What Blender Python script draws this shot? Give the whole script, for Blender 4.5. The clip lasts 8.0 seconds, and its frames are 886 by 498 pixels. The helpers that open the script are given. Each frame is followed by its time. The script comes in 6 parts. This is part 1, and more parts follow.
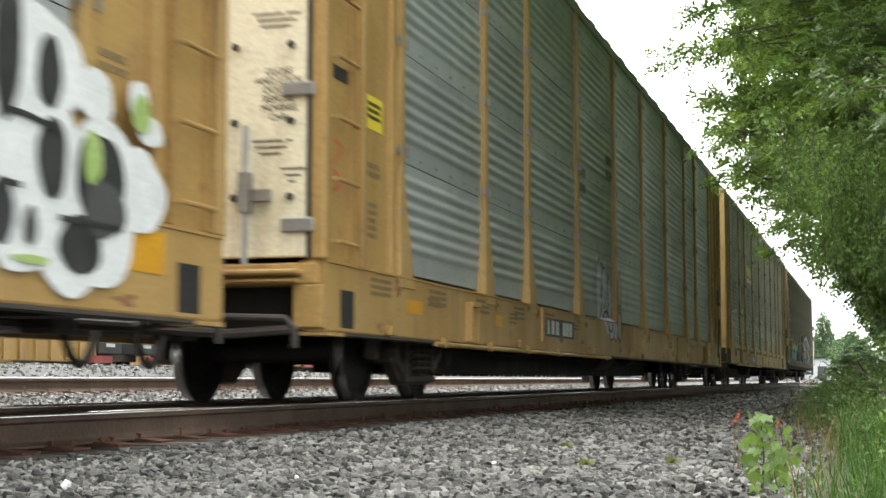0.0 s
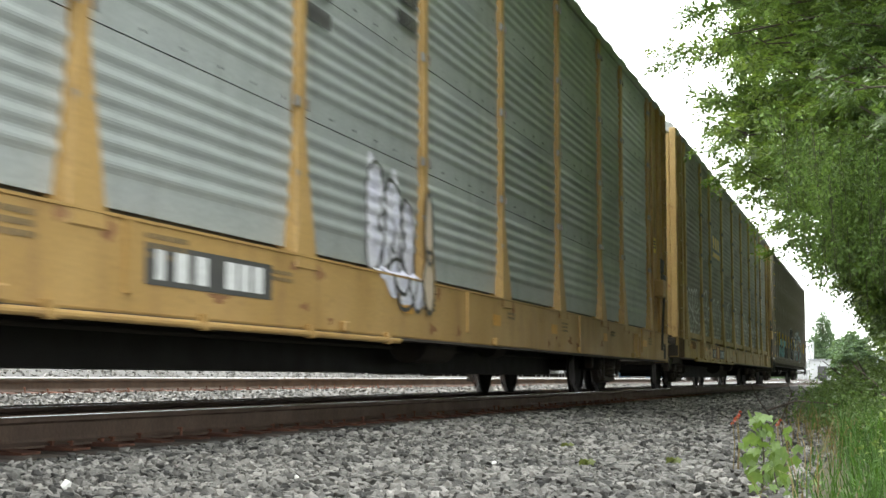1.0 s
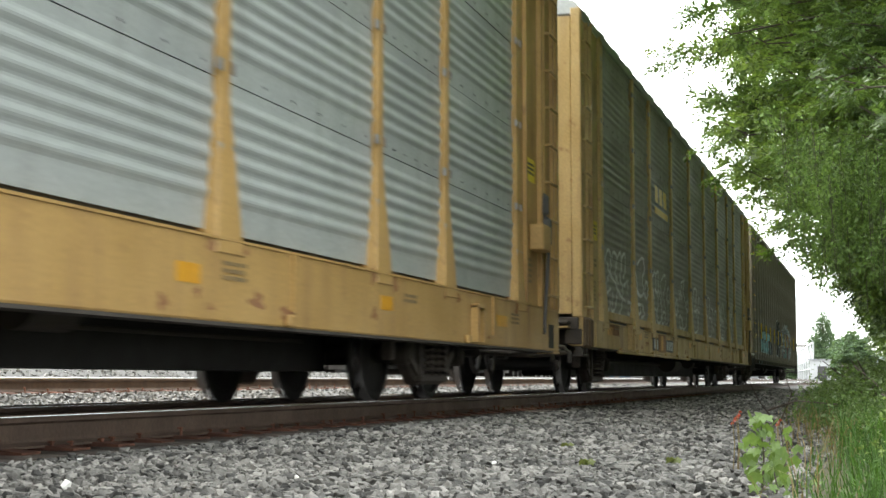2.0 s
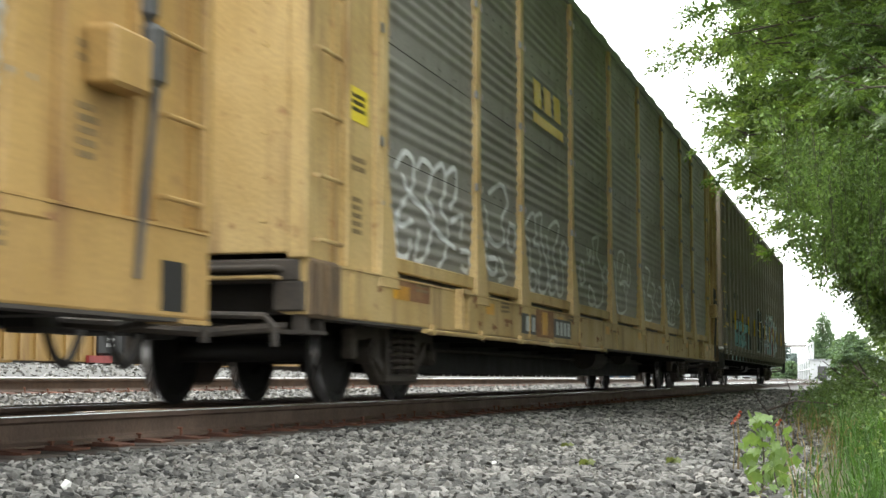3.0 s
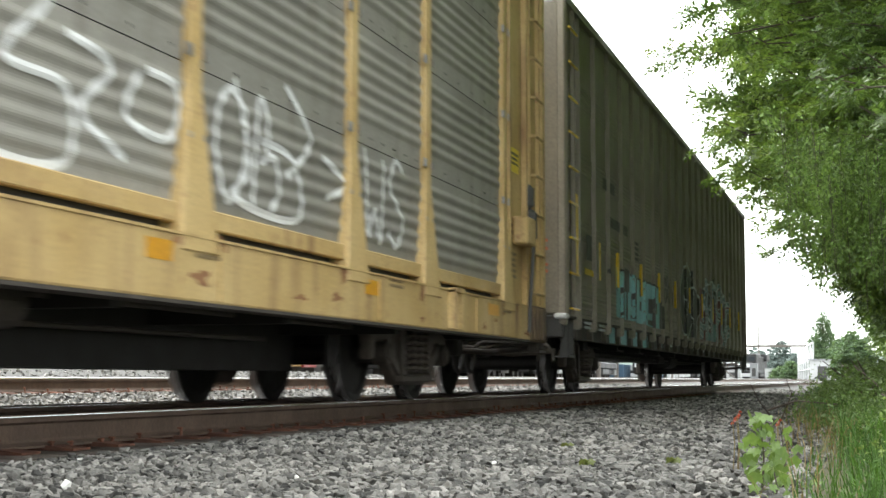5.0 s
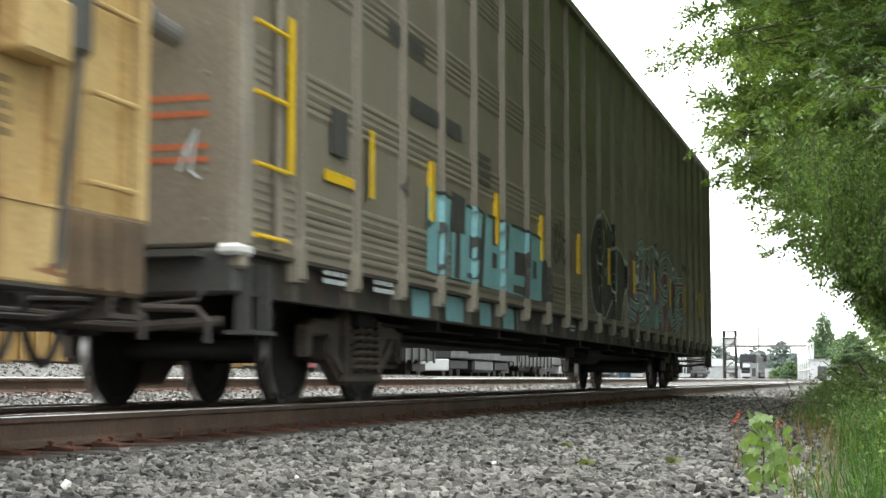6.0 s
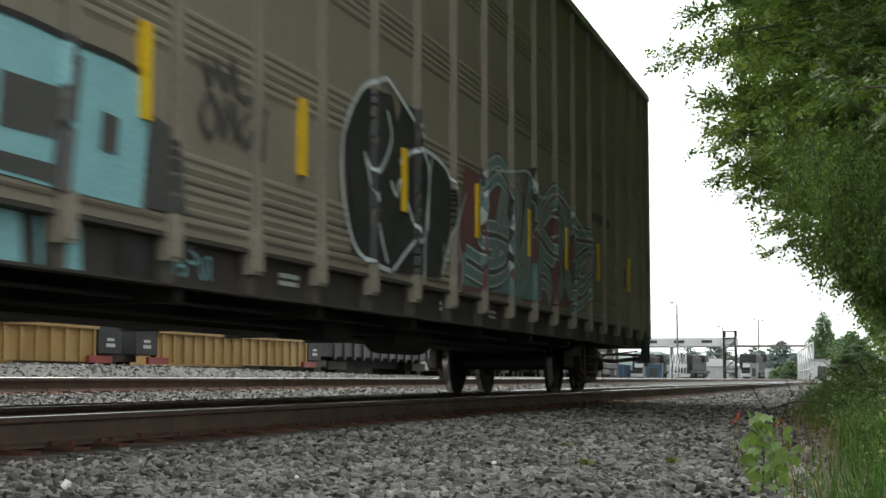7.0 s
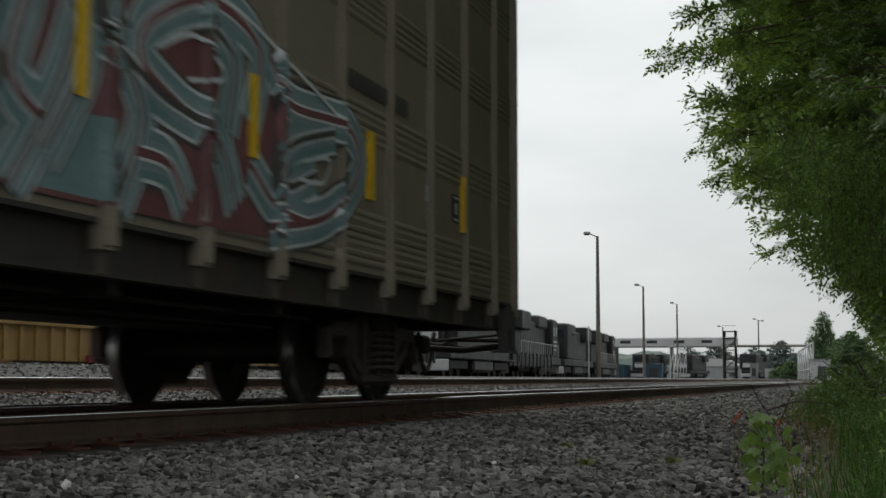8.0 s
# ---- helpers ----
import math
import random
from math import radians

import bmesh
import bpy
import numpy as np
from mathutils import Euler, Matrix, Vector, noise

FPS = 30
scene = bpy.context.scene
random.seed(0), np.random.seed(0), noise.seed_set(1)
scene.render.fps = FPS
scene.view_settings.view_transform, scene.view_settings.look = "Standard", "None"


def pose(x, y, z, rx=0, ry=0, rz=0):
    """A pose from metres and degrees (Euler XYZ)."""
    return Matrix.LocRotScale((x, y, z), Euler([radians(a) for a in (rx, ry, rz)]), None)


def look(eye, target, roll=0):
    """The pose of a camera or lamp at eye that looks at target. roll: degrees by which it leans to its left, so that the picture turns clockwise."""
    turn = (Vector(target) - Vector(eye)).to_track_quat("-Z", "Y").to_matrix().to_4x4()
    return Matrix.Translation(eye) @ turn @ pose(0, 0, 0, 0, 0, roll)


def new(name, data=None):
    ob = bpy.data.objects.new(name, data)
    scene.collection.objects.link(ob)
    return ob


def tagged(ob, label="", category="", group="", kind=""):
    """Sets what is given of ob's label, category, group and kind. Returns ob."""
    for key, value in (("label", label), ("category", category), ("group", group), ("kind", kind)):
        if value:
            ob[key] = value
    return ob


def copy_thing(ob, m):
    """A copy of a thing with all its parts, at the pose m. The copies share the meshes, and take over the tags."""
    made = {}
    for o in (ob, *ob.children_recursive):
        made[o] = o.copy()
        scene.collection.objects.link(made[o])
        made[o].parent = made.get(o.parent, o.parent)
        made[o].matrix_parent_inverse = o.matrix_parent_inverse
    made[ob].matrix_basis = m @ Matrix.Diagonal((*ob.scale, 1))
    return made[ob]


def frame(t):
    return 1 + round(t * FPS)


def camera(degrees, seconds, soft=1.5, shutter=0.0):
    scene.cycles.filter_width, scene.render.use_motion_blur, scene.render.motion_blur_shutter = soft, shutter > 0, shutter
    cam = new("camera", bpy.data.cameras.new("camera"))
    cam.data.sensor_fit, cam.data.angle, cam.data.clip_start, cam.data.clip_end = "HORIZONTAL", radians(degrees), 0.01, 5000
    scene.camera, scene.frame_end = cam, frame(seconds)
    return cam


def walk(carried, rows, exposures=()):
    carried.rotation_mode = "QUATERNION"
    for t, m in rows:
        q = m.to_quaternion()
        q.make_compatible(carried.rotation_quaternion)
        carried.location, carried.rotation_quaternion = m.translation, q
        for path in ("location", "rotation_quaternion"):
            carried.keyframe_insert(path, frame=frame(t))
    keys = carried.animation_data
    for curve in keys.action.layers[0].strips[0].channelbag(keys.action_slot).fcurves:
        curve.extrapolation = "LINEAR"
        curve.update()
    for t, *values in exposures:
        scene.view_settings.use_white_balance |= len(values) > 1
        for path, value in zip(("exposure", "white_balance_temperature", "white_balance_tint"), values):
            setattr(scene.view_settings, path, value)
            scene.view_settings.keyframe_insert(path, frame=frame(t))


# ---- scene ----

# camera: stands still, low beside the track
cam = camera(32.78, 8.0, soft=1.5, shutter=0.35)
STAND = pose(0.0, 0.0, 0.188, 94.95, 0, 15.977)
walk(cam, [(0, STAND), (8, STAND)],
     exposures=[(0, 0.12), (1.7, 0.15), (2.8, 0.17), (4.6, 0.20), (5.5, 0.15), (6.0, 0.10), (6.5, -0.08), (7.0, -0.9), (7.5, -1.75), (8.0, -2.3)])

# world and sun: bright thin overcast, the glow of the sun behind the train
SUN_EL, SUN_AZ = radians(56), radians(-62)
world = bpy.data.worlds.new("sky")
scene.world = world
world.use_nodes = True
_n, _l = world.node_tree.nodes, world.node_tree.links
_n.clear()
_sky = _n.new("ShaderNodeTexSky")
_sky.sky_type = "NISHITA"
_sky.sun_disc = False
_sky.sun_elevation, _sky.sun_rotation = SUN_EL, SUN_AZ
_sky.dust_density, _sky.air_density = 2.0, 1.0
_tc = _n.new("ShaderNodeTexCoord")
_map = _n.new("ShaderNodeMapping")
_map.inputs["Scale"].default_value = (1.0, 1.0, 3.5)
_cl = _n.new("ShaderNodeTexNoise")
_cl.inputs["Scale"].default_value, _cl.inputs["Detail"].default_value = 2.2, 6.0
_ramp = _n.new("ShaderNodeMapRange")
_ramp.inputs["From Min"].default_value, _ramp.inputs["From Max"].default_value = 0.35, 0.62
_ramp.inputs["To Min"].default_value, _ramp.inputs["To Max"].default_value = 0.70, 0.96
_mix = _n.new("ShaderNodeMix")
_mix.data_type = "RGBA"
_mix.inputs["B"].default_value = (24.0, 25.0, 24.9, 1)
_bg = _n.new("ShaderNodeBackground")
_bg.inputs["Strength"].default_value = 0.125
_out = _n.new("ShaderNodeOutputWorld")
_l.new(_tc.outputs["Generated"], _map.inputs["Vector"])
_l.new(_map.outputs[0], _cl.inputs["Vector"])
_l.new(_cl.outputs[0], _ramp.inputs["Value"])
_l.new(_ramp.outputs[0], _mix.inputs["Factor"])
_l.new(_sky.outputs[0], _mix.inputs["A"])
_dot = _n.new("ShaderNodeVectorMath")
_dot.operation = "DOT_PRODUCT"
_dot.inputs[1].default_value = (math.sin(SUN_AZ) * math.cos(SUN_EL), math.cos(SUN_AZ) * math.cos(SUN_EL), math.sin(SUN_EL))
_glow = _n.new("ShaderNodeMapRange")
for _k, _v in (("From Min", -0.6), ("From Max", 1.0), ("To Min", 0.42), ("To Max", 1.95)):
    _glow.inputs[_k].default_value = _v
_veil = _n.new("ShaderNodeVectorMath")
_veil.operation = "SCALE"
_l.new(_tc.outputs["Generated"], _dot.inputs[0])
_l.new(_dot.outputs["Value"], _glow.inputs["Value"])
_l.new(_mix.outputs["Result"], _veil.inputs[0])
_l.new(_glow.outputs[0], _veil.inputs["Scale"])
_l.new(_veil.outputs[0], _bg.inputs["Color"])
_l.new(_bg.outputs[0], _out.inputs["Surface"])
sun = new("sun", bpy.data.lights.new("sun", "SUN"))
sun.data.energy, sun.data.angle, sun.data.color = 2.4, radians(10), (1.0, 0.96, 0.9)
sun.matrix_world = look((math.sin(SUN_AZ) * 50, math.cos(SUN_AZ) * 50, 50 * math.tan(SUN_EL)), (0, 0, 0))


# ---- materials ----
def surf(name, a, b, scale=3.0, rough=0.6, metal=0.0, bump=0.3, grain=40.0, streak=None, amount=0.5, per="", wave=0.12, dirt=None):
    """A procedural surface: two colours mixed by coarse noise, fine grain and bump, runs of a second colour, spots of dirt."""
    m = bpy.data.materials.new(name)
    m.use_nodes = True
    n, l = m.node_tree.nodes, m.node_tree.links
    p = n["Principled BSDF"]
    tc = n.new("ShaderNodeTexCoord")

    def noise_at(sc, detail, stretch=None):
        t = n.new("ShaderNodeTexNoise")
        t.inputs["Scale"].default_value, t.inputs["Detail"].default_value = sc, detail
        if stretch:
            mp = n.new("ShaderNodeMapping")
            mp.inputs["Scale"].default_value = stretch
            l.new(tc.outputs["Object"], mp.inputs["Vector"])
            l.new(mp.outputs[0], t.inputs["Vector"])
        else:
            l.new(tc.outputs["Object"], t.inputs["Vector"])
        return t.outputs[0]

    def ranged(sock, lo, hi, to0=0.0, to1=1.0):
        r = n.new("ShaderNodeMapRange")
        for k, v in zip(("From Min", "From Max", "To Min", "To Max"), (lo, hi, to0, to1)):
            r.inputs[k].default_value = v
        l.new(sock, r.inputs["Value"])
        return r.outputs[0]

    def mixed(fac, ca, cb, kind="MIX"):
        x = n.new("ShaderNodeMix")
        x.data_type, x.blend_type = "RGBA", kind
        for sock, v in (("Factor", fac), ("A", ca), ("B", cb)):
            if isinstance(v, (tuple, list)):
                x.inputs[sock].default_value = (*v, 1)
            elif isinstance(v, float):
                x.inputs[sock].default_value = v
            else:
                l.new(v, x.inputs[sock])
        return x.outputs["Result"]

    coarse = noise_at(scale, 5)
    col = mixed(ranged(coarse, 0.35, 0.65), a, b)
    if per:
        if per == "island":
            o = n.new("ShaderNodeNewGeometry").outputs["Random Per Island"]
        else:
            o = n.new("ShaderNodeObjectInfo").outputs["Random"]
        v = n.new("ShaderNodeHueSaturation")
        l.new(ranged(o, 0, 1, 1 - wave * 3, 1 + wave * 3), v.inputs["Value"])
        l.new(col, v.inputs["Color"])
        col = v.outputs[0]
    if streak:
        s = noise_at(1.0, 4, (5.0, 5.0, 0.35))
        s2 = noise_at(1.3, 4)
        mul = n.new("ShaderNodeMath")
        mul.operation = "MULTIPLY"
        l.new(ranged(s, 0.5, 0.72), mul.inputs[0])
        l.new(ranged(s2, 0.38, 0.62, 0, amount), mul.inputs[1])
        col = mixed(mul.outputs[0], col, streak)
    if dirt:
        d = noise_at(9.0, 6)
        col = mixed(ranged(d, 0.62, 0.72, 0, 0.7), col, dirt)
    fine = noise_at(grain, 4)
    col = mixed(1.0, col, mixed(ranged(fine, 0.3, 0.7), (0.82, 0.82, 0.82), (1.12, 1.12, 1.12)), "MULTIPLY")
    l.new(col, p.inputs["Base Color"])
    l.new(ranged(coarse, 0.3, 0.7, max(0.02, rough - 0.1), min(1, rough + 0.1)), p.inputs["Roughness"])
    p.inputs["Metallic"].default_value = metal
    if bump:
        bp = n.new("ShaderNodeBump")
        bp.inputs["Strength"].default_value, bp.inputs["Distance"].default_value = bump, 0.01
        l.new(fine, bp.inputs["Height"])
        l.new(bp.outputs[0], p.inputs["Normal"])
    return m


def leafy(name, a, b, shine=0.5):
    """Foliage: green varied leaf by leaf, some light passing through."""
    m = surf(name, a, b, 1.6, shine, bump=0, per="island", wave=0.13)
    n, l = m.node_tree.nodes, m.node_tree.links
    p, out = n["Principled BSDF"], n["Material Output"]
    src = p.inputs["Base Color"].links[0].from_socket
    t = n.new("ShaderNodeBsdfTranslucent")
    g = n.new("ShaderNodeMix")
    g.data_type, g.blend_type = "RGBA", "MULTIPLY"
    g.inputs["Factor"].default_value, g.inputs["B"].default_value = 1.0, (1.35, 1.4, 0.7, 1)
    l.new(src, g.inputs["A"])
    l.new(g.outputs["Result"], t.inputs["Color"])
    mx = n.new("ShaderNodeMixShader")
    mx.inputs[0].default_value = 0.38
    l.new(p.outputs[0], mx.inputs[1])
    l.new(t.outputs[0], mx.inputs[2])
    l.new(mx.outputs[0], out.inputs["Surface"])
    return m


RUSTC = (0.13, 0.055, 0.025)
GOLD = surf("golden_yellow_paint", (0.42, 0.265, 0.092), (0.36, 0.22, 0.07), 1.2, 0.5, streak=(0.20, 0.10, 0.045), amount=0.75, bump=0.03, dirt=(0.24, 0.13, 0.05))
PALE = surf("faded_yellow_paint", (0.53, 0.385, 0.175), (0.44, 0.30, 0.115), 1.2, 0.55, streak=(0.16, 0.075, 0.035), amount=1.0, bump=0.03, dirt=(0.25, 0.12, 0.05))
RUSTY = surf("flaking_rust", (0.20, 0.085, 0.04), (0.30, 0.16, 0.07), 9, 0.85, bump=0.3)
CREAM = surf("cream_door_paint", (0.80, 0.74, 0.56), (0.74, 0.67, 0.48), 1.5, 0.55, streak=(0.25, 0.13, 0.06), amount=0.4, bump=0.03)
GALV = surf("galvanised_panel", (0.39, 0.42, 0.41), (0.32, 0.345, 0.34), 0.9, 0.5, 0.25, bump=0.05, streak=(0.13, 0.12, 0.10), amount=0.45, per="object", wave=0.03)
GRIMY = surf("grimy_galvanised_panel", (0.29, 0.277, 0.245), (0.225, 0.213, 0.187), 0.9, 0.6, 0.2, bump=0.06, streak=(0.08, 0.06, 0.045), amount=0.6, per="object", wave=0.03)
TAUPE = surf("taupe_brown_paint", (0.215, 0.190, 0.148), (0.185, 0.162, 0.126), 0.8, 0.5, bump=0.06, streak=(0.07, 0.06, 0.05), amount=0.5)
TAUPE_POST = surf("pale_taupe_paint", (0.27, 0.24, 0.19), (0.22, 0.195, 0.155), 1.5, 0.5, bump=0.06, streak=(0.10, 0.07, 0.05), amount=0.6)
TAUPE_STUB = surf("dark_taupe_paint", (0.10, 0.086, 0.068), (0.075, 0.065, 0.052), 1.5, 0.6, bump=0.06, streak=(0.12, 0.06, 0.035), amount=0.6)
ROOFM = surf("roof_steel", (0.42, 0.43, 0.42), (0.34, 0.35, 0.34), 1.0, 0.45, 0.4, bump=0.05)
# BLACK and CAST: the shadow beneath the cars is put into their colour
BLACK = surf("black_shaded_steel", (0.010, 0.009, 0.008), (0.017, 0.015, 0.013), 4, 0.75, bump=0.3)
CAST = surf("dusty_shaded_cast_steel", (0.036, 0.030, 0.025), (0.062, 0.050, 0.040), 5, 0.75, bump=0.4)
FRAME = surf("dusty_side_frame", (0.060, 0.050, 0.041), (0.105, 0.085, 0.068), 5, 0.75, bump=0.4)
TREAD = surf("polished_tread", (0.35, 0.34, 0.33), (0.28, 0.27, 0.26), 4, 0.3, 0.9, bump=0.02)
RAILTOP = surf("polished_rail_head", (0.82, 0.82, 0.82), (0.76, 0.76, 0.76), 2, 0.17, 1.0, bump=0.02)
RUST = surf("rusty_rail", (0.115, 0.073, 0.050), (0.088, 0.058, 0.042), 3, 0.75, bump=0.3, streak=(0.05, 0.04, 0.035))
PLATE_RUST = surf("rusty_tie_plate", (0.17, 0.068, 0.038), (0.09, 0.042, 0.030), 8, 0.85, bump=0.5, per="object", wave=0.1)
TIE = surf("weathered_tie", (0.07, 0.055, 0.045), (0.12, 0.10, 0.085), 6, 0.9, bump=0.7, per="object", wave=0.12)
STONE = surf("ballast_stone", (0.19, 0.181, 0.164), (0.112, 0.108, 0.099), 1.4, 0.85, bump=0.8, grain=60, per="island", wave=0.27)
BED = surf("ballast_bed", (0.055, 0.053, 0.048), (0.11, 0.107, 0.098), 14, 0.95, bump=1.0, grain=30)
# bed between the rails, with the train's shadow painted in as darker colour
SHADED_BED = surf("shaded_ballast_bed", (0.03, 0.028, 0.025), (0.055, 0.05, 0.045), 10, 0.9, bump=1.0, grain=30)
SOIL = surf("grassy_soil", (0.05, 0.06, 0.025), (0.08, 0.07, 0.04), 2, 0.95, bump=1.0, grain=20)
CHALK = surf("white_stone", (0.75, 0.74, 0.70), (0.65, 0.64, 0.6), 8, 0.8)
STRIPE = surf("yellow_reflector", (0.75, 0.50, 0.02), (0.70, 0.44, 0.02), 3, 0.35, bump=0)
AMBER = surf("amber_reflector", (0.62, 0.31, 0.015), (0.55, 0.26, 0.015), 3, 0.4, bump=0)
STENCIL = surf("faded_black_stencil", (0.14, 0.10, 0.05), (0.22, 0.15, 0.07), 12, 0.6, bump=0)
INK = surf("black_paint", (0.015, 0.015, 0.016), (0.03, 0.03, 0.03), 5, 0.5, bump=0)
WHITE = surf("white_spray", (0.72, 0.73, 0.72), (0.62, 0.63, 0.62), 5, 0.6, bump=0)
LILAC = surf("lilac_spray", (0.56, 0.56, 0.66), (0.66, 0.66, 0.70), 4, 0.6, bump=0)
BEIGE = surf("beige_spray", (0.60, 0.48, 0.36), (0.55, 0.45, 0.33), 4, 0.6, bump=0)
TURQ = surf("turquoise_spray", (0.23, 0.47, 0.50), (0.20, 0.42, 0.45), 3, 0.55, bump=0)
TEAL = surf("dull_teal_spray", (0.11, 0.20, 0.20), (0.16, 0.26, 0.26), 3, 0.55, bump=0)
MAROON = surf("maroon_spray", (0.13, 0.05, 0.055), (0.17, 0.07, 0.075), 3, 0.55, bump=0)
SLATE = surf("slate_spray", (0.15, 0.22, 0.235), (0.20, 0.27, 0.28), 3, 0.55, bump=0)
SILVER = surf("pale_spray", (0.44, 0.49, 0.50), (0.54, 0.58, 0.59), 3, 0.55, bump=0)
GREENP = surf("lime_spray", (0.30, 0.42, 0.12), (0.35, 0.45, 0.16), 3, 0.55, bump=0)
ORANGE = surf("orange_spray", (0.50, 0.13, 0.05), (0.42, 0.11, 0.04), 3, 0.6, bump=0)
NOTICE = surf("yellow_notice", (0.78, 0.62, 0.05), (0.72, 0.56, 0.05), 3, 0.5, bump=0)
CHARCOAL = surf("charcoal_plate", (0.055, 0.055, 0.055), (0.07, 0.068, 0.062), 5, 0.6, bump=0)
STEEL = surf("bare_steel", (0.33, 0.33, 0.32), (0.26, 0.25, 0.24), 5, 0.45, 0.6)
RED = surf("red_paint", (0.30, 0.03, 0.03), (0.24, 0.03, 0.03), 3, 0.5)
LOCO = surf("black_loco_paint", (0.012, 0.012, 0.013), (0.022, 0.022, 0.022), 1, 0.6)
LOCO_GREY = surf("dusty_loco_grey", (0.035, 0.035, 0.035), (0.055, 0.055, 0.052), 1, 0.6)
PALE_WALL = surf("pale_cladding", (0.55, 0.56, 0.56), (0.48, 0.49, 0.49), 0.3, 0.6)
GREYPOLE = surf("weathered_pole", (0.13, 0.115, 0.10), (0.17, 0.15, 0.13), 2, 0.8)
GLASS = surf("dark_glass", (0.02, 0.025, 0.03), (0.03, 0.035, 0.04), 2, 0.1, bump=0)
BOXBLUE = surf("blue_container", (0.05, 0.10, 0.16), (0.07, 0.13, 0.19), 1, 0.6)
BOXGREY = surf("grey_container", (0.35, 0.36, 0.36), (0.28, 0.29, 0.30), 1, 0.6)
BOXRED = surf("orange_container", (0.42, 0.12, 0.05), (0.36, 0.10, 0.05), 1, 0.6)
LEAF_A = leafy("leaf_deep", (0.072, 0.120, 0.036), (0.125, 0.190, 0.055), 0.45)
LEAF_B = leafy("leaf_bright", (0.225, 0.310, 0.080), (0.115, 0.190, 0.050), 0.45)
LEAF_V = leafy("leaf_vine", (0.16, 0.25, 0.065), (0.115, 0.195, 0.05))
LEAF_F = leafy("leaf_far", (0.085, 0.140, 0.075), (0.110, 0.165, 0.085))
BLADE = leafy("grass_blade", (0.062, 0.132, 0.022), (0.042, 0.092, 0.017), 0.75)
STRAW = leafy("dry_grass", (0.22, 0.17, 0.08), (0.16, 0.12, 0.06))
MAPLE = leafy("young_leaf", (0.15, 0.22, 0.065), (0.09, 0.15, 0.045))
WEED = leafy("weed_leaf", (0.12, 0.14, 0.05), (0.10, 0.11, 0.04))
PETAL = leafy("orange_leaf", (0.34, 0.07, 0.04), (0.28, 0.05, 0.03))
BARK = surf("bark", (0.07, 0.055, 0.042), (0.10, 0.08, 0.065), 6, 0.9, bump=1.0)
# distant haze is mixed into this base colour, pale and bluish
HILL = surf("haze_tinted_woods", (0.13, 0.17, 0.15), (0.16, 0.20, 0.18), 0.02, 0.95)


# ---- mesh helpers ----
def box(bm, x0, x1, y0, y1, z0, z1, bevel=0.0):
    v = [bm.verts.new(p) for p in ((x0, y0, z0), (x1, y0, z0), (x1, y1, z0), (x0, y1, z0), (x0, y0, z1), (x1, y0, z1), (x1, y1, z1), (x0, y1, z1))]
    fs = [bm.faces.new([v[i] for i in f]) for f in ((3, 2, 1, 0), (4, 5, 6, 7), (0, 1, 5, 4), (1, 2, 6, 5), (2, 3, 7, 6), (3, 0, 4, 7))]
    if bevel:
        es = list({e for f in fs for e in f.edges})
        bmesh.ops.bevel(bm, geom=es, offset=bevel, segments=1, affect="EDGES")


def rod(bm, a, b, r, seg=10, r2=None):
    a, b = Vector(a), Vector(b)
    d = b - a
    m = Matrix.Translation((a + b) / 2) @ d.to_track_quat("Z", "Y").to_matrix().to_4x4()
    bmesh.ops.create_cone(bm, cap_ends=True, segments=seg, radius1=r, radius2=r if r2 is None else r2, depth=d.length, matrix=m)


def tube(bm, pts, r, seg=8, r2=None):
    """A round bar swept along the points."""
    pts = [Vector(p) for p in pts]
    n = len(pts) - 1
    prev = None
    for i, p in enumerate(pts):
        d = (pts[min(n, i + 1)] - pts[max(0, i - 1)]).normalized()
        a = d.orthogonal() if prev is None else (axis - d * axis.dot(d))
        axis = a.normalized()
        b = d.cross(axis)
        q = r if r2 is None else r + (r2 - r) * i / n
        cur = [bm.verts.new(p + (axis * math.cos(2 * math.pi * k / seg) + b * math.sin(2 * math.pi * k / seg)) * q) for k in range(seg)]
        if prev:
            for k in range(seg):
                bm.faces.new((prev[k], prev[(k + 1) % seg], cur[(k + 1) % seg], cur[k]))
        else:
            bm.faces.new(cur[::-1])
        prev = cur
    bm.faces.new(prev)


def extrude_x(bm, outline, x0, x1):
    """A solid with the given outline (y, z), between x0 and x1."""
    a = [bm.verts.new((x0, y, z)) for y, z in outline]
    b = [bm.verts.new((x1, y, z)) for y, z in outline]
    k = len(outline)
    bm.faces.new(a)
    bm.faces.new(b[::-1])
    for i in range(k):
        bm.faces.new((a[i], b[i], b[(i + 1) % k], a[(i + 1) % k]))
    bmesh.ops.recalc_face_normals(bm, faces=bm.faces)


def extrude_y(bm, outline, y0, y1):
    """A solid with the given outline (x, z), between y0 and y1."""
    a = [bm.verts.new((x, y0, z)) for x, z in outline]
    b = [bm.verts.new((x, y1, z)) for x, z in outline]
    k = len(outline)
    fs = [bm.faces.new(a), bm.faces.new(b[::-1])]
    for i in range(k):
        fs.append(bm.faces.new((a[i], b[i], b[(i + 1) % k], a[(i + 1) % k])))
    bmesh.ops.recalc_face_normals(bm, faces=fs)


def part(name, bm, material, parent=None, label="", smooth=False):
    me = bpy.data.meshes.new(name)
    bm.normal_update()
    bm.to_mesh(me)
    bm.free()
    me.materials.append(material)
    if smooth:
        me.shade_smooth()
    ob = new(name, me)
    if parent is not None:
        ob.parent = parent
    return tagged(ob, label)


def blocks(name, material, parent, *boxes, bevel=0.0, label=""):
    bm = bmesh.new()
    for b in boxes:
        box(bm, *b, bevel=bevel)
    return part(name, bm, material, parent, label)


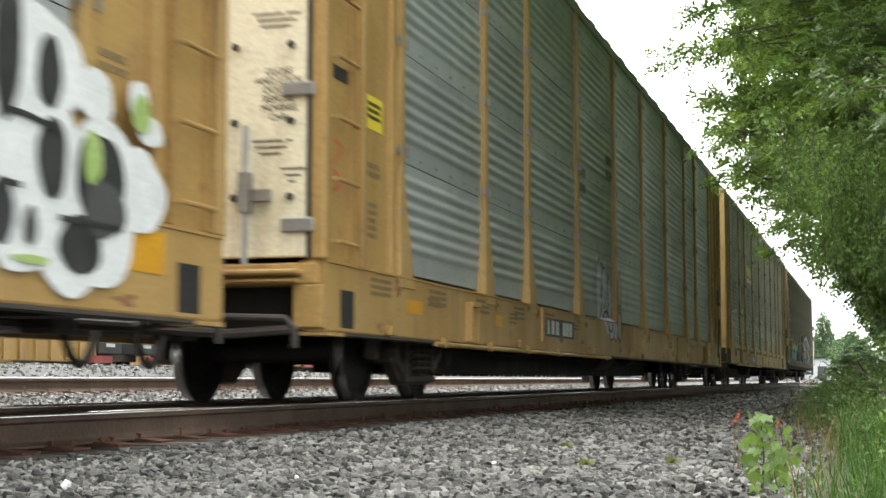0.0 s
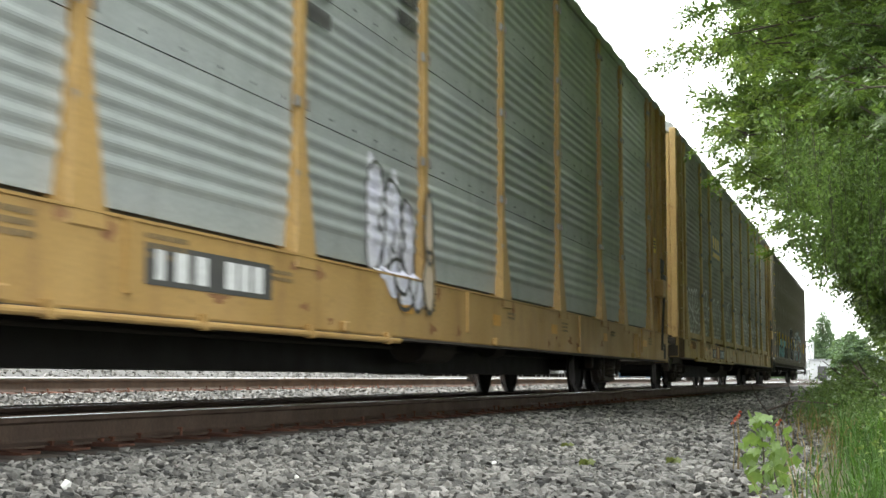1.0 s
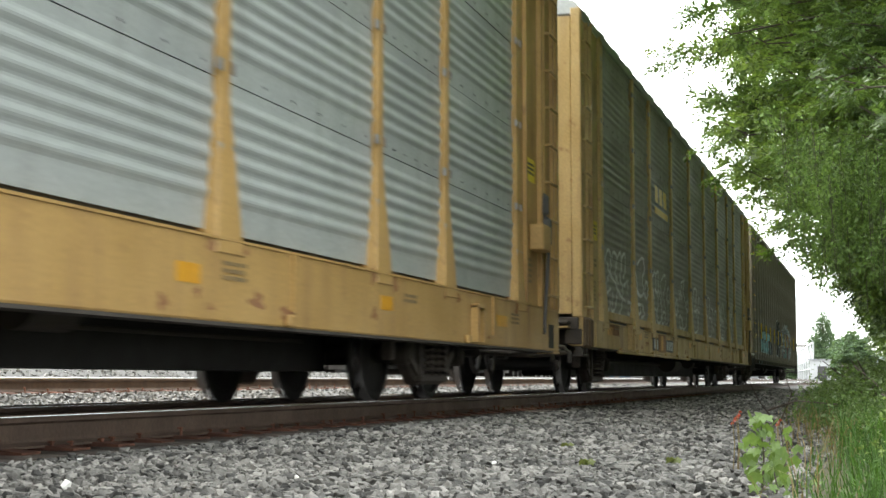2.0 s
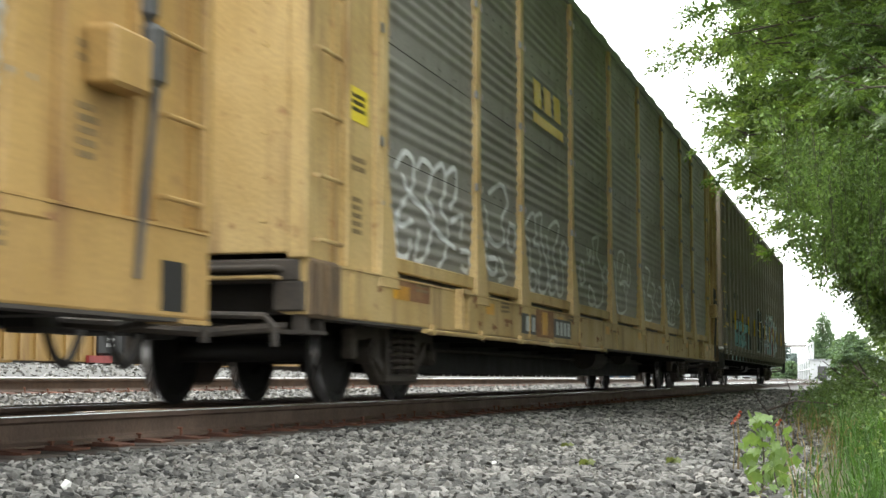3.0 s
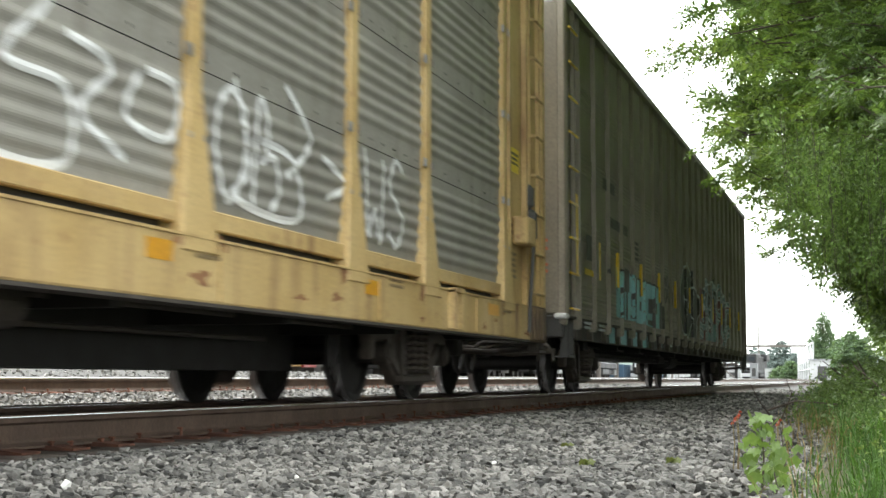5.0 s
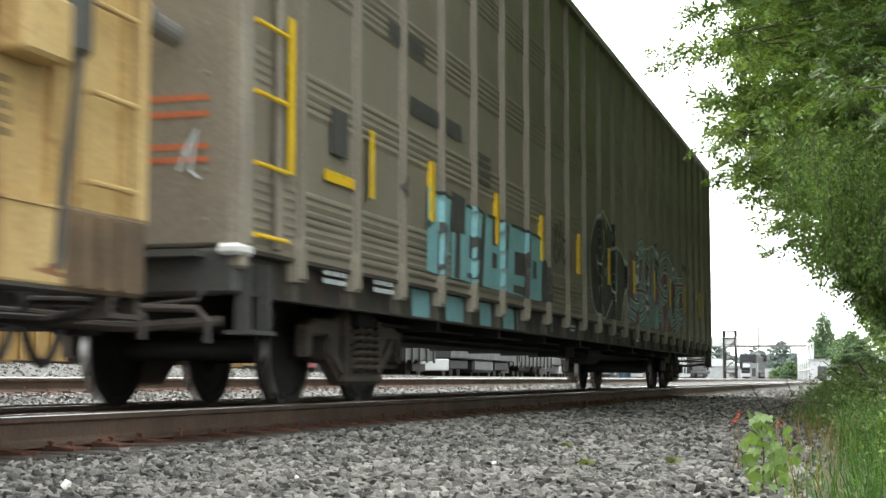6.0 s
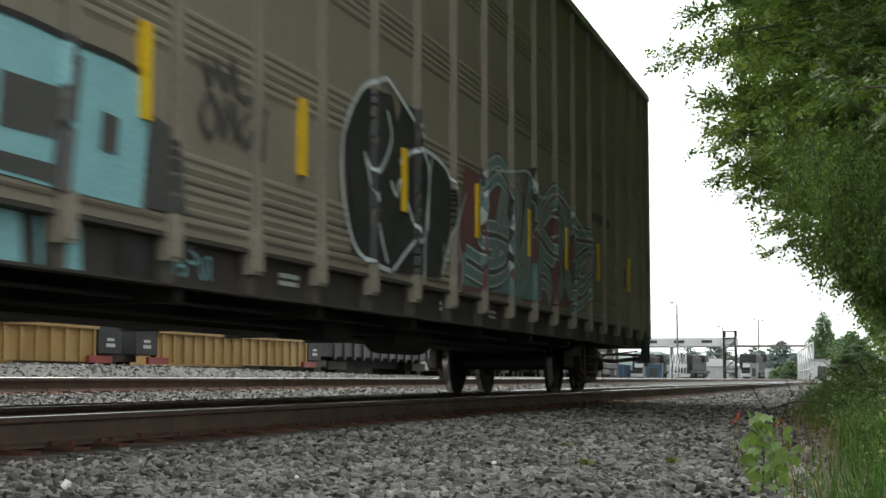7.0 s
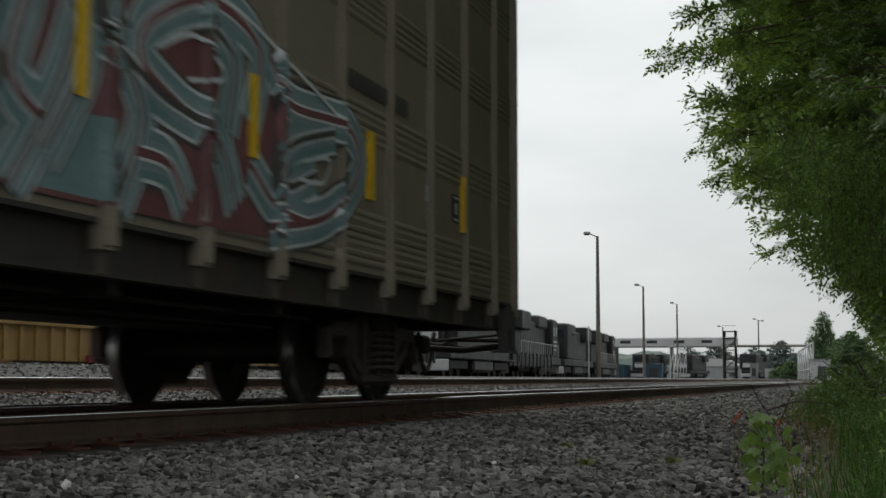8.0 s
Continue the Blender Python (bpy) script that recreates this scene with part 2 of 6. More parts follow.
def again(ob, name, parent, m):
    """Another object on the same mesh."""
    o = new(name, ob.data)
    o.parent = parent
    o.matrix_local = m
    return o


def soup(name, verts, faces, material, parent=None, label=""):
    me = bpy.data.meshes.new(name)
    me.from_pydata(verts, [], faces)
    me.materials.append(material)
    ob = new(name, me)
    if parent is not None:
        ob.parent = parent
    return tagged(ob, label)


def text_part(name, words, size, material, parent, m):
    cu = bpy.data.curves.new(name, "FONT")
    cu.body, cu.size, cu.align_x, cu.align_y, cu.extrude = words, size, "CENTER", "CENTER", 0.001
    tmp = bpy.data.objects.new("tmp", cu)
    me = bpy.data.meshes.new_from_object(tmp)
    bpy.data.objects.remove(tmp)
    me.materials.append(material)
    ob = new(name, me)
    ob.parent, ob.matrix_local = parent, m
    return ob


# faces +x: letters run towards +y
SIDE_TEXT = Matrix(((0, 0, 1, 0), (1, 0, 0, 0), (0, 1, 0, 0), (0, 0, 0, 1)))
# faces -y: letters run towards +x
END_TEXT = Matrix(((1, 0, 0, 0), (0, 0, -1, 0), (0, 1, 0, 0), (0, 0, 0, 1)))


# ---- ground ----
TX = -5.1675
GXS = (-900, -300, -120, -60, -40, -30, -24, -20, -17, -15, -13.4, -12.4, -10.7, -9.1, -8.4, -7.4, -6.7, -6.0, -5.2, -4.4, -3.75, -3.2, -2.2, -1.2, -0.4, 0.4, 2, 6, 20, 80, 300, 900)
GZ = {-13.4: 0.08, -12.4: 0.0, -10.7: 0.0, -9.1: 0.0, -8.4: -0.08, -7.4: -0.17, -6.7: -0.215, -6.0: -0.215, -5.2: -0.215, -4.4: -0.215, -3.75: -0.22, -3.2: -0.235, -2.2: -0.26, -1.2: -0.29, -0.4: -0.30}


def ground_z(x, y):
    near = 0.46 if y < 30 else (0.46 - (y - 30) * 0.01 if y < 46 else 0.30)
    if x <= -15:
        return near
    if x >= -0.4:
        return -0.30
    for a, b in zip(GXS[:-1], GXS[1:]):
        if a <= x <= b:
            za, zb = GZ.get(a, near), GZ.get(b, -0.30)
            return za + (zb - za) * (x - a) / (b - a)


def build_ground():
    ys = [-300, -60, -20, 0, 5, 10, 15, 20, 25, 30, 34, 38, 42, 46, 60, 90, 140, 220, 400, 800, 1800]
    vs = [(x, y, ground_z(x, y)) for y in ys for x in GXS]
    n = len(GXS)
    fs = [(j * n + i, j * n + i + 1, (j + 1) * n + i + 1, (j + 1) * n + i) for j in range(len(ys) - 1) for i in range(n - 1)]
    g = soup("ground", vs, fs, BED)
    g.data.materials.append(SOIL)
    g.data.materials.append(SHADED_BED)
    for p in g.data.polygons:
        x = p.center.x
        # the strip under the train takes the darker bed with its painted shadow
        p.material_index = 1 if (x > -0.8 or x < -60) else (2 if -6.4 < x < -4.2 else 0)
    tagged(g, "grey ballast beds with grassy soil beside the tracks", "ground", kind="structure")


build_ground()

RAIL_PROFILE = ((-0.070, -0.180), (0.070, -0.180), (0.070, -0.168), (0.018, -0.150), (0.009, -0.135), (0.009, -0.055), (0.034, -0.042), (0.036, -0.008), (0.030, 0.0),
                (-0.030, 0.0), (-0.036, -0.008), (-0.034, -0.042), (-0.009, -0.055), (-0.009, -0.135), (-0.018, -0.150), (-0.070, -0.168))


def track(name, x, z, y0, y1, label, near=True):
    """A track with its rails, ties, tie plates and spikes; x is its middle, z the rails' top."""
    t = tagged(new(name), label, "railway track", kind="structure")
    t.location = (x, 0, z)
    for sx in (-0.7525, 0.7525):
        bm = bmesh.new()
        extrude_y(bm, [(sx + a, b) for a, b in RAIL_PROFILE], -80, 420)
        part("rail", bm, RUST, t)
        bm = bmesh.new()
        extrude_y(bm, [(sx + a, b) for a, b in ((-0.0375, -0.016), (0.0375, -0.016), (0.036, -0.009), (0.031, -0.003), (0.022, 0.0008), (0.011, 0.0026), (0.0, 0.0032), (-0.011, 0.0026), (-0.022, 0.0008), (-0.031, -0.003), (-0.036, -0.009))], -80, 420)
        part("rail_head", bm, RAILTOP, t, "worn shiny running surface", smooth=True)
    tie = plate = spike = None
    y = y0
    k = 0
    while y < y1:
        if tie is None:
            bm = bmesh.new()
            box(bm, -1.3, 1.3, -0.115, 0.115, -0.36, -0.195, bevel=0.012)
            tie = part("tie", bm, TIE, t)
            tie.location = (0, y, 0)
        else:
            again(tie, "tie", t, pose(random.uniform(-0.04, 0.04), y, random.uniform(-0.006, 0.004), 0, 0, random.uniform(-1, 1)))
        for sx in ((-0.7525, 0.7525) if k < (70 if near else 0) else ()):
            if plate is None:
                bm = bmesh.new()
                extrude_y(bm, [(-0.19, -0.197), (0.24, -0.197), (0.24, -0.184), (0.08, -0.170), (-0.08, -0.170), (-0.19, -0.186)], -0.095, 0.095)
                plate = part("tie_plate", bm, PLATE_RUST, t)
                plate.location = (sx, y, 0)
                bm = bmesh.new()
                box(bm, -0.008, 0.008, -0.008, 0.008, -0.20, -0.150)
                box(bm, -0.022, 0.012, -0.016, 0.016, -0.150, -0.138, bevel=0.004)
                spike = part("spike", bm, PLATE_RUST, t)
                spike.location = (sx + 0.09, y - 0.05, 0)
            else:
                again(plate, "tie_plate", t, pose(sx, y, 0, 0, 0, random.uniform(-2, 2)))
                if k < 45:
                    for dx, dy in (((0.09, -0.05), (0.13, 0.055)) if random.random() < 0.4 else ((0.09, -0.04),)):
                        again(spike, "spike", t, pose(sx + dx, y + dy + random.uniform(-0.01, 0.01), random.choice((-0.012, -0.008, -0.004, 0.0, 0.02)), random.uniform(-7, 7), random.uniform(-7, 7), random.uniform(-20, 20)))
        y += 0.52
        k += 1
    return t


track("railway_track_near", TX, 0.0, 4.3, 60, "rusty rails with bright tops on weathered ties")
track("railway_track_middle", -10.75, 0.21, 10.0, 70, "rusty second track raised on its own ballast")


def rocks(name, spots, sizes, material, label, fine=True):
    """Broken stones at the given spots, each an angular chunk."""
    rng = np.random.default_rng(len(spots))
    kinds = []
    for _ in range(28):
        bm = bmesh.new()
        for p in rng.uniform(-1, 1, (13 if fine else 8, 3)):
            q = p / max(0.6, np.abs(p).max()) * rng.uniform(0.75, 1.0)
            bm.verts.new(q * np.array((1.0, 0.78, 0.62)))
        out = bmesh.ops.convex_hull(bm, input=bm.verts)
        bmesh.ops.delete(bm, geom=list({g for g in out["geom_interior"] + out["geom_unused"] if isinstance(g, bmesh.types.BMVert)}), context="VERTS")
        bm.verts.index_update()
        kinds.append((np.array([v.co[:] for v in bm.verts]), np.array([[v.index for v in f.verts] for f in bm.faces])))
        bm.free()
    spots, sizes = np.array(spots), np.array(sizes)
    which = rng.integers(0, len(kinds), len(spots))
    allv, allf, at_v = [], [], 0
    for k, (base, tri) in enumerate(kinds):
        idx = np.where(which == k)[0]
        n, m = len(idx), len(base)
        if not n:
            continue
        V = base[None] * (sizes[idx] * 0.58)[:, None, None]
        a, b = rng.uniform(0, 2 * np.pi, n), rng.uniform(-0.7, 0.7, n)
        c, s = np.cos(a)[:, None], np.sin(a)[:, None]
        cb, sb = np.cos(b)[:, None], np.sin(b)[:, None]
        Y, Z = V[..., 1] * cb - V[..., 2] * sb, V[..., 1] * sb + V[..., 2] * cb
        X, Y = V[..., 0] * c - Y * s, V[..., 0] * s + Y * c
        allv.append((np.stack([X, Y, Z], -1) + spots[idx][:, None, :]).reshape(-1, 3))
        allf.append((tri[None] + (np.arange(n) * m)[:, None, None]).reshape(-1, 3) + at_v)
        at_v += n * m
    me = bpy.data.meshes.new(name)
    me.from_pydata(np.concatenate(allv).tolist(), [], np.concatenate(allf).tolist())
    me.materials.append(material)
    return tagged(new(name, me), label, "ballast", kind="stuff")


def scatter(zones, rise=0.3):
    spots, sizes = [], []
    for x0, x1, y0, y1, per_m2, lo, hi in zones:
        for _ in range(int((x1 - x0) * (y1 - y0) * per_m2)):
            x, y = random.uniform(x0, x1), random.uniform(y0, y1)
            if x > -0.75 - 0.018 * y and random.random() < 0.75:
                continue
            sz = random.uniform(lo, hi) * (0.75 if random.random() < 0.35 else 1)
            spots.append((x, y, ground_z(x, y) + sz * random.uniform(-0.1, rise)))
            sizes.append(sz)
    return spots, sizes


def in_sight(x, y):
    return x > -0.66 * y - 0.4


def build_ballast():
    sp, sz = scatter([(-3.88, -0.25, 3.6, 6.5, 1500, 0.026, 0.054), (-3.88, -0.3, 6.5, 10, 1250, 0.028, 0.058), (-3.88, -0.4, 10, 17, 560, 0.036, 0.07)], 0.5)
    keep = [i for i, p in enumerate(sp) if in_sight(p[0], p[1])]
    rocks("ballast_near", [sp[i] for i in keep], [sz[i] for i in keep], STONE, "coarse grey crushed stone beside the rail")
    sp, sz = scatter([(-3.88, -0.5, 17, 30, 190, 0.05, 0.08), (-3.9, -1.0, 30, 60, 60, 0.06, 0.1), (-3.88, -0.7, -6, 3.6, 170, 0.05, 0.08)])
    rocks("ballast_far", sp, sz, STONE, "grey crushed stone further along the track", fine=False)
    sp, sz = scatter([(-9.35, -6.5, 9, 20, 190, 0.04, 0.075), (-9.4, -6.5, 20, 60, 60, 0.05, 0.09), (-18.5, -12.2, 17, 50, 45, 0.06, 0.10)])
    keep = [i for i, p in enumerate(sp) if in_sight(p[0], p[1])]
    rocks("ballast_between", [sp[i] for i in keep], [sz[i] for i in keep], STONE, "pale crushed stone between the tracks", fine=False)
    sp = [(-2.93, 5.1, -0.205), (-3.66, 6.5, -0.195), (-2.4, 6.1, -0.23), (-1.9, 7.6, -0.24), (-3.3, 8.2, -0.2)]
    rocks("white_stone", sp, [0.048, 0.04, 0.026, 0.03, 0.03], CHALK, "pale white stones lying on the ballast")


build_ballast()


# ---- the train ----
SPEED, TAIL = 9.835, 94.27
SEAM0, SEAM = 1.05, 0.92


def rib_x(z, y=0):
    """Outer face of the corrugated side sheets at height z."""
    u = (z - SEAM0) % SEAM
    if u < 0.17 or u > 0.84:
        return 1.462
    return 1.462 + 0.015 * (0.5 - 0.5 * math.cos(2 * math.pi * (u - 0.17) / 0.1117))


def fine_x(z, y=0):
    """Outer face of the lightly ribbed taupe side at height z."""
    for lo, hi in ((1.04, 1.46), (1.98, 2.28), (2.88, 3.18), (3.78, 4.08)):
        if lo < z < hi:
            return 1.478 + 0.014 * (0.5 - 0.5 * math.cos(2 * math.pi * (z - lo) / 0.06)) ** 0.5
    return 1.478


def sheet(name, prof, z0, z1, w, material, parent, y, rows, thick=0.012):
    """A pressed side sheet of width w, whose face follows prof."""
    bm = bmesh.new()
    prev = None
    for i in range(rows + 1):
        z = z0 + (z1 - z0) * i / rows
        x = prof(min(max(z, z0 + 0.001), z1 - 0.001))
        cur = [bm.verts.new((x, -w / 2, z)), bm.verts.new((x, w / 2, z))]
        if prev:
            bm.faces.new((prev[0], prev[1], cur[1], cur[0]))
        prev = cur
    box(bm, 1.40, 1.45, -w / 2, w / 2, z0 + 0.01, z1 - 0.01)
    ob = part(name, bm, material, parent)
    ob.location = (0, y, 0)
    return ob


def post_mesh(parent, y, wide, foot, ztop, zfoot, zflare, material, proud=1.56):
    """A side post: a hat section that flares out to its foot."""
    bm = bmesh.new()
    ol = [(-wide / 2, ztop), (-wide / 2, zflare), (-foot / 2, zfoot), (foot / 2, zfoot), (wide / 2, zflare), (wide / 2, ztop)]
    extrude_x(bm, ol, 1.40, proud)
    bmesh.ops.bevel(bm, geom=[e for e in bm.edges if all(v.co.x > 1.5 for v in e.verts)], offset=0.012, segments=1, affect="EDGES")
    for v in bm.verts:
        if v.co.x > 1.5 and v.co.z > zflare - 0.05:
            v.co.x -= 0.045
    ob = part("post", bm, material, parent)
    ob.location = (0, y, 0)
    return ob


def lathe(bm, prof, seg=40):
    """Turns (radius, x) round the x axis."""
    rings = []
    for r, x in prof:
        rings.append([bm.verts.new((x, r * math.cos(2 * math.pi * i / seg), r * math.sin(2 * math.pi * i / seg))) for i in range(seg)])
    for a, b in zip(rings[:-1], rings[1:]):
        for i in range(seg):
            bm.faces.new((a[i], b[i], b[(i + 1) % seg], a[(i + 1) % seg]))
    bm.faces.new(rings[0][::-1])
    bm.faces.new(rings[-1])
    bmesh.ops.recalc_face_normals(bm, faces=bm.faces)


TRUCK_MESH = {}
WHEELSETS = []


def truck(car, yc):
    """A three-piece freight truck: side frames with spring nests, bolster and two turning wheelsets."""
    if not TRUCK_MESH:
        bm = bmesh.new()
        ol = [(-1.16, 0.36), (-1.16, 0.60), (-0.98, 0.66), (-0.62, 0.66), (-0.40, 0.74), (0.40, 0.74), (0.62, 0.66), (0.98, 0.66), (1.16, 0.60), (1.16, 0.36),
              (1.06, 0.36), (1.04, 0.52), (0.74, 0.52), (0.70, 0.34), (0.42, 0.14), (-0.42, 0.14), (-0.70, 0.34), (-0.74, 0.52), (-1.04, 0.52), (-1.06, 0.36)]
        extrude_x(bm, ol, 0.93, 1.05)
        bmesh.ops.bevel(bm, geom=[e for e in bm.edges if abs(e.verts[0].co.x - e.verts[1].co.x) < 0.01], offset=0.02, segments=1, affect="EDGES")
        TRUCK_MESH["side_frame"] = bm
        bm = bmesh.new()
        for y0, y1 in ((-0.34, 0.34),):
            box(bm, 1.046, 1.066, y0, y1, 0.25, 0.62)
        for a in (-1, 1):
            extrude_x(bm, [(a * 0.36, 0.20), (a * 0.46, 0.22), (a * 0.46, 0.68), (a * 0.36, 0.68)], 1.03, 1.10)
            extrude_x(bm, [(a * 0.46, 0.22), (a * 0.46, 0.32), (a * 0.80, 0.54), (a * 0.86, 0.46)], 1.03, 1.08)
        box(bm, 0.98, 1.11, -0.46, 0.46, 0.16, 0.23, bevel=0.015)
        TRUCK_MESH["frame_web"] = bm
        bm = bmesh.new()
        tube(bm, [(1.08 + 0.072 * math.cos(i * 0.63), 0.072 * math.sin(i * 0.63), 0.24 + 0.38 * i / 65) for i in range(66)], 0.017, 6)
        TRUCK_MESH["spring"] = bm
        bm = bmesh.new()
        box(bm, -1.12, 1.12, -0.20, 0.20, 0.60, 0.74, bevel=0.02)
        box(bm, -0.9, 0.9, -0.16, 0.16, 0.36, 0.60)
        rod(bm, (0, 0, 0.7), (0, 0, 0.82), 0.18, 20)
        TRUCK_MESH["bolster"] = bm
        bm = bmesh.new()
        rod(bm, (0.98, 0, 0), (1.12, 0, 0), 0.10, 20)
        rod(bm, (1.12, 0, 0), (1.14, 0, 0), 0.075, 6)
        TRUCK_MESH["bearing"] = bm
        bm = bmesh.new()
        half = [(0.10, 0.64), (0.11, 0.80), (0.20, 0.79), (0.34, 0.765), (0.365, 0.80), (0.418, 0.80), (0.421, 0.72), (0.447, 0.705), (0.447, 0.68), (0.37, 0.685), (0.34, 0.70), (0.18, 0.70), (0.10, 0.64)]
        lathe(bm, [(0.085, -1.0), (0.085, -0.79), *[(r, -x) for r, x in half[1:-1]], (0.085, -0.64), (0.085, 0.64), *[(r, x) for r, x in half[1:-1][::-1]], (0.085, 0.81), (0.085, 1.0)])
        TRUCK_MESH["wheelset"] = bm
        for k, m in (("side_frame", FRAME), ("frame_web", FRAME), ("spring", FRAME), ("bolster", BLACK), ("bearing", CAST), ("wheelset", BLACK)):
            me = bpy.data.meshes.new(k)
            bm = TRUCK_MESH[k]
            bm.normal_update()
            bm.to_mesh(me)
            bm.free()
            me.materials.append(m)
            if k == "wheelset":
                me.materials.append(TREAD)
                for p in me.polygons:
                    c = p.center
                    if 0.72 < abs(c.x) < 0.80 and (c.y ** 2 + c.z ** 2) ** 0.5 > 0.40:
                        p.material_index = 1
            TRUCK_MESH[k] = me
    tr = new("truck", TRUCK_MESH["bolster"])
    tr.parent, tr.location = car, (0, yc, 0)
    springs = []
    for k in ("side_frame", "frame_web", "spring", "spring", "spring"):
        for turn in (0, 180):
            o = new(k, TRUCK_MESH[k])
            o.parent = tr
            o.matrix_local = pose(0, 0, 0, 0, 0, turn)
            if k == "spring":
                springs.append(o)
    for i, o in enumerate(springs):
        o.location.y = (-0.22, 0, 0.22)[i // 2]
    for a in (-0.89, 0.89):
        o = new("wheelset", TRUCK_MESH["wheelset"])
        o.parent, o.location = tr, (0, a, 0.42)
        WHEELSETS.append((o, a))
        for turn in (0, 180):
            o = new("bearing", TRUCK_MESH["bearing"])
            o.parent = tr
            o.matrix_local = pose(0, a, 0.42, 0, 0, turn)
    return tr


def coupler(car, y, way):
    """A coupler with its shank, and the air hose hanging below it."""
    bm = bmesh.new()
    box(bm, -0.10, 0.10, min(y, y + way * 0.6), max(y, y + way * 0.6), 0.74, 0.94, bevel=0.02)
    box(bm, -0.17, 0.20, min(y + way * 0.5, y + way * 0.74), max(y + way * 0.5, y + way * 0.74), 0.70, 1.0, bevel=0.05)
    part("coupler", bm, CAST, car)
    bm = bmesh.new()
    pts = [(0.42, y + way * (0.05 + 0.62 * u), 0.70 - 0.42 * math.sin(math.pi * min(1, u * 1.05)) ** 0.8) for u in [i / 14 for i in range(15)]]
    tube(bm, pts, 0.028)
    part("air_hose", bm, BLACK, car, "black rubber air hose hanging in a loop")
    bm = bmesh.new()
    box(bm, -0.32, 0.32, min(y - way * 0.5, y + way * 0.3), max(y - way * 0.5, y + way * 0.3), 0.50, 0.80, bevel=0.03)
    box(bm, 0.30, 0.55, min(y - way * 0.2, y + way * 0.1), max(y - way * 0.2, y + way * 0.1), 0.46, 0.66, bevel=0.03)
    part("draft_box", bm, BLACK, car)
    bm = bmesh.new()
    tube(bm, [(0.2, y + way * 0.38, 0.60), (0.62, y + way * 0.32, 0.56), (0.75, y + way * 0.22, 0.62), (1.35, y + way * 0.20, 0.60), (1.42, y + way * 0.20, 0.52), (1.42, y + way * 0.20, 0.40)], 0.024)
    tube(bm, [(0.3, y + way * 0.15, 0.54), (0.9, y + way * 0.12, 0.50), (1.38, y - way * 0.1, 0.54)], 0.035)
    part("uncoupling_gear", bm, CAST, car, "rusty uncoupling lever and pipe")


def catmull(pts, per=8):
    out = []
    p = [pts[0], *pts, pts[-1]]
    for i in range(len(pts) - 1):
        a, b, c, d = p[i:i + 4]
        for k in range(per):
            t = k / per
            out.append(tuple(0.5 * (2 * b[j] + (c[j] - a[j]) * t + (2 * a[j] - 5 * b[j] + 4 * c[j] - d[j]) * t * t + (3 * b[j] - a[j] - 3 * c[j] + d[j]) * t ** 3) for j in (0, 1)))
    out.append(tuple(pts[-1]))
    return out


def stroke(bm, pts, w, face, lift):
    """A painted line through (y, z) points, following the sheet."""
    line = catmull(pts)
    prev = None
    for i, (y, z) in enumerate(line):
        a, b = line[max(0, i - 1)], line[min(len(line) - 1, i + 1)]
        dy, dz = b[0] - a[0], b[1] - a[1]
        q = math.hypot(dy, dz) or 1
        ny, nz = -dz / q * w / 2, dy / q * w / 2
        cur = [bm.verts.new((face(z + nz * k, y + ny * k) + lift, y + ny * k, z + nz * k)) for k in (-1, 0, 1)]
        if prev:
            for j in (0, 1):
                bm.faces.new((prev[j], prev[j + 1], cur[j + 1], cur[j]))
        prev = cur


def blob(bm, cy, cz, ry, rz, face, lift, wob=0.12, seed=0, rings=8, seg=36):
    """A painted patch with an uneven round outline."""
    ph = seed * 1.7
    prev = [bm.verts.new((face(cz, cy) + lift, cy, cz))]
    for k in range(1, rings + 1):
        cur = []
        for i in range(seg):
            a = 2 * math.pi * i / seg
            r = (1 + wob * math.sin(3 * a + ph) + wob * 0.6 * math.sin(5 * a + 2.3 * ph)) * k / rings
            y, z = cy + ry * r * math.cos(a), cz + rz * r * math.sin(a)
            cur.append(bm.verts.new((face(z, y) + lift, y, z)))
        for i in range(seg):
            j = (i + 1) % seg
            if len(prev) == 1:
                bm.faces.new((prev[0], cur[i], cur[j]))
            else:
                bm.faces.new((prev[i], cur[i], cur[j], prev[j]))
        prev = cur


def patch(bm, y0, y1, z0, z1, face, lift, lean=0.0, n=24):
    """A painted four-sided patch; lean shifts its top along y."""
    m = max(1, round(abs(y1 - y0) / 0.05))
    prev = None
    for i in range(n + 1):
        z = z0 + (z1 - z0) * i / n
        ys = [y0 + lean * i / n + (y1 - y0) * j / m for j in range(m + 1)]
        cur = [bm.verts.new((face(z, y) + lift, y, z)) for y in ys]
        if prev:
            for j in range(m):
                bm.faces.new((prev[j], prev[j + 1], cur[j + 1], cur[j]))
        prev = cur


def flat(x):
    return lambda z, y=0: x


def bars(parent, y, z, w, h, rows, material=None, x=1.552, n=3):
    """Small stencilled lines that cannot be read: plain bars."""
    bm = bmesh.new()
    for r in range(rows):
        zz = z - r * h * 1.7
        yy = y
        while yy < y + w - 0.02:
            step = random.uniform(0.05, 0.12)
            box(bm, x, x + 0.002, yy, min(yy + step, y + w), zz, zz + h)
            yy += step + 0.02
    return tagged(part("stencil", bm, material or STENCIL, parent, "faded stencilled lines"), kind="stuff")


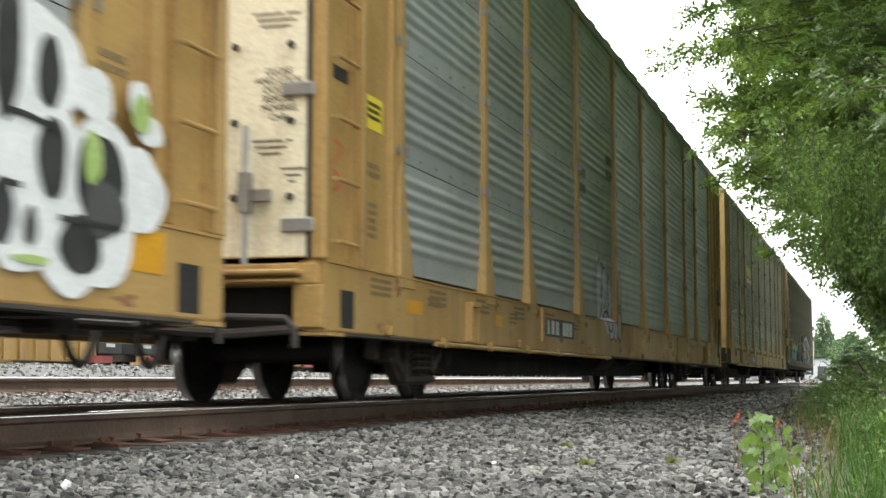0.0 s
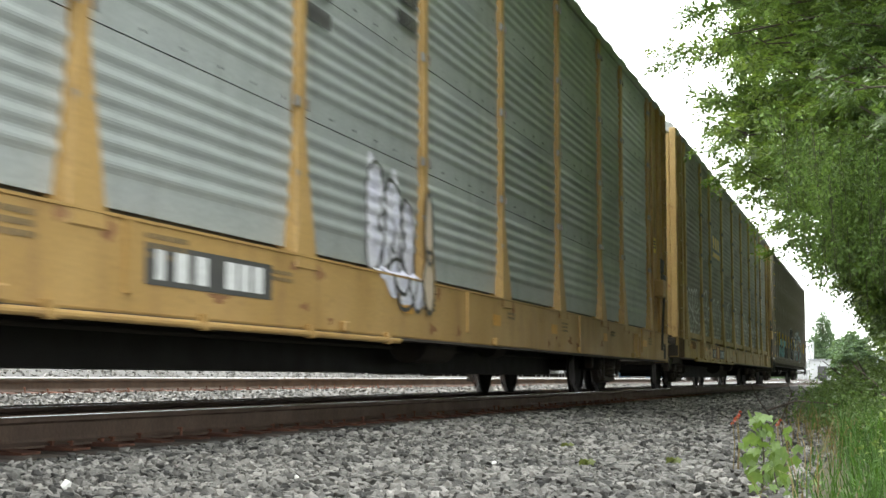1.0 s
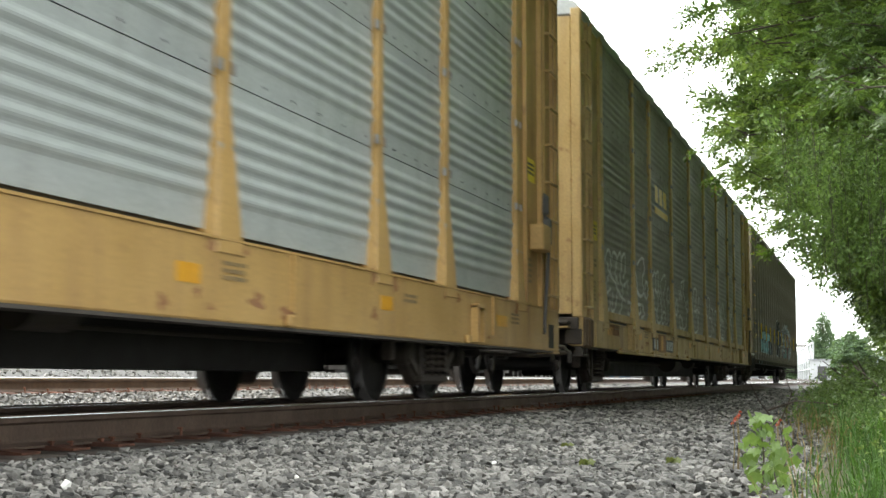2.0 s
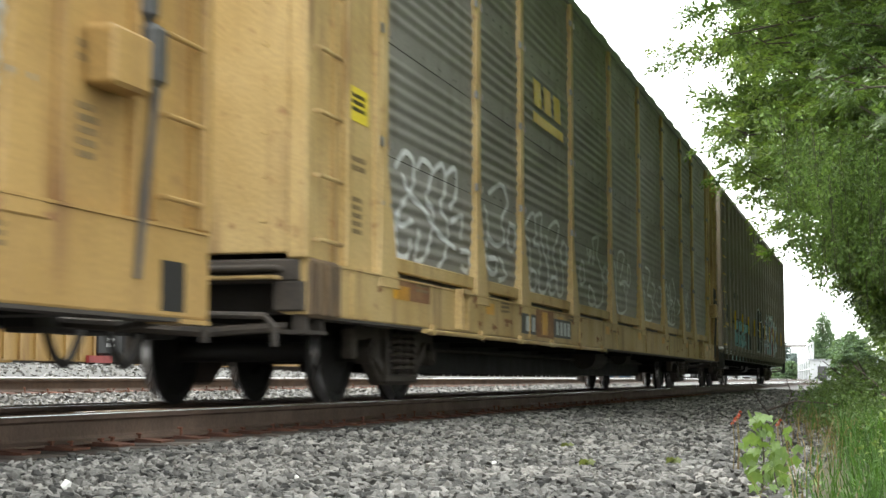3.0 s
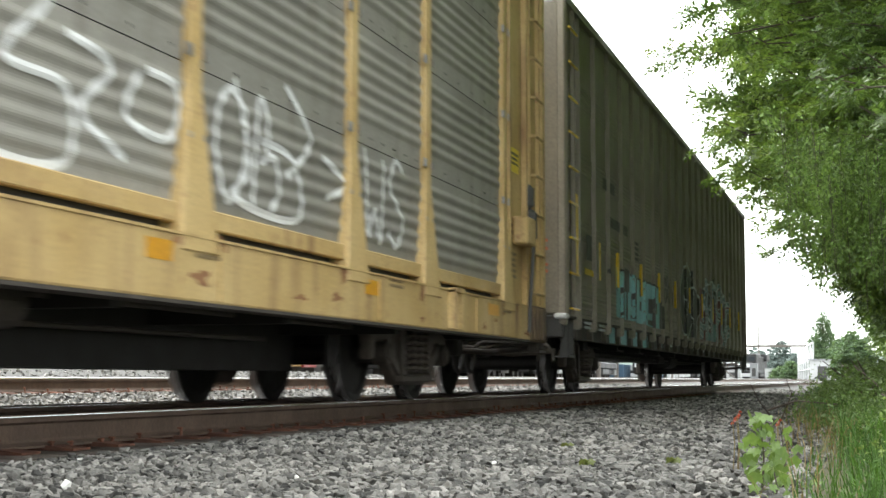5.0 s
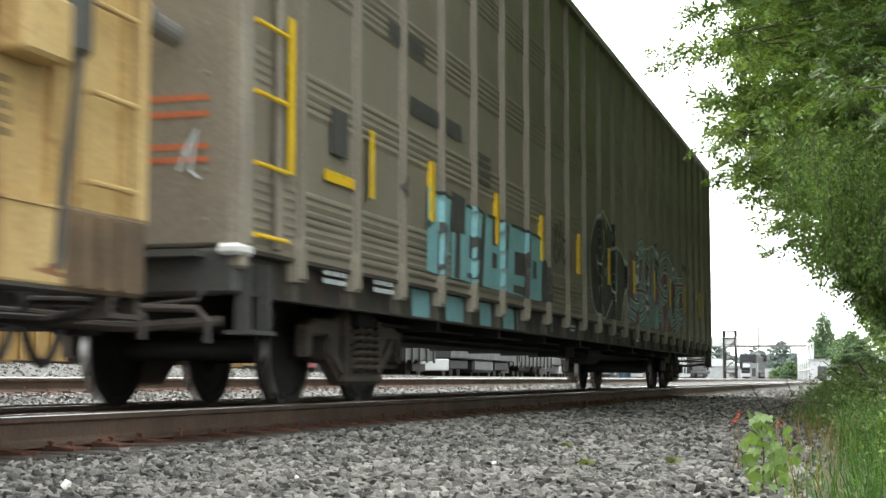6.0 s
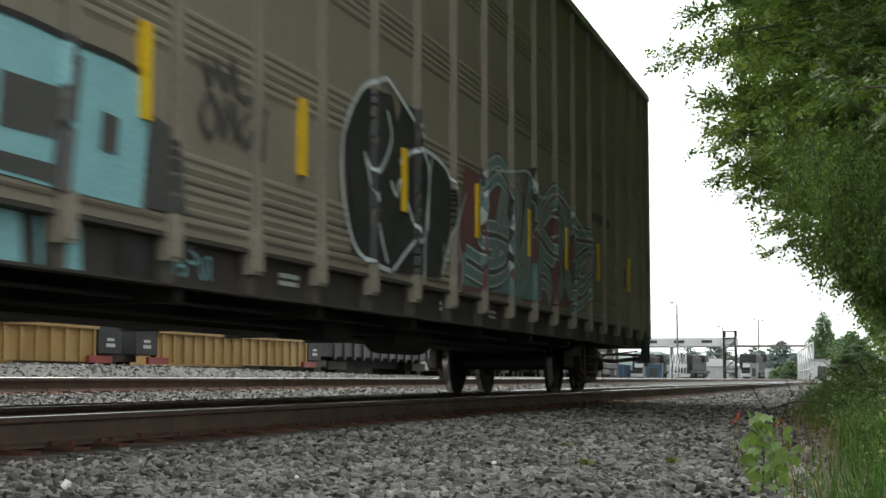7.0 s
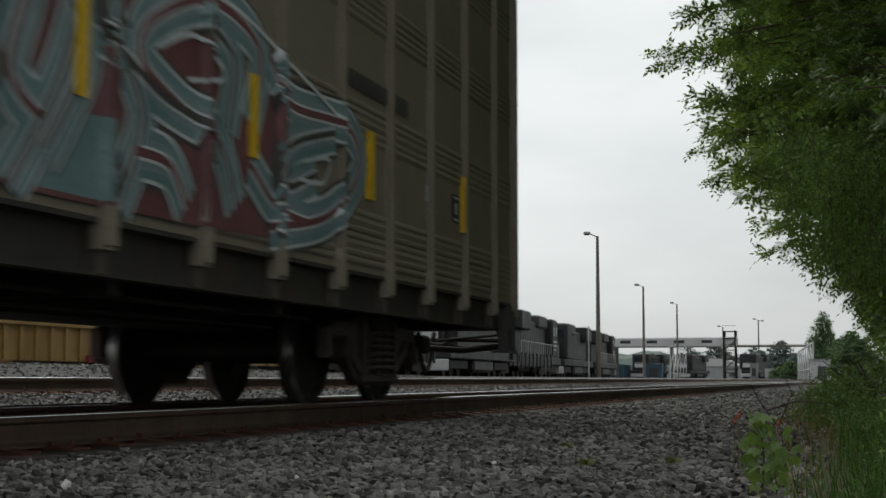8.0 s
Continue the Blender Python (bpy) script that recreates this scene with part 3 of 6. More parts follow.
def roof_mesh(car, y0, y1, half, eave, crown, material):
    bm = bmesh.new()
    k = 10
    top = [(half * math.sin(a), eave + (crown - eave) * math.cos(a)) for a in [math.pi / 2 * (i / k * 2 - 1) for i in range(k + 1)]]
    extrude_y(bm, top + [(half - 0.04, eave - 0.06), (-half + 0.04, eave - 0.06)], y0, y1)
    r = part("roof", bm, material, car)
    bm = bmesh.new()
    y = y0 + 0.6
    while y < y1 - 0.4:
        for (xa, za), (xb, zb) in zip(top[:-1], top[1:]):
            rod(bm, (xa, y, za), (xb, y, zb), 0.018, 5)
        y += 1.25
    part("roof_seams", bm, material, car)
    return r


def ladder(car, y, x, z0, z1, wide, material, step=0.44, rails=True):
    lad = new("ladder")
    lad.parent = car
    if rails:
        for k in (-1, 1):
            blocks("rail", material, lad, (x - 0.012, x + 0.03, y + k * wide / 2 - 0.025, y + k * wide / 2 + 0.025, z0, z1))
    z = z0 + 0.12
    while z < z1:
        bm = bmesh.new()
        tube(bm, [(x - 0.02, y - wide / 2, z), (x + 0.075, y - wide / 2 + 0.01, z), (x + 0.075, y + wide / 2 - 0.01, z), (x - 0.02, y + wide / 2, z)], 0.016)
        part("rung", bm, material, lad)
        z += step
    return lad


def autorack(label, s0, s1, posts, sheetmat, paint, zs, ztop, band=False, doormat=None, wide=0.15, foot=0.44, brake=True):
    """A covered rack car for motor cars: s0 and s1 are its rear and front, measured ahead of the train's tail."""
    c = (s0 + s1) / 2
    Y = lambda s: c - s
    car = tagged(new("autorack_car"), label, "rail car", "cars of the passing train")
    y0, y1 = Y(s1), Y(s0)
    # side sill and floor
    bm = bmesh.new()
    extrude_y(bm, [(1.40, zs), (1.545, zs), (1.55, zs + 0.012), (1.55, ztop - 0.02), (1.56, ztop - 0.015), (1.56, ztop), (1.36, ztop), (1.36, zs + 0.02)], y0 + 0.04, y1 - 0.04)
    part("side_sill", bm, paint, car)
    blocks("side_sill", paint, car, (-1.55, -1.40, y0 + 0.04, y1 - 0.04, zs, ztop))
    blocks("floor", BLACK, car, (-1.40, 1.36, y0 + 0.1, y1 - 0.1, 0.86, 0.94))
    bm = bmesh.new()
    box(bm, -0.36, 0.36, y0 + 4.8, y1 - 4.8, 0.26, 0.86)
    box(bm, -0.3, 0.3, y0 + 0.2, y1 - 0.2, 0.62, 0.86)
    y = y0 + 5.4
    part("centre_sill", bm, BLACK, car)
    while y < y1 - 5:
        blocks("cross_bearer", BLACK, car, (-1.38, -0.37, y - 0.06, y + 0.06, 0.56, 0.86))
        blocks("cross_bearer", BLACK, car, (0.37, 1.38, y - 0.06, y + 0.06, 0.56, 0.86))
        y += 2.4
    bm = bmesh.new()
    rod(bm, (0.75, 0.5, 0.55), (0.75, 1.6, 0.55), 0.20, 20)
    rod(bm, (0.9, 3.0, 0.58), (0.9, 3.5, 0.58), 0.14, 16)
    rod(bm, (1.0, y0 + 5, 0.66), (1.0, y1 - 5, 0.62), 0.022)
    rod(bm, (0.6, y0 + 5, 0.50), (0.6, y1 - 6, 0.50), 0.018)
    part("brake_gear", bm, CAST, car, "brake cylinder, tank and rods, darkened for shade")
    bm = bmesh.new()
    rod(bm, (1.565, y0 + 2.7, zs - 0.03), (1.565, y0 + 11.5, zs - 0.03), 0.022)
    for k in range(6):
        box(bm, 1.545, 1.59, y0 + 2.9 + k * 1.65, y0 + 2.97 + k * 1.65, zs - 0.06, zs + 0.03)
    part("grab_pipe", bm, paint, car)
    # side sheets, bay by bay
    ps = sorted((Y(s) for s in posts))
    for a, b in zip(ps[:-1], ps[1:]):
        w = b - a - 0.02
        zlow = 1.16 if band else SEAM0
        first = {}
        for k in range(5):
            z0, z1 = SEAM0 + SEAM * k + 0.004, min(SEAM0 + SEAM * (k + 1) - 0.004, 5.06)
            if k == 0:
                sheet("side_panel", rib_x, max(z0, zlow), z1, w, sheetmat, car, (a + b) / 2, 58)
            elif k == 4:
                sheet("side_panel", rib_x, z0, z1, w, sheetmat, car, (a + b) / 2, 28)
            elif not first:
                first["o"] = sheet("side_panel", rib_x, z0, z1, w, sheetmat, car, (a + b) / 2, 58)
            else:
                again(first["o"], "side_panel", car, pose(random.uniform(-0.004, 0.004), (a + b) / 2, SEAM * (k - 1), 0, 0, random.uniform(-0.05, 0.05)))
        # rivets along the seams
        bm = bmesh.new()
        for k in range(1, 5):
            for j in range(6):
                box(bm, 1.46, 1.468, a + 0.2 + j * (w - 0.4) / 5, a + 0.215 + j * (w - 0.4) / 5, SEAM0 + SEAM * k + 0.06, SEAM0 + SEAM * k + 0.075)
        tagged(part("rivet_row", bm, CHARCOAL, car), kind="stuff")
        blocks("seam_backing", CHARCOAL, car, (1.39, 1.41, a, b, 1.0, 5.06))
        if band:
            blocks("kick_board", paint, car, (1.45, 1.515, a + 0.2, b - 0.2, 1.045, 1.16), bevel=0.008)
    for y in ps:
        post_mesh(car, y, wide, foot, 5.08, ztop - 0.10, 1.85, paint)
        for q in range(3):
            bm = bmesh.new()
            blob(bm, y + random.choice((-1, 1)) * foot * random.uniform(0.45, 0.7), ztop - random.uniform(0.03, 0.12), random.uniform(0.03, 0.08), random.uniform(0.02, 0.07), flat(1.5515), 0.0004 * q, 0.3, random.random() * 9, 2, 14)
            part("rust_patch", bm, RUSTY, car, "rust around the post's foot")
        bm = bmesh.new()
        for z in (1.5, 2.0, 2.9, 3.8, 4.7):
            for k in (-1, 1):
                box(bm, 1.50, 1.53, y + k * (wide / 2 + 0.018) - 0.02, y + k * (wide / 2 + 0.018) + 0.02, z, z + 0.07)
        tagged(part("clip_strip", bm, STEEL, car), kind="stuff")
    # corner sections, roof
    for ya, yb, front in ((y0, ps[0], True), (ps[-1], y1, False)):
        bm = bmesh.new()
        box(bm, 1.43, 1.49, ya + 0.02, yb - 0.02, ztop - 0.02, 5.06)
        cor = part("corner_sheet", bm, paint, car)
        blocks("corner_post", paint, car, (1.42, 1.555, (ya if front else yb - 0.12), (ya + 0.12 if front else yb), ztop, 5.06), bevel=0.015)
        yl = ya + 0.42 if front else yb - 0.42
        ladder(car, yl, 1.50, ztop + 0.02, 5.0, 0.46, paint)
        blocks("corner_rib", paint, car, (1.48, 1.53, yl + (1.15 if front else -1.22), yl + (1.22 if front else -1.15), ztop, 5.06), bevel=0.01)
        blocks("corner_rib", paint, car, (1.48, 1.545, yl + (0.42 if front else -0.50), yl + (0.50 if front else -0.42), ztop, 5.06), bevel=0.01)
        blocks("notice", NOTICE, car, (1.488, 1.494, yl + (0.62 if front else -1.05), yl + (1.02 if front else -0.65), 2.1 if front else 2.4, 2.36 if front else 2.66), label="yellow warning notice")
        bars(car, yl + (0.66 if front else -1.0), 2.28 if front else 2.58, 0.3, 0.03, 3, INK, 1.4945)
        bars(car, yl + (0.66 if front else -1.0), 1.8, 0.3, 0.04, 2, None, 1.491)
        bars(car, yl + (0.68 if front else -1.0), 1.5, 0.2, 0.035, 5, None, 1.491)
        blocks("back_sheet", paint, car, (-1.49, -1.43, ya + 0.02, yb - 0.02, ztop, 5.06))
    blocks("far_side", sheetmat, car, (-1.47, -1.43, ps[0], ps[-1], ztop, 5.06))
    roof_mesh(car, y0 + 0.05, y1 - 0.05, 1.55, 5.05, 5.38, ROOFM)
    # end doors and steps
    for ye, way in ((y0, -1), (y1, 1)):
        for k in (-1, 1):
            dm = doormat or paint
            bm = bmesh.new()
            box(bm, min(k * 0.02, k * 1.42), max(k * 0.02, k * 1.42), min(ye, ye - way * 0.06), max(ye, ye - way * 0.06), 1.03, 4.95, bevel=0.01)
            d = part("end_door", bm, dm, car)
            for z in ((1.2, 2.15, 3.1, 4.05) if doormat else ()):
                blocks("hinge", STEEL, d, (min(k * 1.24, k * 1.48), max(k * 1.24, k * 1.48), min(ye + way * 0.004, ye + way * 0.035), max(ye + way * 0.004, ye + way * 0.035), z, z + 0.10), bevel=0.01)
            bm = bmesh.new()
            for z in [1.25 + 0.3 * i for i in range(12)]:
                for x in (0.3, 0.8, 1.25):
                    bmesh.ops.create_cone(bm, cap_ends=True, segments=8, radius1=0.022, radius2=0.015, depth=0.012, matrix=pose(k * x, ye + way * 0.004, z, 90, 0, 0))
            tagged(part("bolt_pattern", bm, dm, d), kind="stuff")
            if not doormat:
                continue
            bm = bmesh.new()
            rod(bm, (k * 0.98, ye + way * 0.05, 0.98), (k * 0.98, ye + way * 0.05, 1.95), 0.022)
            box(bm, k * 1.04 - 0.12, k * 1.04 + 0.12, ye + way * 0.03 - 0.03, ye + way * 0.03 + 0.03, 1.42, 1.50)
            box(bm, k * 0.98 - 0.04, k * 0.98 + 0.04, ye + way * 0.05 - 0.04, ye + way * 0.05 + 0.04, 1.34, 1.62)
            part("door_lock", bm, STEEL, d, "grey iron lock bar and handle")
        a, b = min(ye, ye + way * 0.16), max(ye, ye + way * 0.16)
        blocks("end_sill", CAST if band else paint, car, (-1.5, 1.5, min(ye, ye - way * 0.3), max(ye, ye - way * 0.3), 0.84, 0.99), (-1.4, 1.4, a, b, 0.90, 0.94), bevel=0.012)
        blocks("draft_pocket", BLACK, car, (-1.3, 1.36, min(ye - way * 0.25, ye - way * 0.6), max(ye - way * 0.25, ye - way * 0.6), zs + 0.02, 0.84))
        blocks("end_gusset", CAST if band else paint, car, (1.32, 1.54, min(ye, ye - way * 0.12), max(ye, ye - way * 0.12), zs + 0.02, 0.84), bevel=0.01)
        bm = bmesh.new()
        yy = ye - way * 0.22
        box(bm, 1.44, 1.54, yy - 0.16, yy - 0.12, 0.50, zs + 0.1)
        box(bm, 1.44, 1.54, yy + 0.12, yy + 0.16, 0.50, zs + 0.1)
        box(bm, 1.36, 1.56, yy - 0.18, yy + 0.18, 0.49, 0.515)
        part("sill_step", bm, CAST if band else paint, car)
        # no hole is cut: a black plate paints the opening's shade on the sill
        blocks("step_opening", BLACK, car, (1.549, 1.5525, min(ye - way * 0.34, ye - way * 0.62), max(ye - way * 0.34, ye - way * 0.62), zs + 0.03, zs + 0.30), label="black plate for the shade of the opening above the step")
        bm = bmesh.new()
        tube(bm, [(1.38, ye + way * 0.03, 0.86), (1.38, ye + way * 0.12, 0.86), (0.75, ye + way * 0.12, 0.86), (0.75, ye + way * 0.03, 0.86)], 0.014)
        part("end_handrail", bm, paint, car)
        coupler(car, ye, way)
    # hand brake at the rear corner
    yb = y1 - 1.15
    if brake:
        bm = bmesh.new()
        box(bm, 1.49, 1.66, yb - 0.22, yb + 0.18, 1.62, 1.92, bevel=0.02)
        part("brake_housing", bm, paint, car)
        bm = bmesh.new()
        box(bm, 1.50, 1.62, yb + 0.28, yb + 0.46, 1.70, 2.05, bevel=0.04)
        box(bm, 1.50, 1.60, yb + 0.26, yb + 0.40, 2.05, 2.32, bevel=0.04)
        tube(bm, [(1.6, yb + 0.34, 1.7), (1.58, yb + 0.28, 1.2), (1.56, yb + 0.24, 0.7)], 0.022)
        part("brake_gear_case", bm, CHARCOAL, car, "dark grey hand brake case with its chain")
    # brackets, reflectors and stencils on the sill
    for k, s in enumerate((1.9, 4.85, 8.3, 11.6, 14.6, 17.4, 20.9, 24.6)):
        y = y0 + s
        blocks("reflector", AMBER, car, (1.5505, 1.553, y, y + (0.42 if k in (0, 7) else 0.3), zs + 0.2, zs + 0.31))
        bars(car, y + 0.6, zs + 0.33, 0.35, 0.025, 2 + k % 2)
    for y in (y0 + 3.9, y1 - 3.9):
        bm = bmesh.new()
        box(bm, 1.55, 1.62, y - 0.19, y - 0.14, zs + 0.02, zs + 0.36)
        box(bm, 1.55, 1.62, y + 0.04, y + 0.09, zs + 0.02, zs + 0.36)
        box(bm, 1.55, 1.63, y - 0.19, y + 0.09, zs + 0.34, zs + 0.38)
        part("jacking_bracket", bm, paint, car)
    for k in range(14):
        bm = bmesh.new()
        y = random.uniform(y0 + 0.6, y1 - 0.6)
        blob(bm, y, zs + random.uniform(0.06, 0.16), random.uniform(0.03, 0.12), random.uniform(0.015, 0.05), flat(1.5512), 0.0002, 0.35, k, 2, 16)
        part("rust_patch", bm, RUSTY, car, "rust spreading along the sill's edge")
    blocks("sill_lip", CAST, car, (1.38, 1.553, y0 + 0.3, y1 - 0.3, zs - 0.022, zs - 0.002))
    for yt in (-10.06, 10.06):
        truck(car, yt)
    return car, c


B_POSTS = (82.7, 79.93, 78.0, 75.1, 72.2, 69.4, 66.5, 63.6, 61.7, 58.9)
C_POSTS = (53.64, 50.73, 48.84, 45.99, 43.07, 40.27, 37.4, 34.7, 32.78, 29.97)
car_a, CA = autorack("yellow and grey autorack car with white graffiti at its end", 86.23, 113.6, [s + 28.9 for s in B_POSTS], GALV, GOLD, 0.52, 1.01, wide=0.14, foot=0.40, brake=False)
car_b, CB = autorack("yellow autorack car with galvanised panels and a cream end door", 56.92, 84.6, B_POSTS, GALV, GOLD, 0.52, 1.01, doormat=CREAM, wide=0.14, foot=0.40)
car_c, CC = autorack("faded yellow autorack car with grimy panels and white tags", 28.2, 55.45, C_POSTS, GRIMY, PALE, 0.62, 0.99, band=True, wide=0.16, foot=0.50)


def over(z, y=0):
    """Just outside the ribs and posts of the yellow cars."""
    return 1.566


def painted(car, c, kind, paths, width, material, face, lift, label=""):
    """Sprayed marks, each a part of its own; paths hold (distance from the tail, height) points."""
    for i, pts in enumerate(paths):
        bm = bmesh.new()
        q = [(c - s, z) for s, z in pts]
        if kind == "line":
            stroke(bm, q, width, face, lift + 0.0002 * i)
        else:
            fill(bm, q, face, lift + 0.0002 * i)
        part("graffiti", bm, material, car, label)


def fill(bm, q, face, lift, n=14):
    """A painted patch with four corners, following the sheet: foot left, foot right, top right, top left."""
    (ya, za), (yb, zb), (yc, zc), (yd, zd) = q
    m = max(2, round(max(abs(yb - ya), abs(yc - yd)) / 0.045))
    n = max(2, round(max(abs(zd - za), abs(zc - zb)) / 0.02))
    prev = None
    for i in range(n + 1):
        v = i / n
        cur = []
        for j in range(m + 1):
            u = j / m
            y = (ya * (1 - u) + yb * u) * (1 - v) + (yd * (1 - u) + yc * u) * v
            z = (za * (1 - u) + zb * u) * (1 - v) + (zd * (1 - u) + zc * u) * v
            cur.append(bm.verts.new((face(z, y) + lift, y, z)))
        if prev:
            for j in range(m):
                bm.faces.new((prev[j], prev[j + 1], cur[j + 1], cur[j]))
        prev = cur


def ovals(car, c, spots, material, face, lift, label="", wob=0.06):
    """Sprayed round shapes (distance from the tail, height, half width, half height), each a part of its own."""
    for i, (s, z, ry, rz) in enumerate(spots):
        bm = bmesh.new()
        blob(bm, c - s, z, ry, rz, face, lift + 0.0003 * i, wob, i + 1, 14, 40)
        part("graffiti", bm, material, car, label)


def decorate_a():
    white = "white spray-painted bubble shape"
    ovals(car_a, CA, ((88.28, 1.62, 0.37, 0.26), (88.36, 1.17, 0.47, 0.41), (87.75, 1.05, 0.40, 0.42), (87.99, 0.77, 0.33, 0.19), (87.34, 1.14, 0.29, 0.22), (87.81, 1.56, 0.18, 0.13), (87.36, 1.60, 0.11, 0.12), (88.41, 0.85, 0.31, 0.19), (87.23, 1.47, 0.14, 0.08)), WHITE, over, 0.001, white)
    ovals(car_a, CA, ((88.59, 1.67, 0.11, 0.36), (88.24, 1.59, 0.11, 0.17), (88.20, 1.20, 0.13, 0.19), (87.75, 1.15, 0.24, 0.23), (88.61, 0.91, 0.10, 0.15), (87.93, 0.82, 0.20, 0.14)), INK, over, 0.008, "black sprayed hollow", 0.04)
    ovals(car_a, CA, ((87.71, 1.01, 0.21, 0.14), (88.38, 0.87, 0.06, 0.09)), CHARCOAL, over, 0.012, "dark grey sprayed shading")
    ovals(car_a, CA, ((87.84, 1.25, 0.09, 0.13), (87.35, 1.54, 0.10, 0.10), (88.37, 0.72, 0.16, 0.02)), GREENP, over, 0.014, "lime green sprayed accent")
    painted(car_a, CA, "line", (((88.63, 1.34), (88.48, 1.36), (88.16, 1.33)), ((88.62, 1.04), (88.47, 1.04)), ((88.14, 0.93), (87.54, 0.93))), 0.03, INK, over, 0.016)
    Y = lambda s: CA - s
    blocks("reflector", AMBER, car_a, (1.551, 1.555, Y(87.6), Y(87.02), 0.74, 0.96))
    blocks("notice", NOTICE, car_a, (1.496, 1.502, Y(87.75), Y(87.2), 2.62, 2.86), label="yellow warning notice")
    bars(car_a, Y(87.7), 2.36, 0.5, 0.07, 1, None, 1.4965)


def decorate_b():
    Y = lambda s: CB - s
    yf = Y(84.6)
    for i, word in enumerate(("CLOSE", "AND LOCK", "DOORS", "BEFORE", "MOVING", "CAR")):
        text_part("door_lettering", word, 0.068, INK, car_b, pose(1.207, yf - 0.004, 2.333 - 0.0648 * i) @ END_TEXT)
    for x0, x1, z in ((1.01, 1.37, 2.74), (1.01, 1.31, 1.84), (1.23, 1.41, 1.64)):
        for r in range(3):
            blocks("stencil", INK, car_b, (x0 + 0.03 * r, x1 - 0.04 * r, yf - 0.006, yf - 0.003, z - r * 0.045, z - r * 0.045 + 0.011))
    for z in (1.45, 1.98, 2.52, 3.05):
        for x in (0.88, 1.30):
            bm = bmesh.new()
            rod(bm, (x, yf + 0.002, z), (x, yf - 0.03, z), 0.026, 14)
            rod(bm, (x, yf - 0.03, z), (x, yf - 0.045, z), 0.018, 6)
            part("door_bolt", bm, CAST, car_b, "dark round door fastener")
    blocks("door_gap", INK, car_b, (1.425, 1.455, yf - 0.012, yf + 0.03, 1.02, 4.95))
    # the slot's shade is a black plate laid on the corner sheet
    blocks("ladder_pocket", INK, car_b, (1.4915, 1.4945, yf + 0.22, yf + 0.62, 2.34, 2.44), label="black plate for the shade of the slot above the ladder")
    for k in range(6):
        blocks("roping_lug", GOLD, car_b, (1.55, 1.60, Y(83.2 - k * 4.4) - 0.05, Y(83.2 - k * 4.4) + 0.05, 0.52, 0.60), bevel=0.012)
    # lilac letters
    sided = lambda q2, y=0: max(rib_x(q2), 1.552 if q2 < 1.015 else 0)
    ovals(car_b, CB, ((73.45, 1.45, 0.24, 0.46), (73.0, 1.32, 0.26, 0.5), (72.62, 1.2, 0.22, 0.46), (73.2, 1.05, 0.3, 0.2), (72.85, 0.93, 0.22, 0.16), (72.55, 0.88, 0.15, 0.12)), LILAC, sided, 0.004, "lilac-white spray-painted letter", 0.1)
    ovals(car_b, CB, ((72.3, 1.45, 0.12, 0.28), (72.3, 1.0, 0.16, 0.24)), BEIGE, over, 0.002, "beige sprayed shading", 0.1)
    bm = bmesh.new()
    for s, z, ry, rz, q in ((73.45, 1.45, 0.24, 0.46, 1), (73.0, 1.32, 0.26, 0.5, 2), (72.62, 1.2, 0.22, 0.46, 3), (72.3, 1.45, 0.12, 0.28, 4), (72.3, 1.0, 0.16, 0.24, 5), (72.9, 0.95, 0.3, 0.2, 6)):
        pts = [(Y(s) + ry * math.cos(a) * (1 + 0.12 * math.sin(3 * a + q)), z + rz * math.sin(a) * (1 + 0.1 * math.sin(2 * a + q))) for a in [i * math.pi / 6 for i in range(13)]]
        stroke(bm, pts, 0.035, over if q in (4, 5) else (lambda q2, y=0: max(rib_x(q2), 1.552 if q2 < 1.015 else 0)), 0.009)
    for s, z in ((73.35, 1.5), (73.0, 1.35), (72.75, 1.3), (73.1, 1.1)):
        stroke(bm, [(Y(s), z + 0.12), (Y(s) + 0.05, z), (Y(s) - 0.04, z - 0.1), (Y(s) + 0.06, z - 0.16)], 0.03, rib_x, 0.012)
    part("graffiti", bm, CHARCOAL, car_b, "dark outlines of the sprayed letters")
    # number board
    board = blocks("number_board", CHARCOAL, car_b, (1.5505, 1.554, Y(77.4), Y(75.7), 0.68, 0.90), label="black number board with pale bars")
    for k, s in enumerate((77.28, 77.05, 76.8, 76.4, 76.2, 76.0)):
        w = 0.10 if k == 0 else 0.16
        blocks("number_bar", WHITE, board, (1.5545, 1.556, Y(s), Y(s) + w, 0.71, 0.87))
    for s in (77.6, 71.0, 65.5, 60.2):
        blocks("stiffener", GOLD, car_b, (1.549, 1.575, Y(s) - 0.03, Y(s) + 0.03, 0.62, 1.0))
    for s, z in ((75.0, 2.86), (72.9, 3.3)):
        bars(car_b, Y(s), z, 0.5, 0.12, 2, CHARCOAL, 1.49)
    # red tag on the side of the front corner
    bm = bmesh.new()
    stroke(bm, [(Y(84.35), 1.9), (Y(84.1), 1.85), (Y(84.3), 1.7), (Y(84.1), 1.6), (Y(84.32), 1.52)], 0.03, flat(1.494), 0.002)
    part("graffiti", bm, ORANGE, car_b, "small red scrawl")
    for k in range(5):
        bars(car_b, Y(83.6 - k * 1.55), 0.92, 0.5, 0.03, 3)


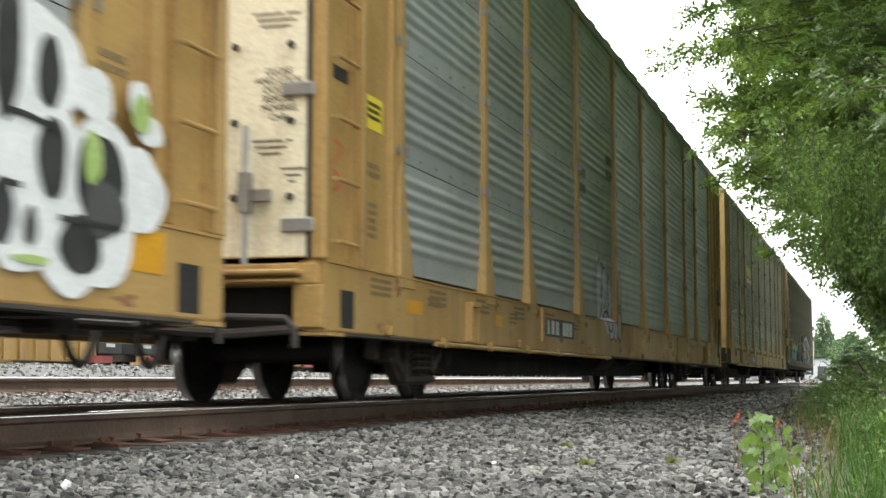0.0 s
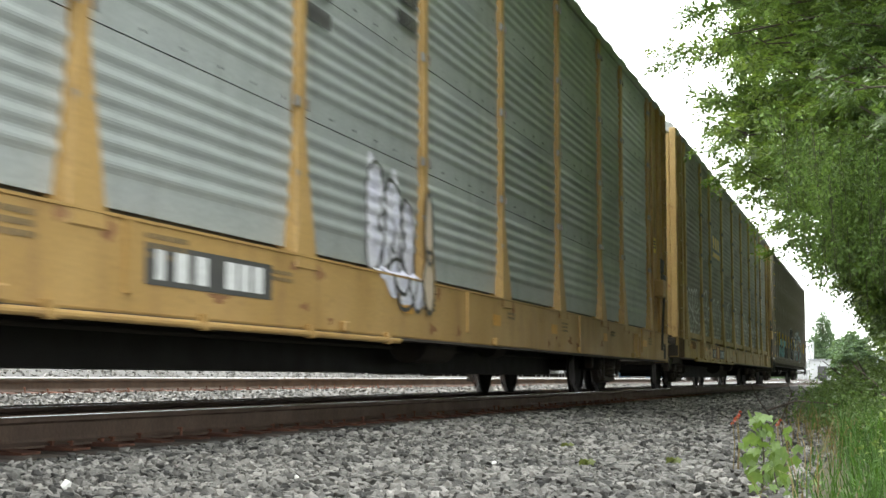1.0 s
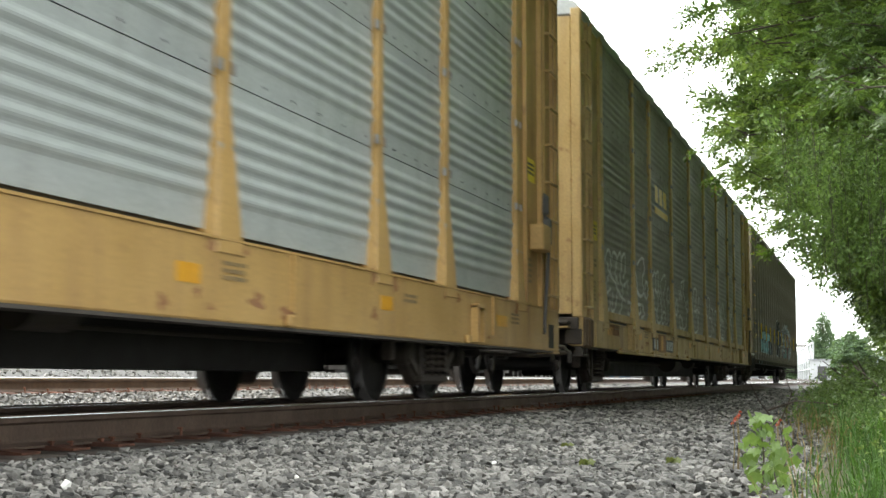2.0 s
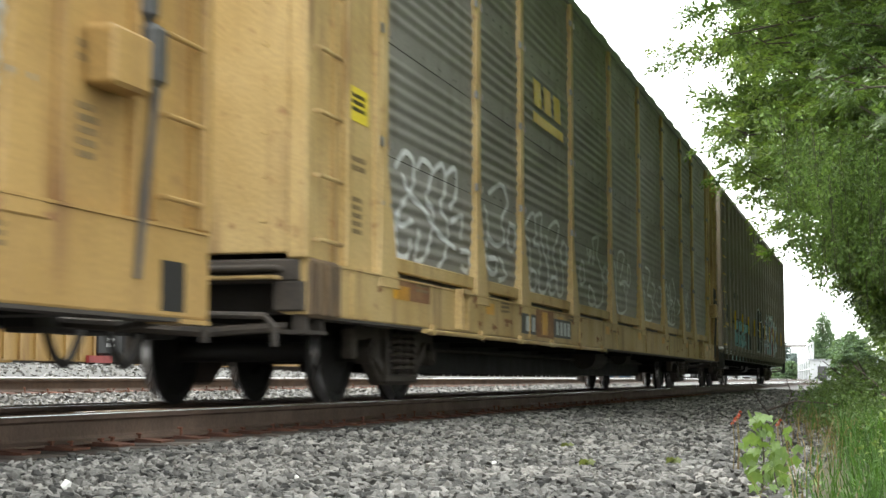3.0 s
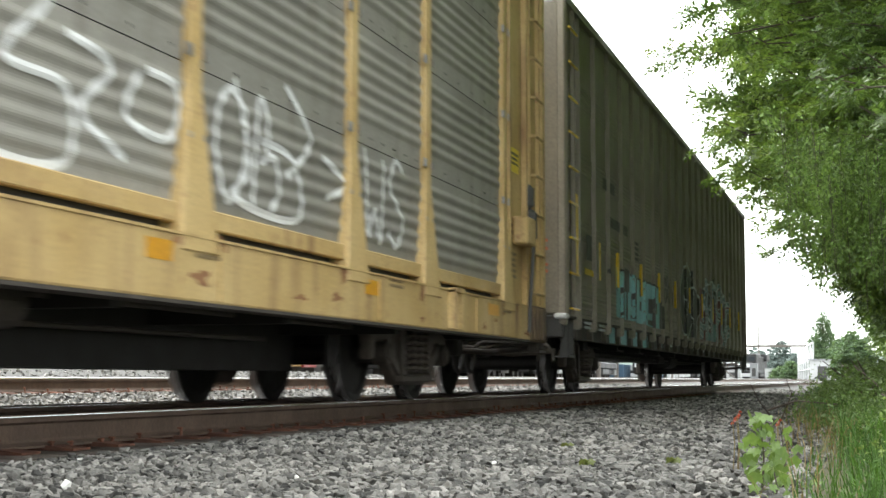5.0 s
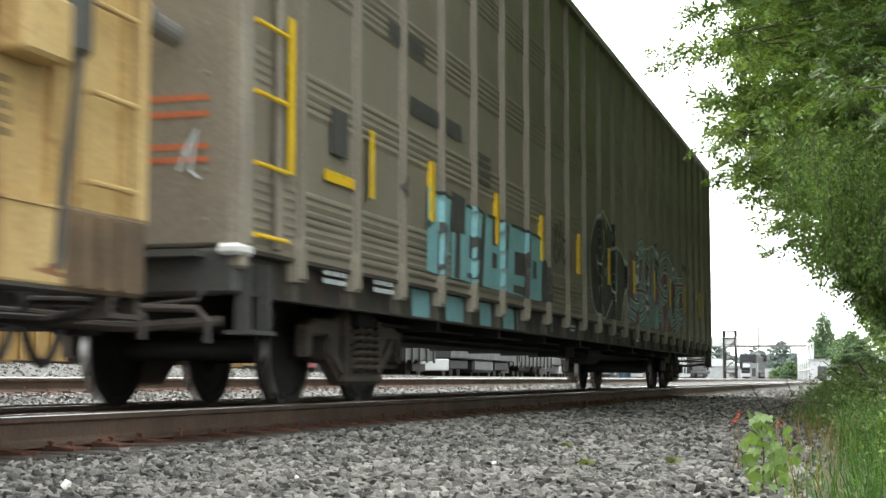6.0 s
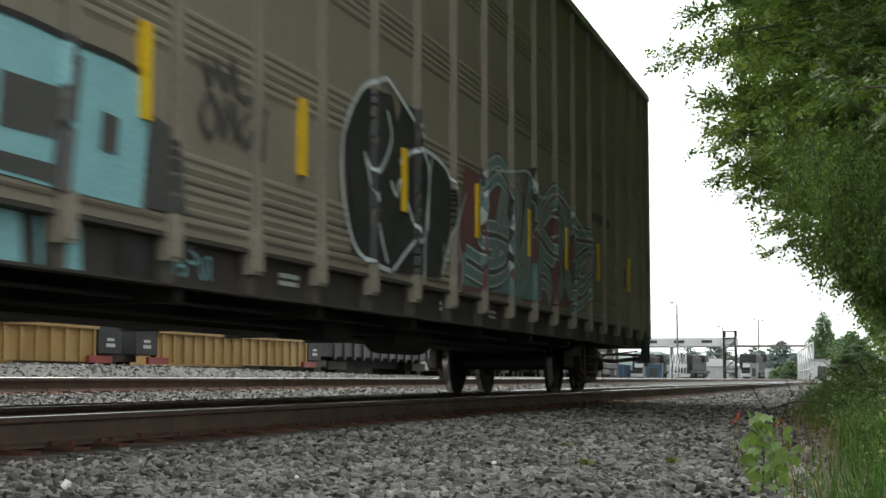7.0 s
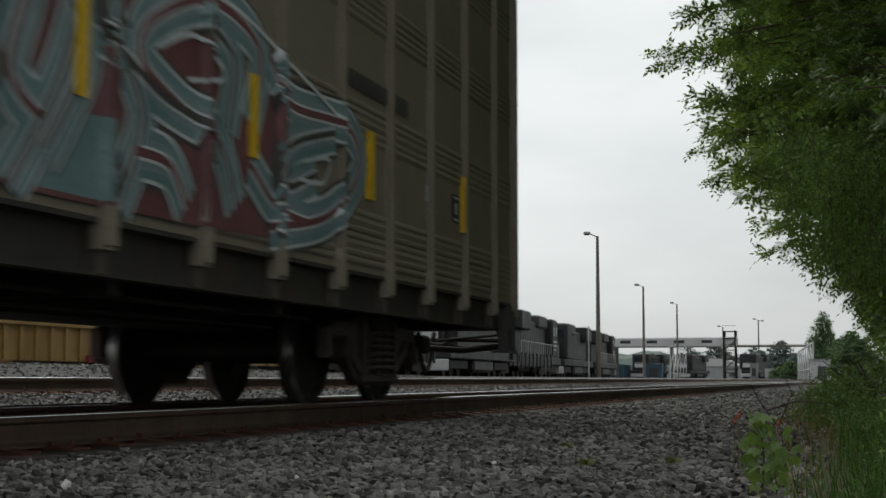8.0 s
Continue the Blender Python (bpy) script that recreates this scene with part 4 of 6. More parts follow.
def glyph(bm, y, z, w, h, kind, face, lw):
    """One loop-like sprayed letter in the box from (y, z)."""
    shapes = (((0, 1), (0.1, 0.5), (0.15, 0.05), (0.5, 0.35), (0.8, 0.0), (0.95, 0.5), (1, 0.95)),
              ((0.5, 1), (0.1, 0.8), (0.0, 0.4), (0.4, 0.0), (0.9, 0.3), (0.95, 0.8), (0.5, 1)),
              ((0.0, 0.0), (0.1, 0.6), (0.25, 1), (0.5, 0.9), (0.5, 0.5), (0.3, 0.45), (0.8, 0.5), (0.95, 0.2), (0.6, 0.0)),
              ((0.9, 0.9), (0.5, 1.0), (0.1, 0.7), (0.5, 0.5), (0.9, 0.3), (0.5, 0.0), (0.05, 0.15)),
              ((0.0, 1.0), (0.05, 0.3), (0.3, 0.0), (0.5, 0.4), (0.5, 1.0), (0.9, 1.05), (0.85, 0.3), (1.0, 0.0)))
    stroke(bm, [(y + w * a, z + h * b) for a, b in shapes[kind % 5]], lw, face, 0.005)


def decorate_c():
    Y = lambda s: CC - s + 0.06
    rnd = random.Random(4)
    tag = "white sprayed tag on the grimy panels"
    painted(car_c, CC, "line", (
        ((53.25, 1.90), (52.99, 2.06), (52.74, 2.01), (52.80, 1.79), (53.03, 1.65), (53.20, 1.51), (53.09, 1.44), (52.79, 1.52)), ((53.26, 1.53), (53.22, 1.22), (52.93, 1.20), (52.84, 1.36)),
        ((52.64, 1.97), (52.48, 2.07), (52.19, 2.01), (52.40, 1.74), (52.18, 1.65), (52.31, 1.35), (52.51, 1.20), (52.71, 1.20), (52.59, 1.46)), ((52.16, 2.01), (51.86, 2.11), (51.77, 1.92), (51.96, 1.72), (51.72, 1.59), (51.79, 1.32), (52.02, 1.16)),
        ((51.78, 2.02), (51.45, 2.13), (51.40, 1.92), (51.65, 1.74)), ((51.64, 1.61), (51.22, 1.71), (51.30, 1.48)), ((51.30, 1.38), (50.98, 1.38), (51.02, 1.21), (51.25, 1.24)), ((53.10, 1.87), (52.86, 1.72), (52.46, 1.64), (52.03, 1.48), (51.47, 1.39)),
        ((50.19, 2.05), (49.67, 2.20), (49.36, 2.04), (49.67, 1.83), (49.54, 1.64), (49.90, 1.55), (50.29, 1.62)), ((50.35, 1.92), (50.23, 1.67), (50.34, 1.46), (50.23, 1.28), (49.95, 1.26), (49.89, 1.41), (50.23, 1.39)),
        ((49.36, 1.83), (49.04, 1.79), (49.16, 1.56), (49.42, 1.61), (49.30, 1.82)), ((49.78, 1.44), (49.48, 1.27), (49.78, 1.20))), 0.055, WHITE, rib_x, 0.005, tag)
    painted(car_c, CC, "line", (
        ((48.53, 1.90), (48.26, 2.04), (48.06, 2.05), (47.99, 1.86), (48.14, 1.72), (47.87, 1.71), (47.77, 1.55), (47.88, 1.38), (47.82, 1.21), (47.49, 1.22), (47.33, 1.46), (47.58, 1.67), (47.74, 1.82), (47.66, 2.10), (48.00, 2.05)),
        ((48.47, 1.79), (48.33, 1.65), (48.32, 1.43), (48.35, 1.31), (48.29, 1.21), (48.09, 1.19), (48.01, 1.36), (48.21, 1.42), (48.32, 1.33)), ((47.45, 1.88), (47.34, 1.68), (47.36, 1.49), (47.25, 1.22), (46.96, 1.24), (46.88, 1.40), (47.18, 1.39), (47.29, 1.25)),
        ((47.31, 1.96), (47.06, 2.06), (46.75, 2.10), (46.70, 1.96), (47.01, 1.77), (47.04, 1.63), (46.85, 1.47), (46.80, 1.24), (46.52, 1.24), (46.48, 1.52), (46.65, 1.73)), ((46.45, 1.90), (46.61, 1.77), (46.53, 1.65), (46.31, 1.63), (46.23, 1.80), (46.41, 1.91)),
        ((45.19, 1.76), (45.38, 1.60), (45.27, 1.44), (45.02, 1.51), (45.08, 1.68), (45.19, 1.76)), ((44.80, 1.96), (44.68, 1.77), (44.56, 1.95), (44.37, 1.77), (44.31, 1.99), (44.38, 2.11), (43.92, 2.16), (44.05, 1.90), (43.70, 1.69), (43.63, 1.34), (44.11, 1.19), (44.37, 1.35), (44.67, 1.45), (44.73, 1.24), (44.36, 1.21), (44.30, 1.40)),
        ((43.49, 1.80), (43.63, 1.65), (43.34, 1.57), (43.24, 1.74), (43.49, 1.81))), 0.05, WHITE, rib_x, 0.005, tag)
    painted(car_c, CC, "line", (
        ((42.56, 1.93), (42.47, 1.54), (42.39, 1.26), (42.02, 1.18), (41.53, 1.30), (41.79, 1.64), (42.18, 1.65), (41.64, 2.09), (42.20, 2.10), (42.34, 1.82)), ((41.95, 1.68), (41.45, 1.66), (41.53, 1.30)), ((41.28, 1.98), (41.45, 1.70), (41.18, 1.67), (41.09, 1.94), (41.34, 1.97)),
        ((39.69, 1.93), (39.56, 1.40), (39.43, 1.20), (38.75, 1.22), (38.75, 1.58), (39.30, 1.64), (38.90, 2.01), (39.44, 2.08)), ((38.76, 1.85), (38.31, 1.77), (38.61, 1.50), (38.15, 1.32)), ((38.00, 1.81), (38.15, 1.55), (37.66, 1.50), (37.56, 1.79), (37.93, 1.83)),
        ((36.76, 2.01), (36.56, 1.51), (36.76, 1.28), (35.73, 1.25), (35.81, 1.63), (36.36, 1.69)), ((35.94, 2.12), (35.50, 1.83), (35.94, 1.51)), ((35.27, 1.74), (34.78, 1.61), (35.18, 1.46))), 0.05, WHITE, rib_x, 0.005, tag)
    for sa, sb in ((37.1, 35.9), (34.4, 33.3)):
        for i in range(2):
            bm = bmesh.new()
            glyph(bm, Y(sa) + i * 0.55, 1.25, 0.45, 0.7, rnd.randrange(5), rib_x, 0.05)
            part("graffiti", bm, WHITE, car_c, tag)
    # yellow emblem, drawn as plain shapes
    em = blocks("emblem", STRIPE, car_c, (1.49, 1.4925, Y(48.25), Y(46.55), 3.12, 3.24), label="yellow painted emblem")
    for k in range(3):
        bm = bmesh.new()
        patch(bm, Y(48.2) + k * 0.55, Y(48.2) + k * 0.55 + 0.40, 3.32, 3.62, flat(1.49), 0.003, -0.06, 2)
        part("emblem_mark", bm, STRIPE, em)
    board = blocks("number_board", CHARCOAL, car_c, (1.5505, 1.554, Y(49.15), Y(46.45), 0.68, 0.90), label="black number board with rusty bars")
    for s in (48.95, 48.65, 47.35, 47.12, 46.90, 46.68):
        blocks("number_bar", SILVER, board, (1.5545, 1.556, Y(s), Y(s) + 0.15, 0.71, 0.87))
    blocks("rust_patch", surf("rust_patch", (0.20, 0.085, 0.04), (0.34, 0.20, 0.10), 6, 0.8), car_c, (1.555, 1.557, Y(48.45), Y(47.5), 0.66, 0.97))
    blocks("reflector", AMBER, car_c, (1.558, 1.560, Y(48.15), Y(47.85), 0.69, 0.95))
    for k in range(9):
        s = 54.6 - k * 2.9
        blocks("stiffener", PALE, car_c, (1.549, 1.565, Y(s), Y(s) + 0.03, 0.64, 0.95))
    grime = surf("oily_rust", (0.085, 0.058, 0.036), (0.16, 0.105, 0.055), 4, 0.75, bump=0.3, streak=(0.03, 0.025, 0.02), amount=0.8)
    for sa, sb in ((29.1, 28.31), (55.46, 54.9)):
        blocks("end_casting", grime, car_c, (1.46, 1.572, Y(sa), Y(sb), 0.60, 1.0), bevel=0.02, label="grimy rust-brown steel end casting")
        for k in range(3):
            blocks("casting_rib", grime, car_c, (1.56, 1.60, Y(sa) + 0.08 + 0.2 * k, Y(sa) + 0.12 + 0.2 * k, 0.62, 0.97), bevel=0.008)
    blocks("rust_patch", surf("rust_run", (0.16, 0.06, 0.03), (0.28, 0.15, 0.07), 5, 0.8), car_c, (1.551, 1.553, Y(53.5), Y(52.6), 0.82, 0.97))


decorate_a()
decorate_b()
decorate_c()


def tail_car():
    """The last car: taupe, finely ribbed, with many slim posts."""
    s0, s1 = 0.04, 26.97
    c = (s0 + s1) / 2
    Y = lambda s: c - s
    car = tagged(new("autorack_car"), "taupe brown autorack car covered with graffiti, last of the train", "rail car", "cars of the passing train")
    y0, y1 = Y(s1), Y(s0)
    posts = [0.9 + 1.1373 * i for i in range(23)]
    post = None
    for s in posts:
        if post is None:
            bm = bmesh.new()
            extrude_x(bm, [(-0.045, 4.98), (-0.045, 1.12), (-0.07, 1.05), (-0.07, 0.83), (0.07, 0.83), (0.07, 1.05), (0.045, 1.12), (0.045, 4.98)], 1.44, 1.535)
            bmesh.ops.bevel(bm, geom=[e for e in bm.edges if all(v.co.x > 1.5 for v in e.verts)], offset=0.022, segments=2, affect="EDGES")
            post = part("post", bm, TAUPE_POST, car)
            post.location = (0, Y(s), 0)
        else:
            again(post, "post", car, pose(0, Y(s), 0))
    stub = None
    sheet("side_panel", fine_x, 0.99, 4.98, 1.03, TAUPE, car, Y(26.45), 200)
    panel = sheet("side_panel", fine_x, 0.99, 4.98, 1.1373, TAUPE, car, Y(posts[0] + 1.1373 / 2), 220)
    for s in posts[1:-1]:
        again(panel, "side_panel", car, pose(0, Y(s + 1.1373 / 2), 0))
    sheet("side_panel", fine_x, 0.99, 4.98, 0.84, TAUPE, car, Y(0.47), 200)
    # rivets, two columns a bay
    bm = bmesh.new()
    for s in posts[:-1]:
        for z in [1.6 + 0.42 * i for i in range(8)]:
            for d in (0.09, 1.047):
                box(bm, 1.477, 1.485, Y(s + d) - 0.008, Y(s + d) + 0.008, z, z + 0.016)
    tagged(part("rivet_row", bm, TAUPE_POST, car), kind="stuff")
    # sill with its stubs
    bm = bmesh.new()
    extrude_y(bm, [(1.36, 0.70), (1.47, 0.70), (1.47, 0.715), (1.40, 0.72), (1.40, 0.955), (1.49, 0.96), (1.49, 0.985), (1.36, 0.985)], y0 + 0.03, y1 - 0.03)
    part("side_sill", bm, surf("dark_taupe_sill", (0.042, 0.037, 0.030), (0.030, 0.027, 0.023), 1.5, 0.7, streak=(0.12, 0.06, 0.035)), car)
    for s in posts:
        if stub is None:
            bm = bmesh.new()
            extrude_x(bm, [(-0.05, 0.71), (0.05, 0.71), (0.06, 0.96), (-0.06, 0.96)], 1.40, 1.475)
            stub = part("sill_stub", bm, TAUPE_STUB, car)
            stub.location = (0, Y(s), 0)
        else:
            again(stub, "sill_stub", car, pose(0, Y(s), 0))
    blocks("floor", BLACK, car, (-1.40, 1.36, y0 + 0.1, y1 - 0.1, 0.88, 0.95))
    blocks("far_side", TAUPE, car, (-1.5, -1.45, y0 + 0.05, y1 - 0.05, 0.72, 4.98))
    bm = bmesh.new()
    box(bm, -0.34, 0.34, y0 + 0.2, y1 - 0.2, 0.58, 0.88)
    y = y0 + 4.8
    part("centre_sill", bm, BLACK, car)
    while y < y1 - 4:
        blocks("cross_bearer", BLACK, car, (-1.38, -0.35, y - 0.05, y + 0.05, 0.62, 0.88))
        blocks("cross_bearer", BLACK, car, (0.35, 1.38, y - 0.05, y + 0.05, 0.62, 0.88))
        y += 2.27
    bm = bmesh.new()
    rod(bm, (0.7, Y(12.0), 0.60), (0.7, Y(10.8), 0.60), 0.17, 20)
    rod(bm, (0.8, y0 + 4, 0.60), (0.8, y1 - 5, 0.58), 0.016)
    rod(bm, (1.1, y0 + 4, 0.66), (1.1, y1 - 5, 0.64), 0.016)
    box(bm, 0.5, 0.9, Y(14.0), Y(13.3), 0.52, 0.74)
    part("brake_gear", bm, BLACK, car, "brake tank and rods, blackened for shade")
    roof_mesh(car, y0 + 0.03, y1 - 0.03, 1.53, 4.97, 5.34, ROOFM)
    bm = bmesh.new()
    box(bm, 1.46, 1.56, y0, y1, 4.90, 5.0)
    part("eave_rail", bm, TAUPE, car)
    # front end: door leaves, corner post, ladder
    for ye, way in ((y0, -1), (y1, 1)):
        for k in (-1, 1):
            bm = bmesh.new()
            box(bm, min(k * 0.02, k * 1.47), max(k * 0.02, k * 1.47), min(ye, ye - way * 0.08), max(ye, ye - way * 0.08), 0.99, 4.9, bevel=0.02)
            d = part("end_door", bm, TAUPE, car)
            bm = bmesh.new()
            for z in [1.15 + 0.3 * i for i in range(12)]:
                for x in (0.35, 0.8, 1.3):
                    bmesh.ops.create_cone(bm, cap_ends=True, segments=8, radius1=0.016, radius2=0.01, depth=0.012, matrix=pose(k * x, ye + way * 0.004, z, 90, 0, 0))
            tagged(part("bolt_pattern", bm, TAUPE_POST, d), kind="stuff")
        blocks("corner_post", TAUPE_POST, car, (1.44, 1.55, min(ye, ye - way * 0.1), max(ye, ye - way * 0.1), 0.85, 4.98), bevel=0.02)
        bm = bmesh.new()
        box(bm, -1.3, 1.5, min(ye, ye - way * 0.25), max(ye, ye - way * 0.25), 0.70, 0.98, bevel=0.02)
        box(bm, -1.2, 1.3, min(ye, ye + way * 0.14), max(ye, ye + way * 0.14), 0.92, 0.96)
        part("end_sill", bm, CHARCOAL, car)
        bm = bmesh.new()
        yy = ye - way * 0.3
        for q in (-0.17, 0.15):
            box(bm, 1.44, 1.54, yy + q, yy + q + 0.03, 0.47, 0.90)
        box(bm, 1.38, 1.56, yy - 0.19, yy + 0.2, 0.46, 0.485)
        part("sill_step", bm, CHARCOAL, car, "worn steel corner step")
        coupler(car, ye, way)
        bm = bmesh.new()
        tube(bm, [(1.3, ye + way * 0.02, 0.72), (1.3, ye + way * 0.1, 0.66), (0.6, ye + way * 0.1, 0.60)], 0.014)
        part("uncoupling_lever", bm, CAST, car)
    lad = new("ladder")
    lad.parent = car
    yl = y0 + 0.36
    for k in (-0.24, 0.24):
        blocks("rail", TAUPE_POST, lad, (1.50, 1.555, yl + k - 0.03, yl + k + 0.03, 1.0, 4.95), bevel=0.01)
    for z in [1.06 + 0.44 * i for i in range(9)]:
        bm = bmesh.new()
        rod(bm, (1.585, yl - 0.26, z), (1.585, yl + 0.26, z), 0.016)
        part("rung", bm, STRIPE, lad, "yellow rung")
    bm = bmesh.new()
    rod(bm, (1.1, y0 - 0.05, 2.28), (1.1, y0 - 0.42, 2.30), 0.075, 16)
    rod(bm, (1.1, y0 - 0.42, 2.30), (1.1, y0 - 0.50, 2.31), 0.10, 16)
    part("buffer_arm", bm, STEEL, car, "round steel arm with a dark head")
    blocks("lamp_bracket", WHITE, car, (1.40, 1.56, y0 - 0.06, y0 + 0.16, 0.93, 1.0), bevel=0.02, label="white bracket")
    # panel details near the front
    blocks("placard_board", CHARCOAL, car, (1.50, 1.512, Y(25.33), Y(25.0), 1.78, 2.12), bevel=0.006, label="square dark placard board")
    blocks("yellow_bar", STRIPE, car, (1.497, 1.502, Y(25.45), Y(24.76), 1.58, 1.66))
    blocks("stripe", STRIPE, car, (1.536, 1.542, Y(26.24), Y(26.12), 1.52, 2.55))
    for s in (24.62, 22.9, 20.56, 18.42, 16.14, 13.87, 11.52, 9.26, 7.15, 4.88, 2.16):
        blocks("stripe", STRIPE, car, (1.536 if s > 24 else 1.478, 1.542 if s > 24 else 1.520, Y(s) + 0.04, Y(s) + 0.14, 1.55, 2.07), label="yellow reflective stripe")
    for s, z, w, h, r in ((24.0, 2.9, 1.0, 0.16, 1), (23.4, 2.4, 1.6, 0.15, 1), (21.2, 2.35, 0.5, 0.05, 4), (12.4, 0.86, 0.35, 0.03, 2), (16.2, 0.86, 0.35, 0.03, 2), (10.6, 0.86, 0.3, 0.03, 2), (5.4, 2.35, 1.6, 0.13, 1)):
        bars(car, Y(s), z, w, h, r, CHARCOAL if z > 1 else SILVER, 1.494 if z > 1 else 1.405)
    for s in (25.4, 24.3):
        bars(car, Y(s), 0.92, 0.5, 0.035, 2, SILVER, 1.476)
    nb = blocks("placard", INK, car, (1.481, 1.49, Y(2.42), Y(2.2), 1.62, 1.88), label="small black and white placard")
    blocks("placard_frame", SILVER, nb, (1.4905, 1.493, Y(2.4), Y(2.22), 1.64, 1.66), (1.4905, 1.493, Y(2.4), Y(2.22), 1.84, 1.86), (1.4905, 1.493, Y(2.36), Y(2.27), 1.70, 1.80))
    blocks("placard", SILVER, car, (1.481, 1.488, Y(3.25), Y(3.08), 1.72, 1.86))
    return car, c, posts


car_d, CD, D_POSTS = tail_car()
for _y in (-10.06, 10.06):
    truck(car_d, _y + 0.15)


def decorate_d():
    Y = lambda s: CD - s
    offs = [CD - q for q in D_POSTS]

    def skin(z, y=0):
        """The taupe side with its posts, on which the paint lies."""
        if z > 0.84 and min(abs(y - q) for q in offs) < 0.047:
            return 1.536
        return fine_x(z) if z > 0.985 else 1.404

    def crest(z, y=0):
        """The same, over the tops of the ribs."""
        return max(skin(z, y), 1.493 if z > 0.985 else 0)

    # turquoise block letters: n, i, C, H, E, R
    tq = "turquoise spray-painted block letter"
    painted(car_d, CD, "fill", (((22.95, 1.12), (22.30, 1.10), (22.16, 1.85), (22.91, 1.85)), ((22.16, 1.10), (21.78, 1.11), (21.66, 1.55), (22.16, 1.52)),
            ((21.78, 1.11), (21.22, 1.10), (21.01, 1.83), (21.72, 1.84)), ((21.11, 1.10), (20.20, 1.09), (20.03, 1.80), (20.92, 1.83)),
            ((20.09, 1.10), (19.22, 1.08), (19.11, 1.81), (19.89, 1.82)), ((19.19, 1.08), (18.33, 1.08), (18.23, 1.79), (19.07, 1.82))), 0, TURQ, crest, 0.003, tq)
    painted(car_d, CD, "fill", (((23.07, 0.725), (22.32, 0.725), (22.35, 0.955), (23.10, 0.955)), ((22.02, 0.725), (21.13, 0.725), (21.16, 0.955), (22.05, 0.955)), ((20.79, 0.725), (20.34, 0.725), (20.37, 0.955), (20.82, 0.955)), ((19.82, 0.725), (19.32, 0.725), (19.35, 0.955), (19.85, 0.955)), ((19.19, 0.725), (18.78, 0.725), (18.81, 0.955), (19.22, 0.955))), 0, TURQ, flat(1.404), 0.003, "turquoise letter foot on the sill")
    painted(car_d, CD, "fill", (((22.63, 1.11), (22.39, 1.09), (22.28, 1.58), (22.59, 1.57)), ((22.07, 1.11), (21.88, 1.11), (21.86, 1.54), (22.01, 1.59)),
            ((22.16, 1.53), (21.71, 1.54), (21.69, 1.88), (22.16, 1.90)), ((21.55, 1.33), (21.14, 1.34), (21.04, 1.56), (21.53, 1.55)), ((21.63, 1.14), (21.22, 1.14), (21.20, 1.19), (21.62, 1.19)),
            ((21.20, 1.09), (21.04, 1.09), (20.91, 1.82), (21.01, 1.83)), ((20.66, 1.53), (20.46, 1.54), (20.42, 1.78), (20.64, 1.79)), ((20.67, 1.30), (20.47, 1.31), (20.46, 1.45), (20.66, 1.46)),
            ((20.23, 1.08), (20.07, 1.09), (19.91, 1.80), (20.05, 1.80)), ((19.70, 1.30), (19.23, 1.31), (19.12, 1.56), (19.68, 1.55)), ((19.75, 1.11), (19.24, 1.10), (19.23, 1.19), (19.73, 1.19)),
            ((19.25, 1.08), (19.14, 1.07), (19.04, 1.81), (19.12, 1.81)), ((18.79, 1.32), (18.62, 1.32), (18.60, 1.51), (18.77, 1.52)), ((18.30, 1.09), (17.79, 1.09), (18.04, 1.56), (18.26, 1.60)),
            ((22.92, 1.50), (22.86, 1.49), (22.85, 1.56), (22.92, 1.57))), 0, CHARCOAL, crest, 0.007, "black hollow of the block letters")
    painted(car_d, CD, "fill", (((22.44, 0.75), (22.31, 0.74), (22.28, 0.99), (22.42, 1.00)), ((21.09, 0.70), (20.90, 0.70), (20.87, 1.02), (21.06, 1.03)), ((20.28, 0.71), (19.96, 0.71), (19.95, 1.01), (20.24, 1.01)),
            ((18.45, 0.72), (17.80, 0.70), (17.77, 1.02), (18.43, 1.02))), 0, INK, flat(1.404), 0.006)
    painted(car_d, CD, "line", (((22.79, 1.82), (22.45, 1.83), (22.17, 1.83)), ((21.66, 1.82), (21.35, 1.82), (21.02, 1.82)), ((20.87, 1.81), (20.47, 1.81), (20.06, 1.80)), ((19.83, 1.81), (19.51, 1.82), (19.12, 1.81)), ((19.02, 1.81), (18.59, 1.81), (18.26, 1.78))), 0.035, INK, crest, 0.010)
    # dark scrawl and the small turquoise one below it
    painted(car_d, CD, "line", (((17.61, 2.05), (17.49, 1.90), (17.43, 2.05), (17.27, 1.91), (17.20, 2.11), (17.10, 1.91), (16.89, 1.91)), ((17.49, 1.85), (17.61, 1.71), (17.50, 1.59), (17.37, 1.73), (17.48, 1.84)),
            ((17.27, 1.85), (17.30, 1.62), (17.16, 1.84), (17.13, 1.61)), ((16.94, 1.82), (17.07, 1.70), (16.95, 1.61), (16.89, 1.72)), ((16.74, 1.89), (16.83, 1.53)), ((16.65, 1.89), (16.80, 1.73), (16.72, 1.61))), 0.045, CHARCOAL, crest, 0.005, "dark grey sprayed scrawl")
    painted(car_d, CD, "line", (((23.59, 1.84), (23.68, 1.74), (23.57, 1.70), (23.49, 1.82)),), 0.045, CHARCOAL, crest, 0.005, "dark grey sprayed scrawl")
    bm = bmesh.new()
    for k in range(5):
        glyph(bm, Y(18.1) + k * 0.17, 0.77 + 0.08 * (k % 2), 0.15, 0.12, k, flat(1.404), 0.018)
    part("graffiti", bm, TURQ, car_d, "small turquoise scrawl on the sill")
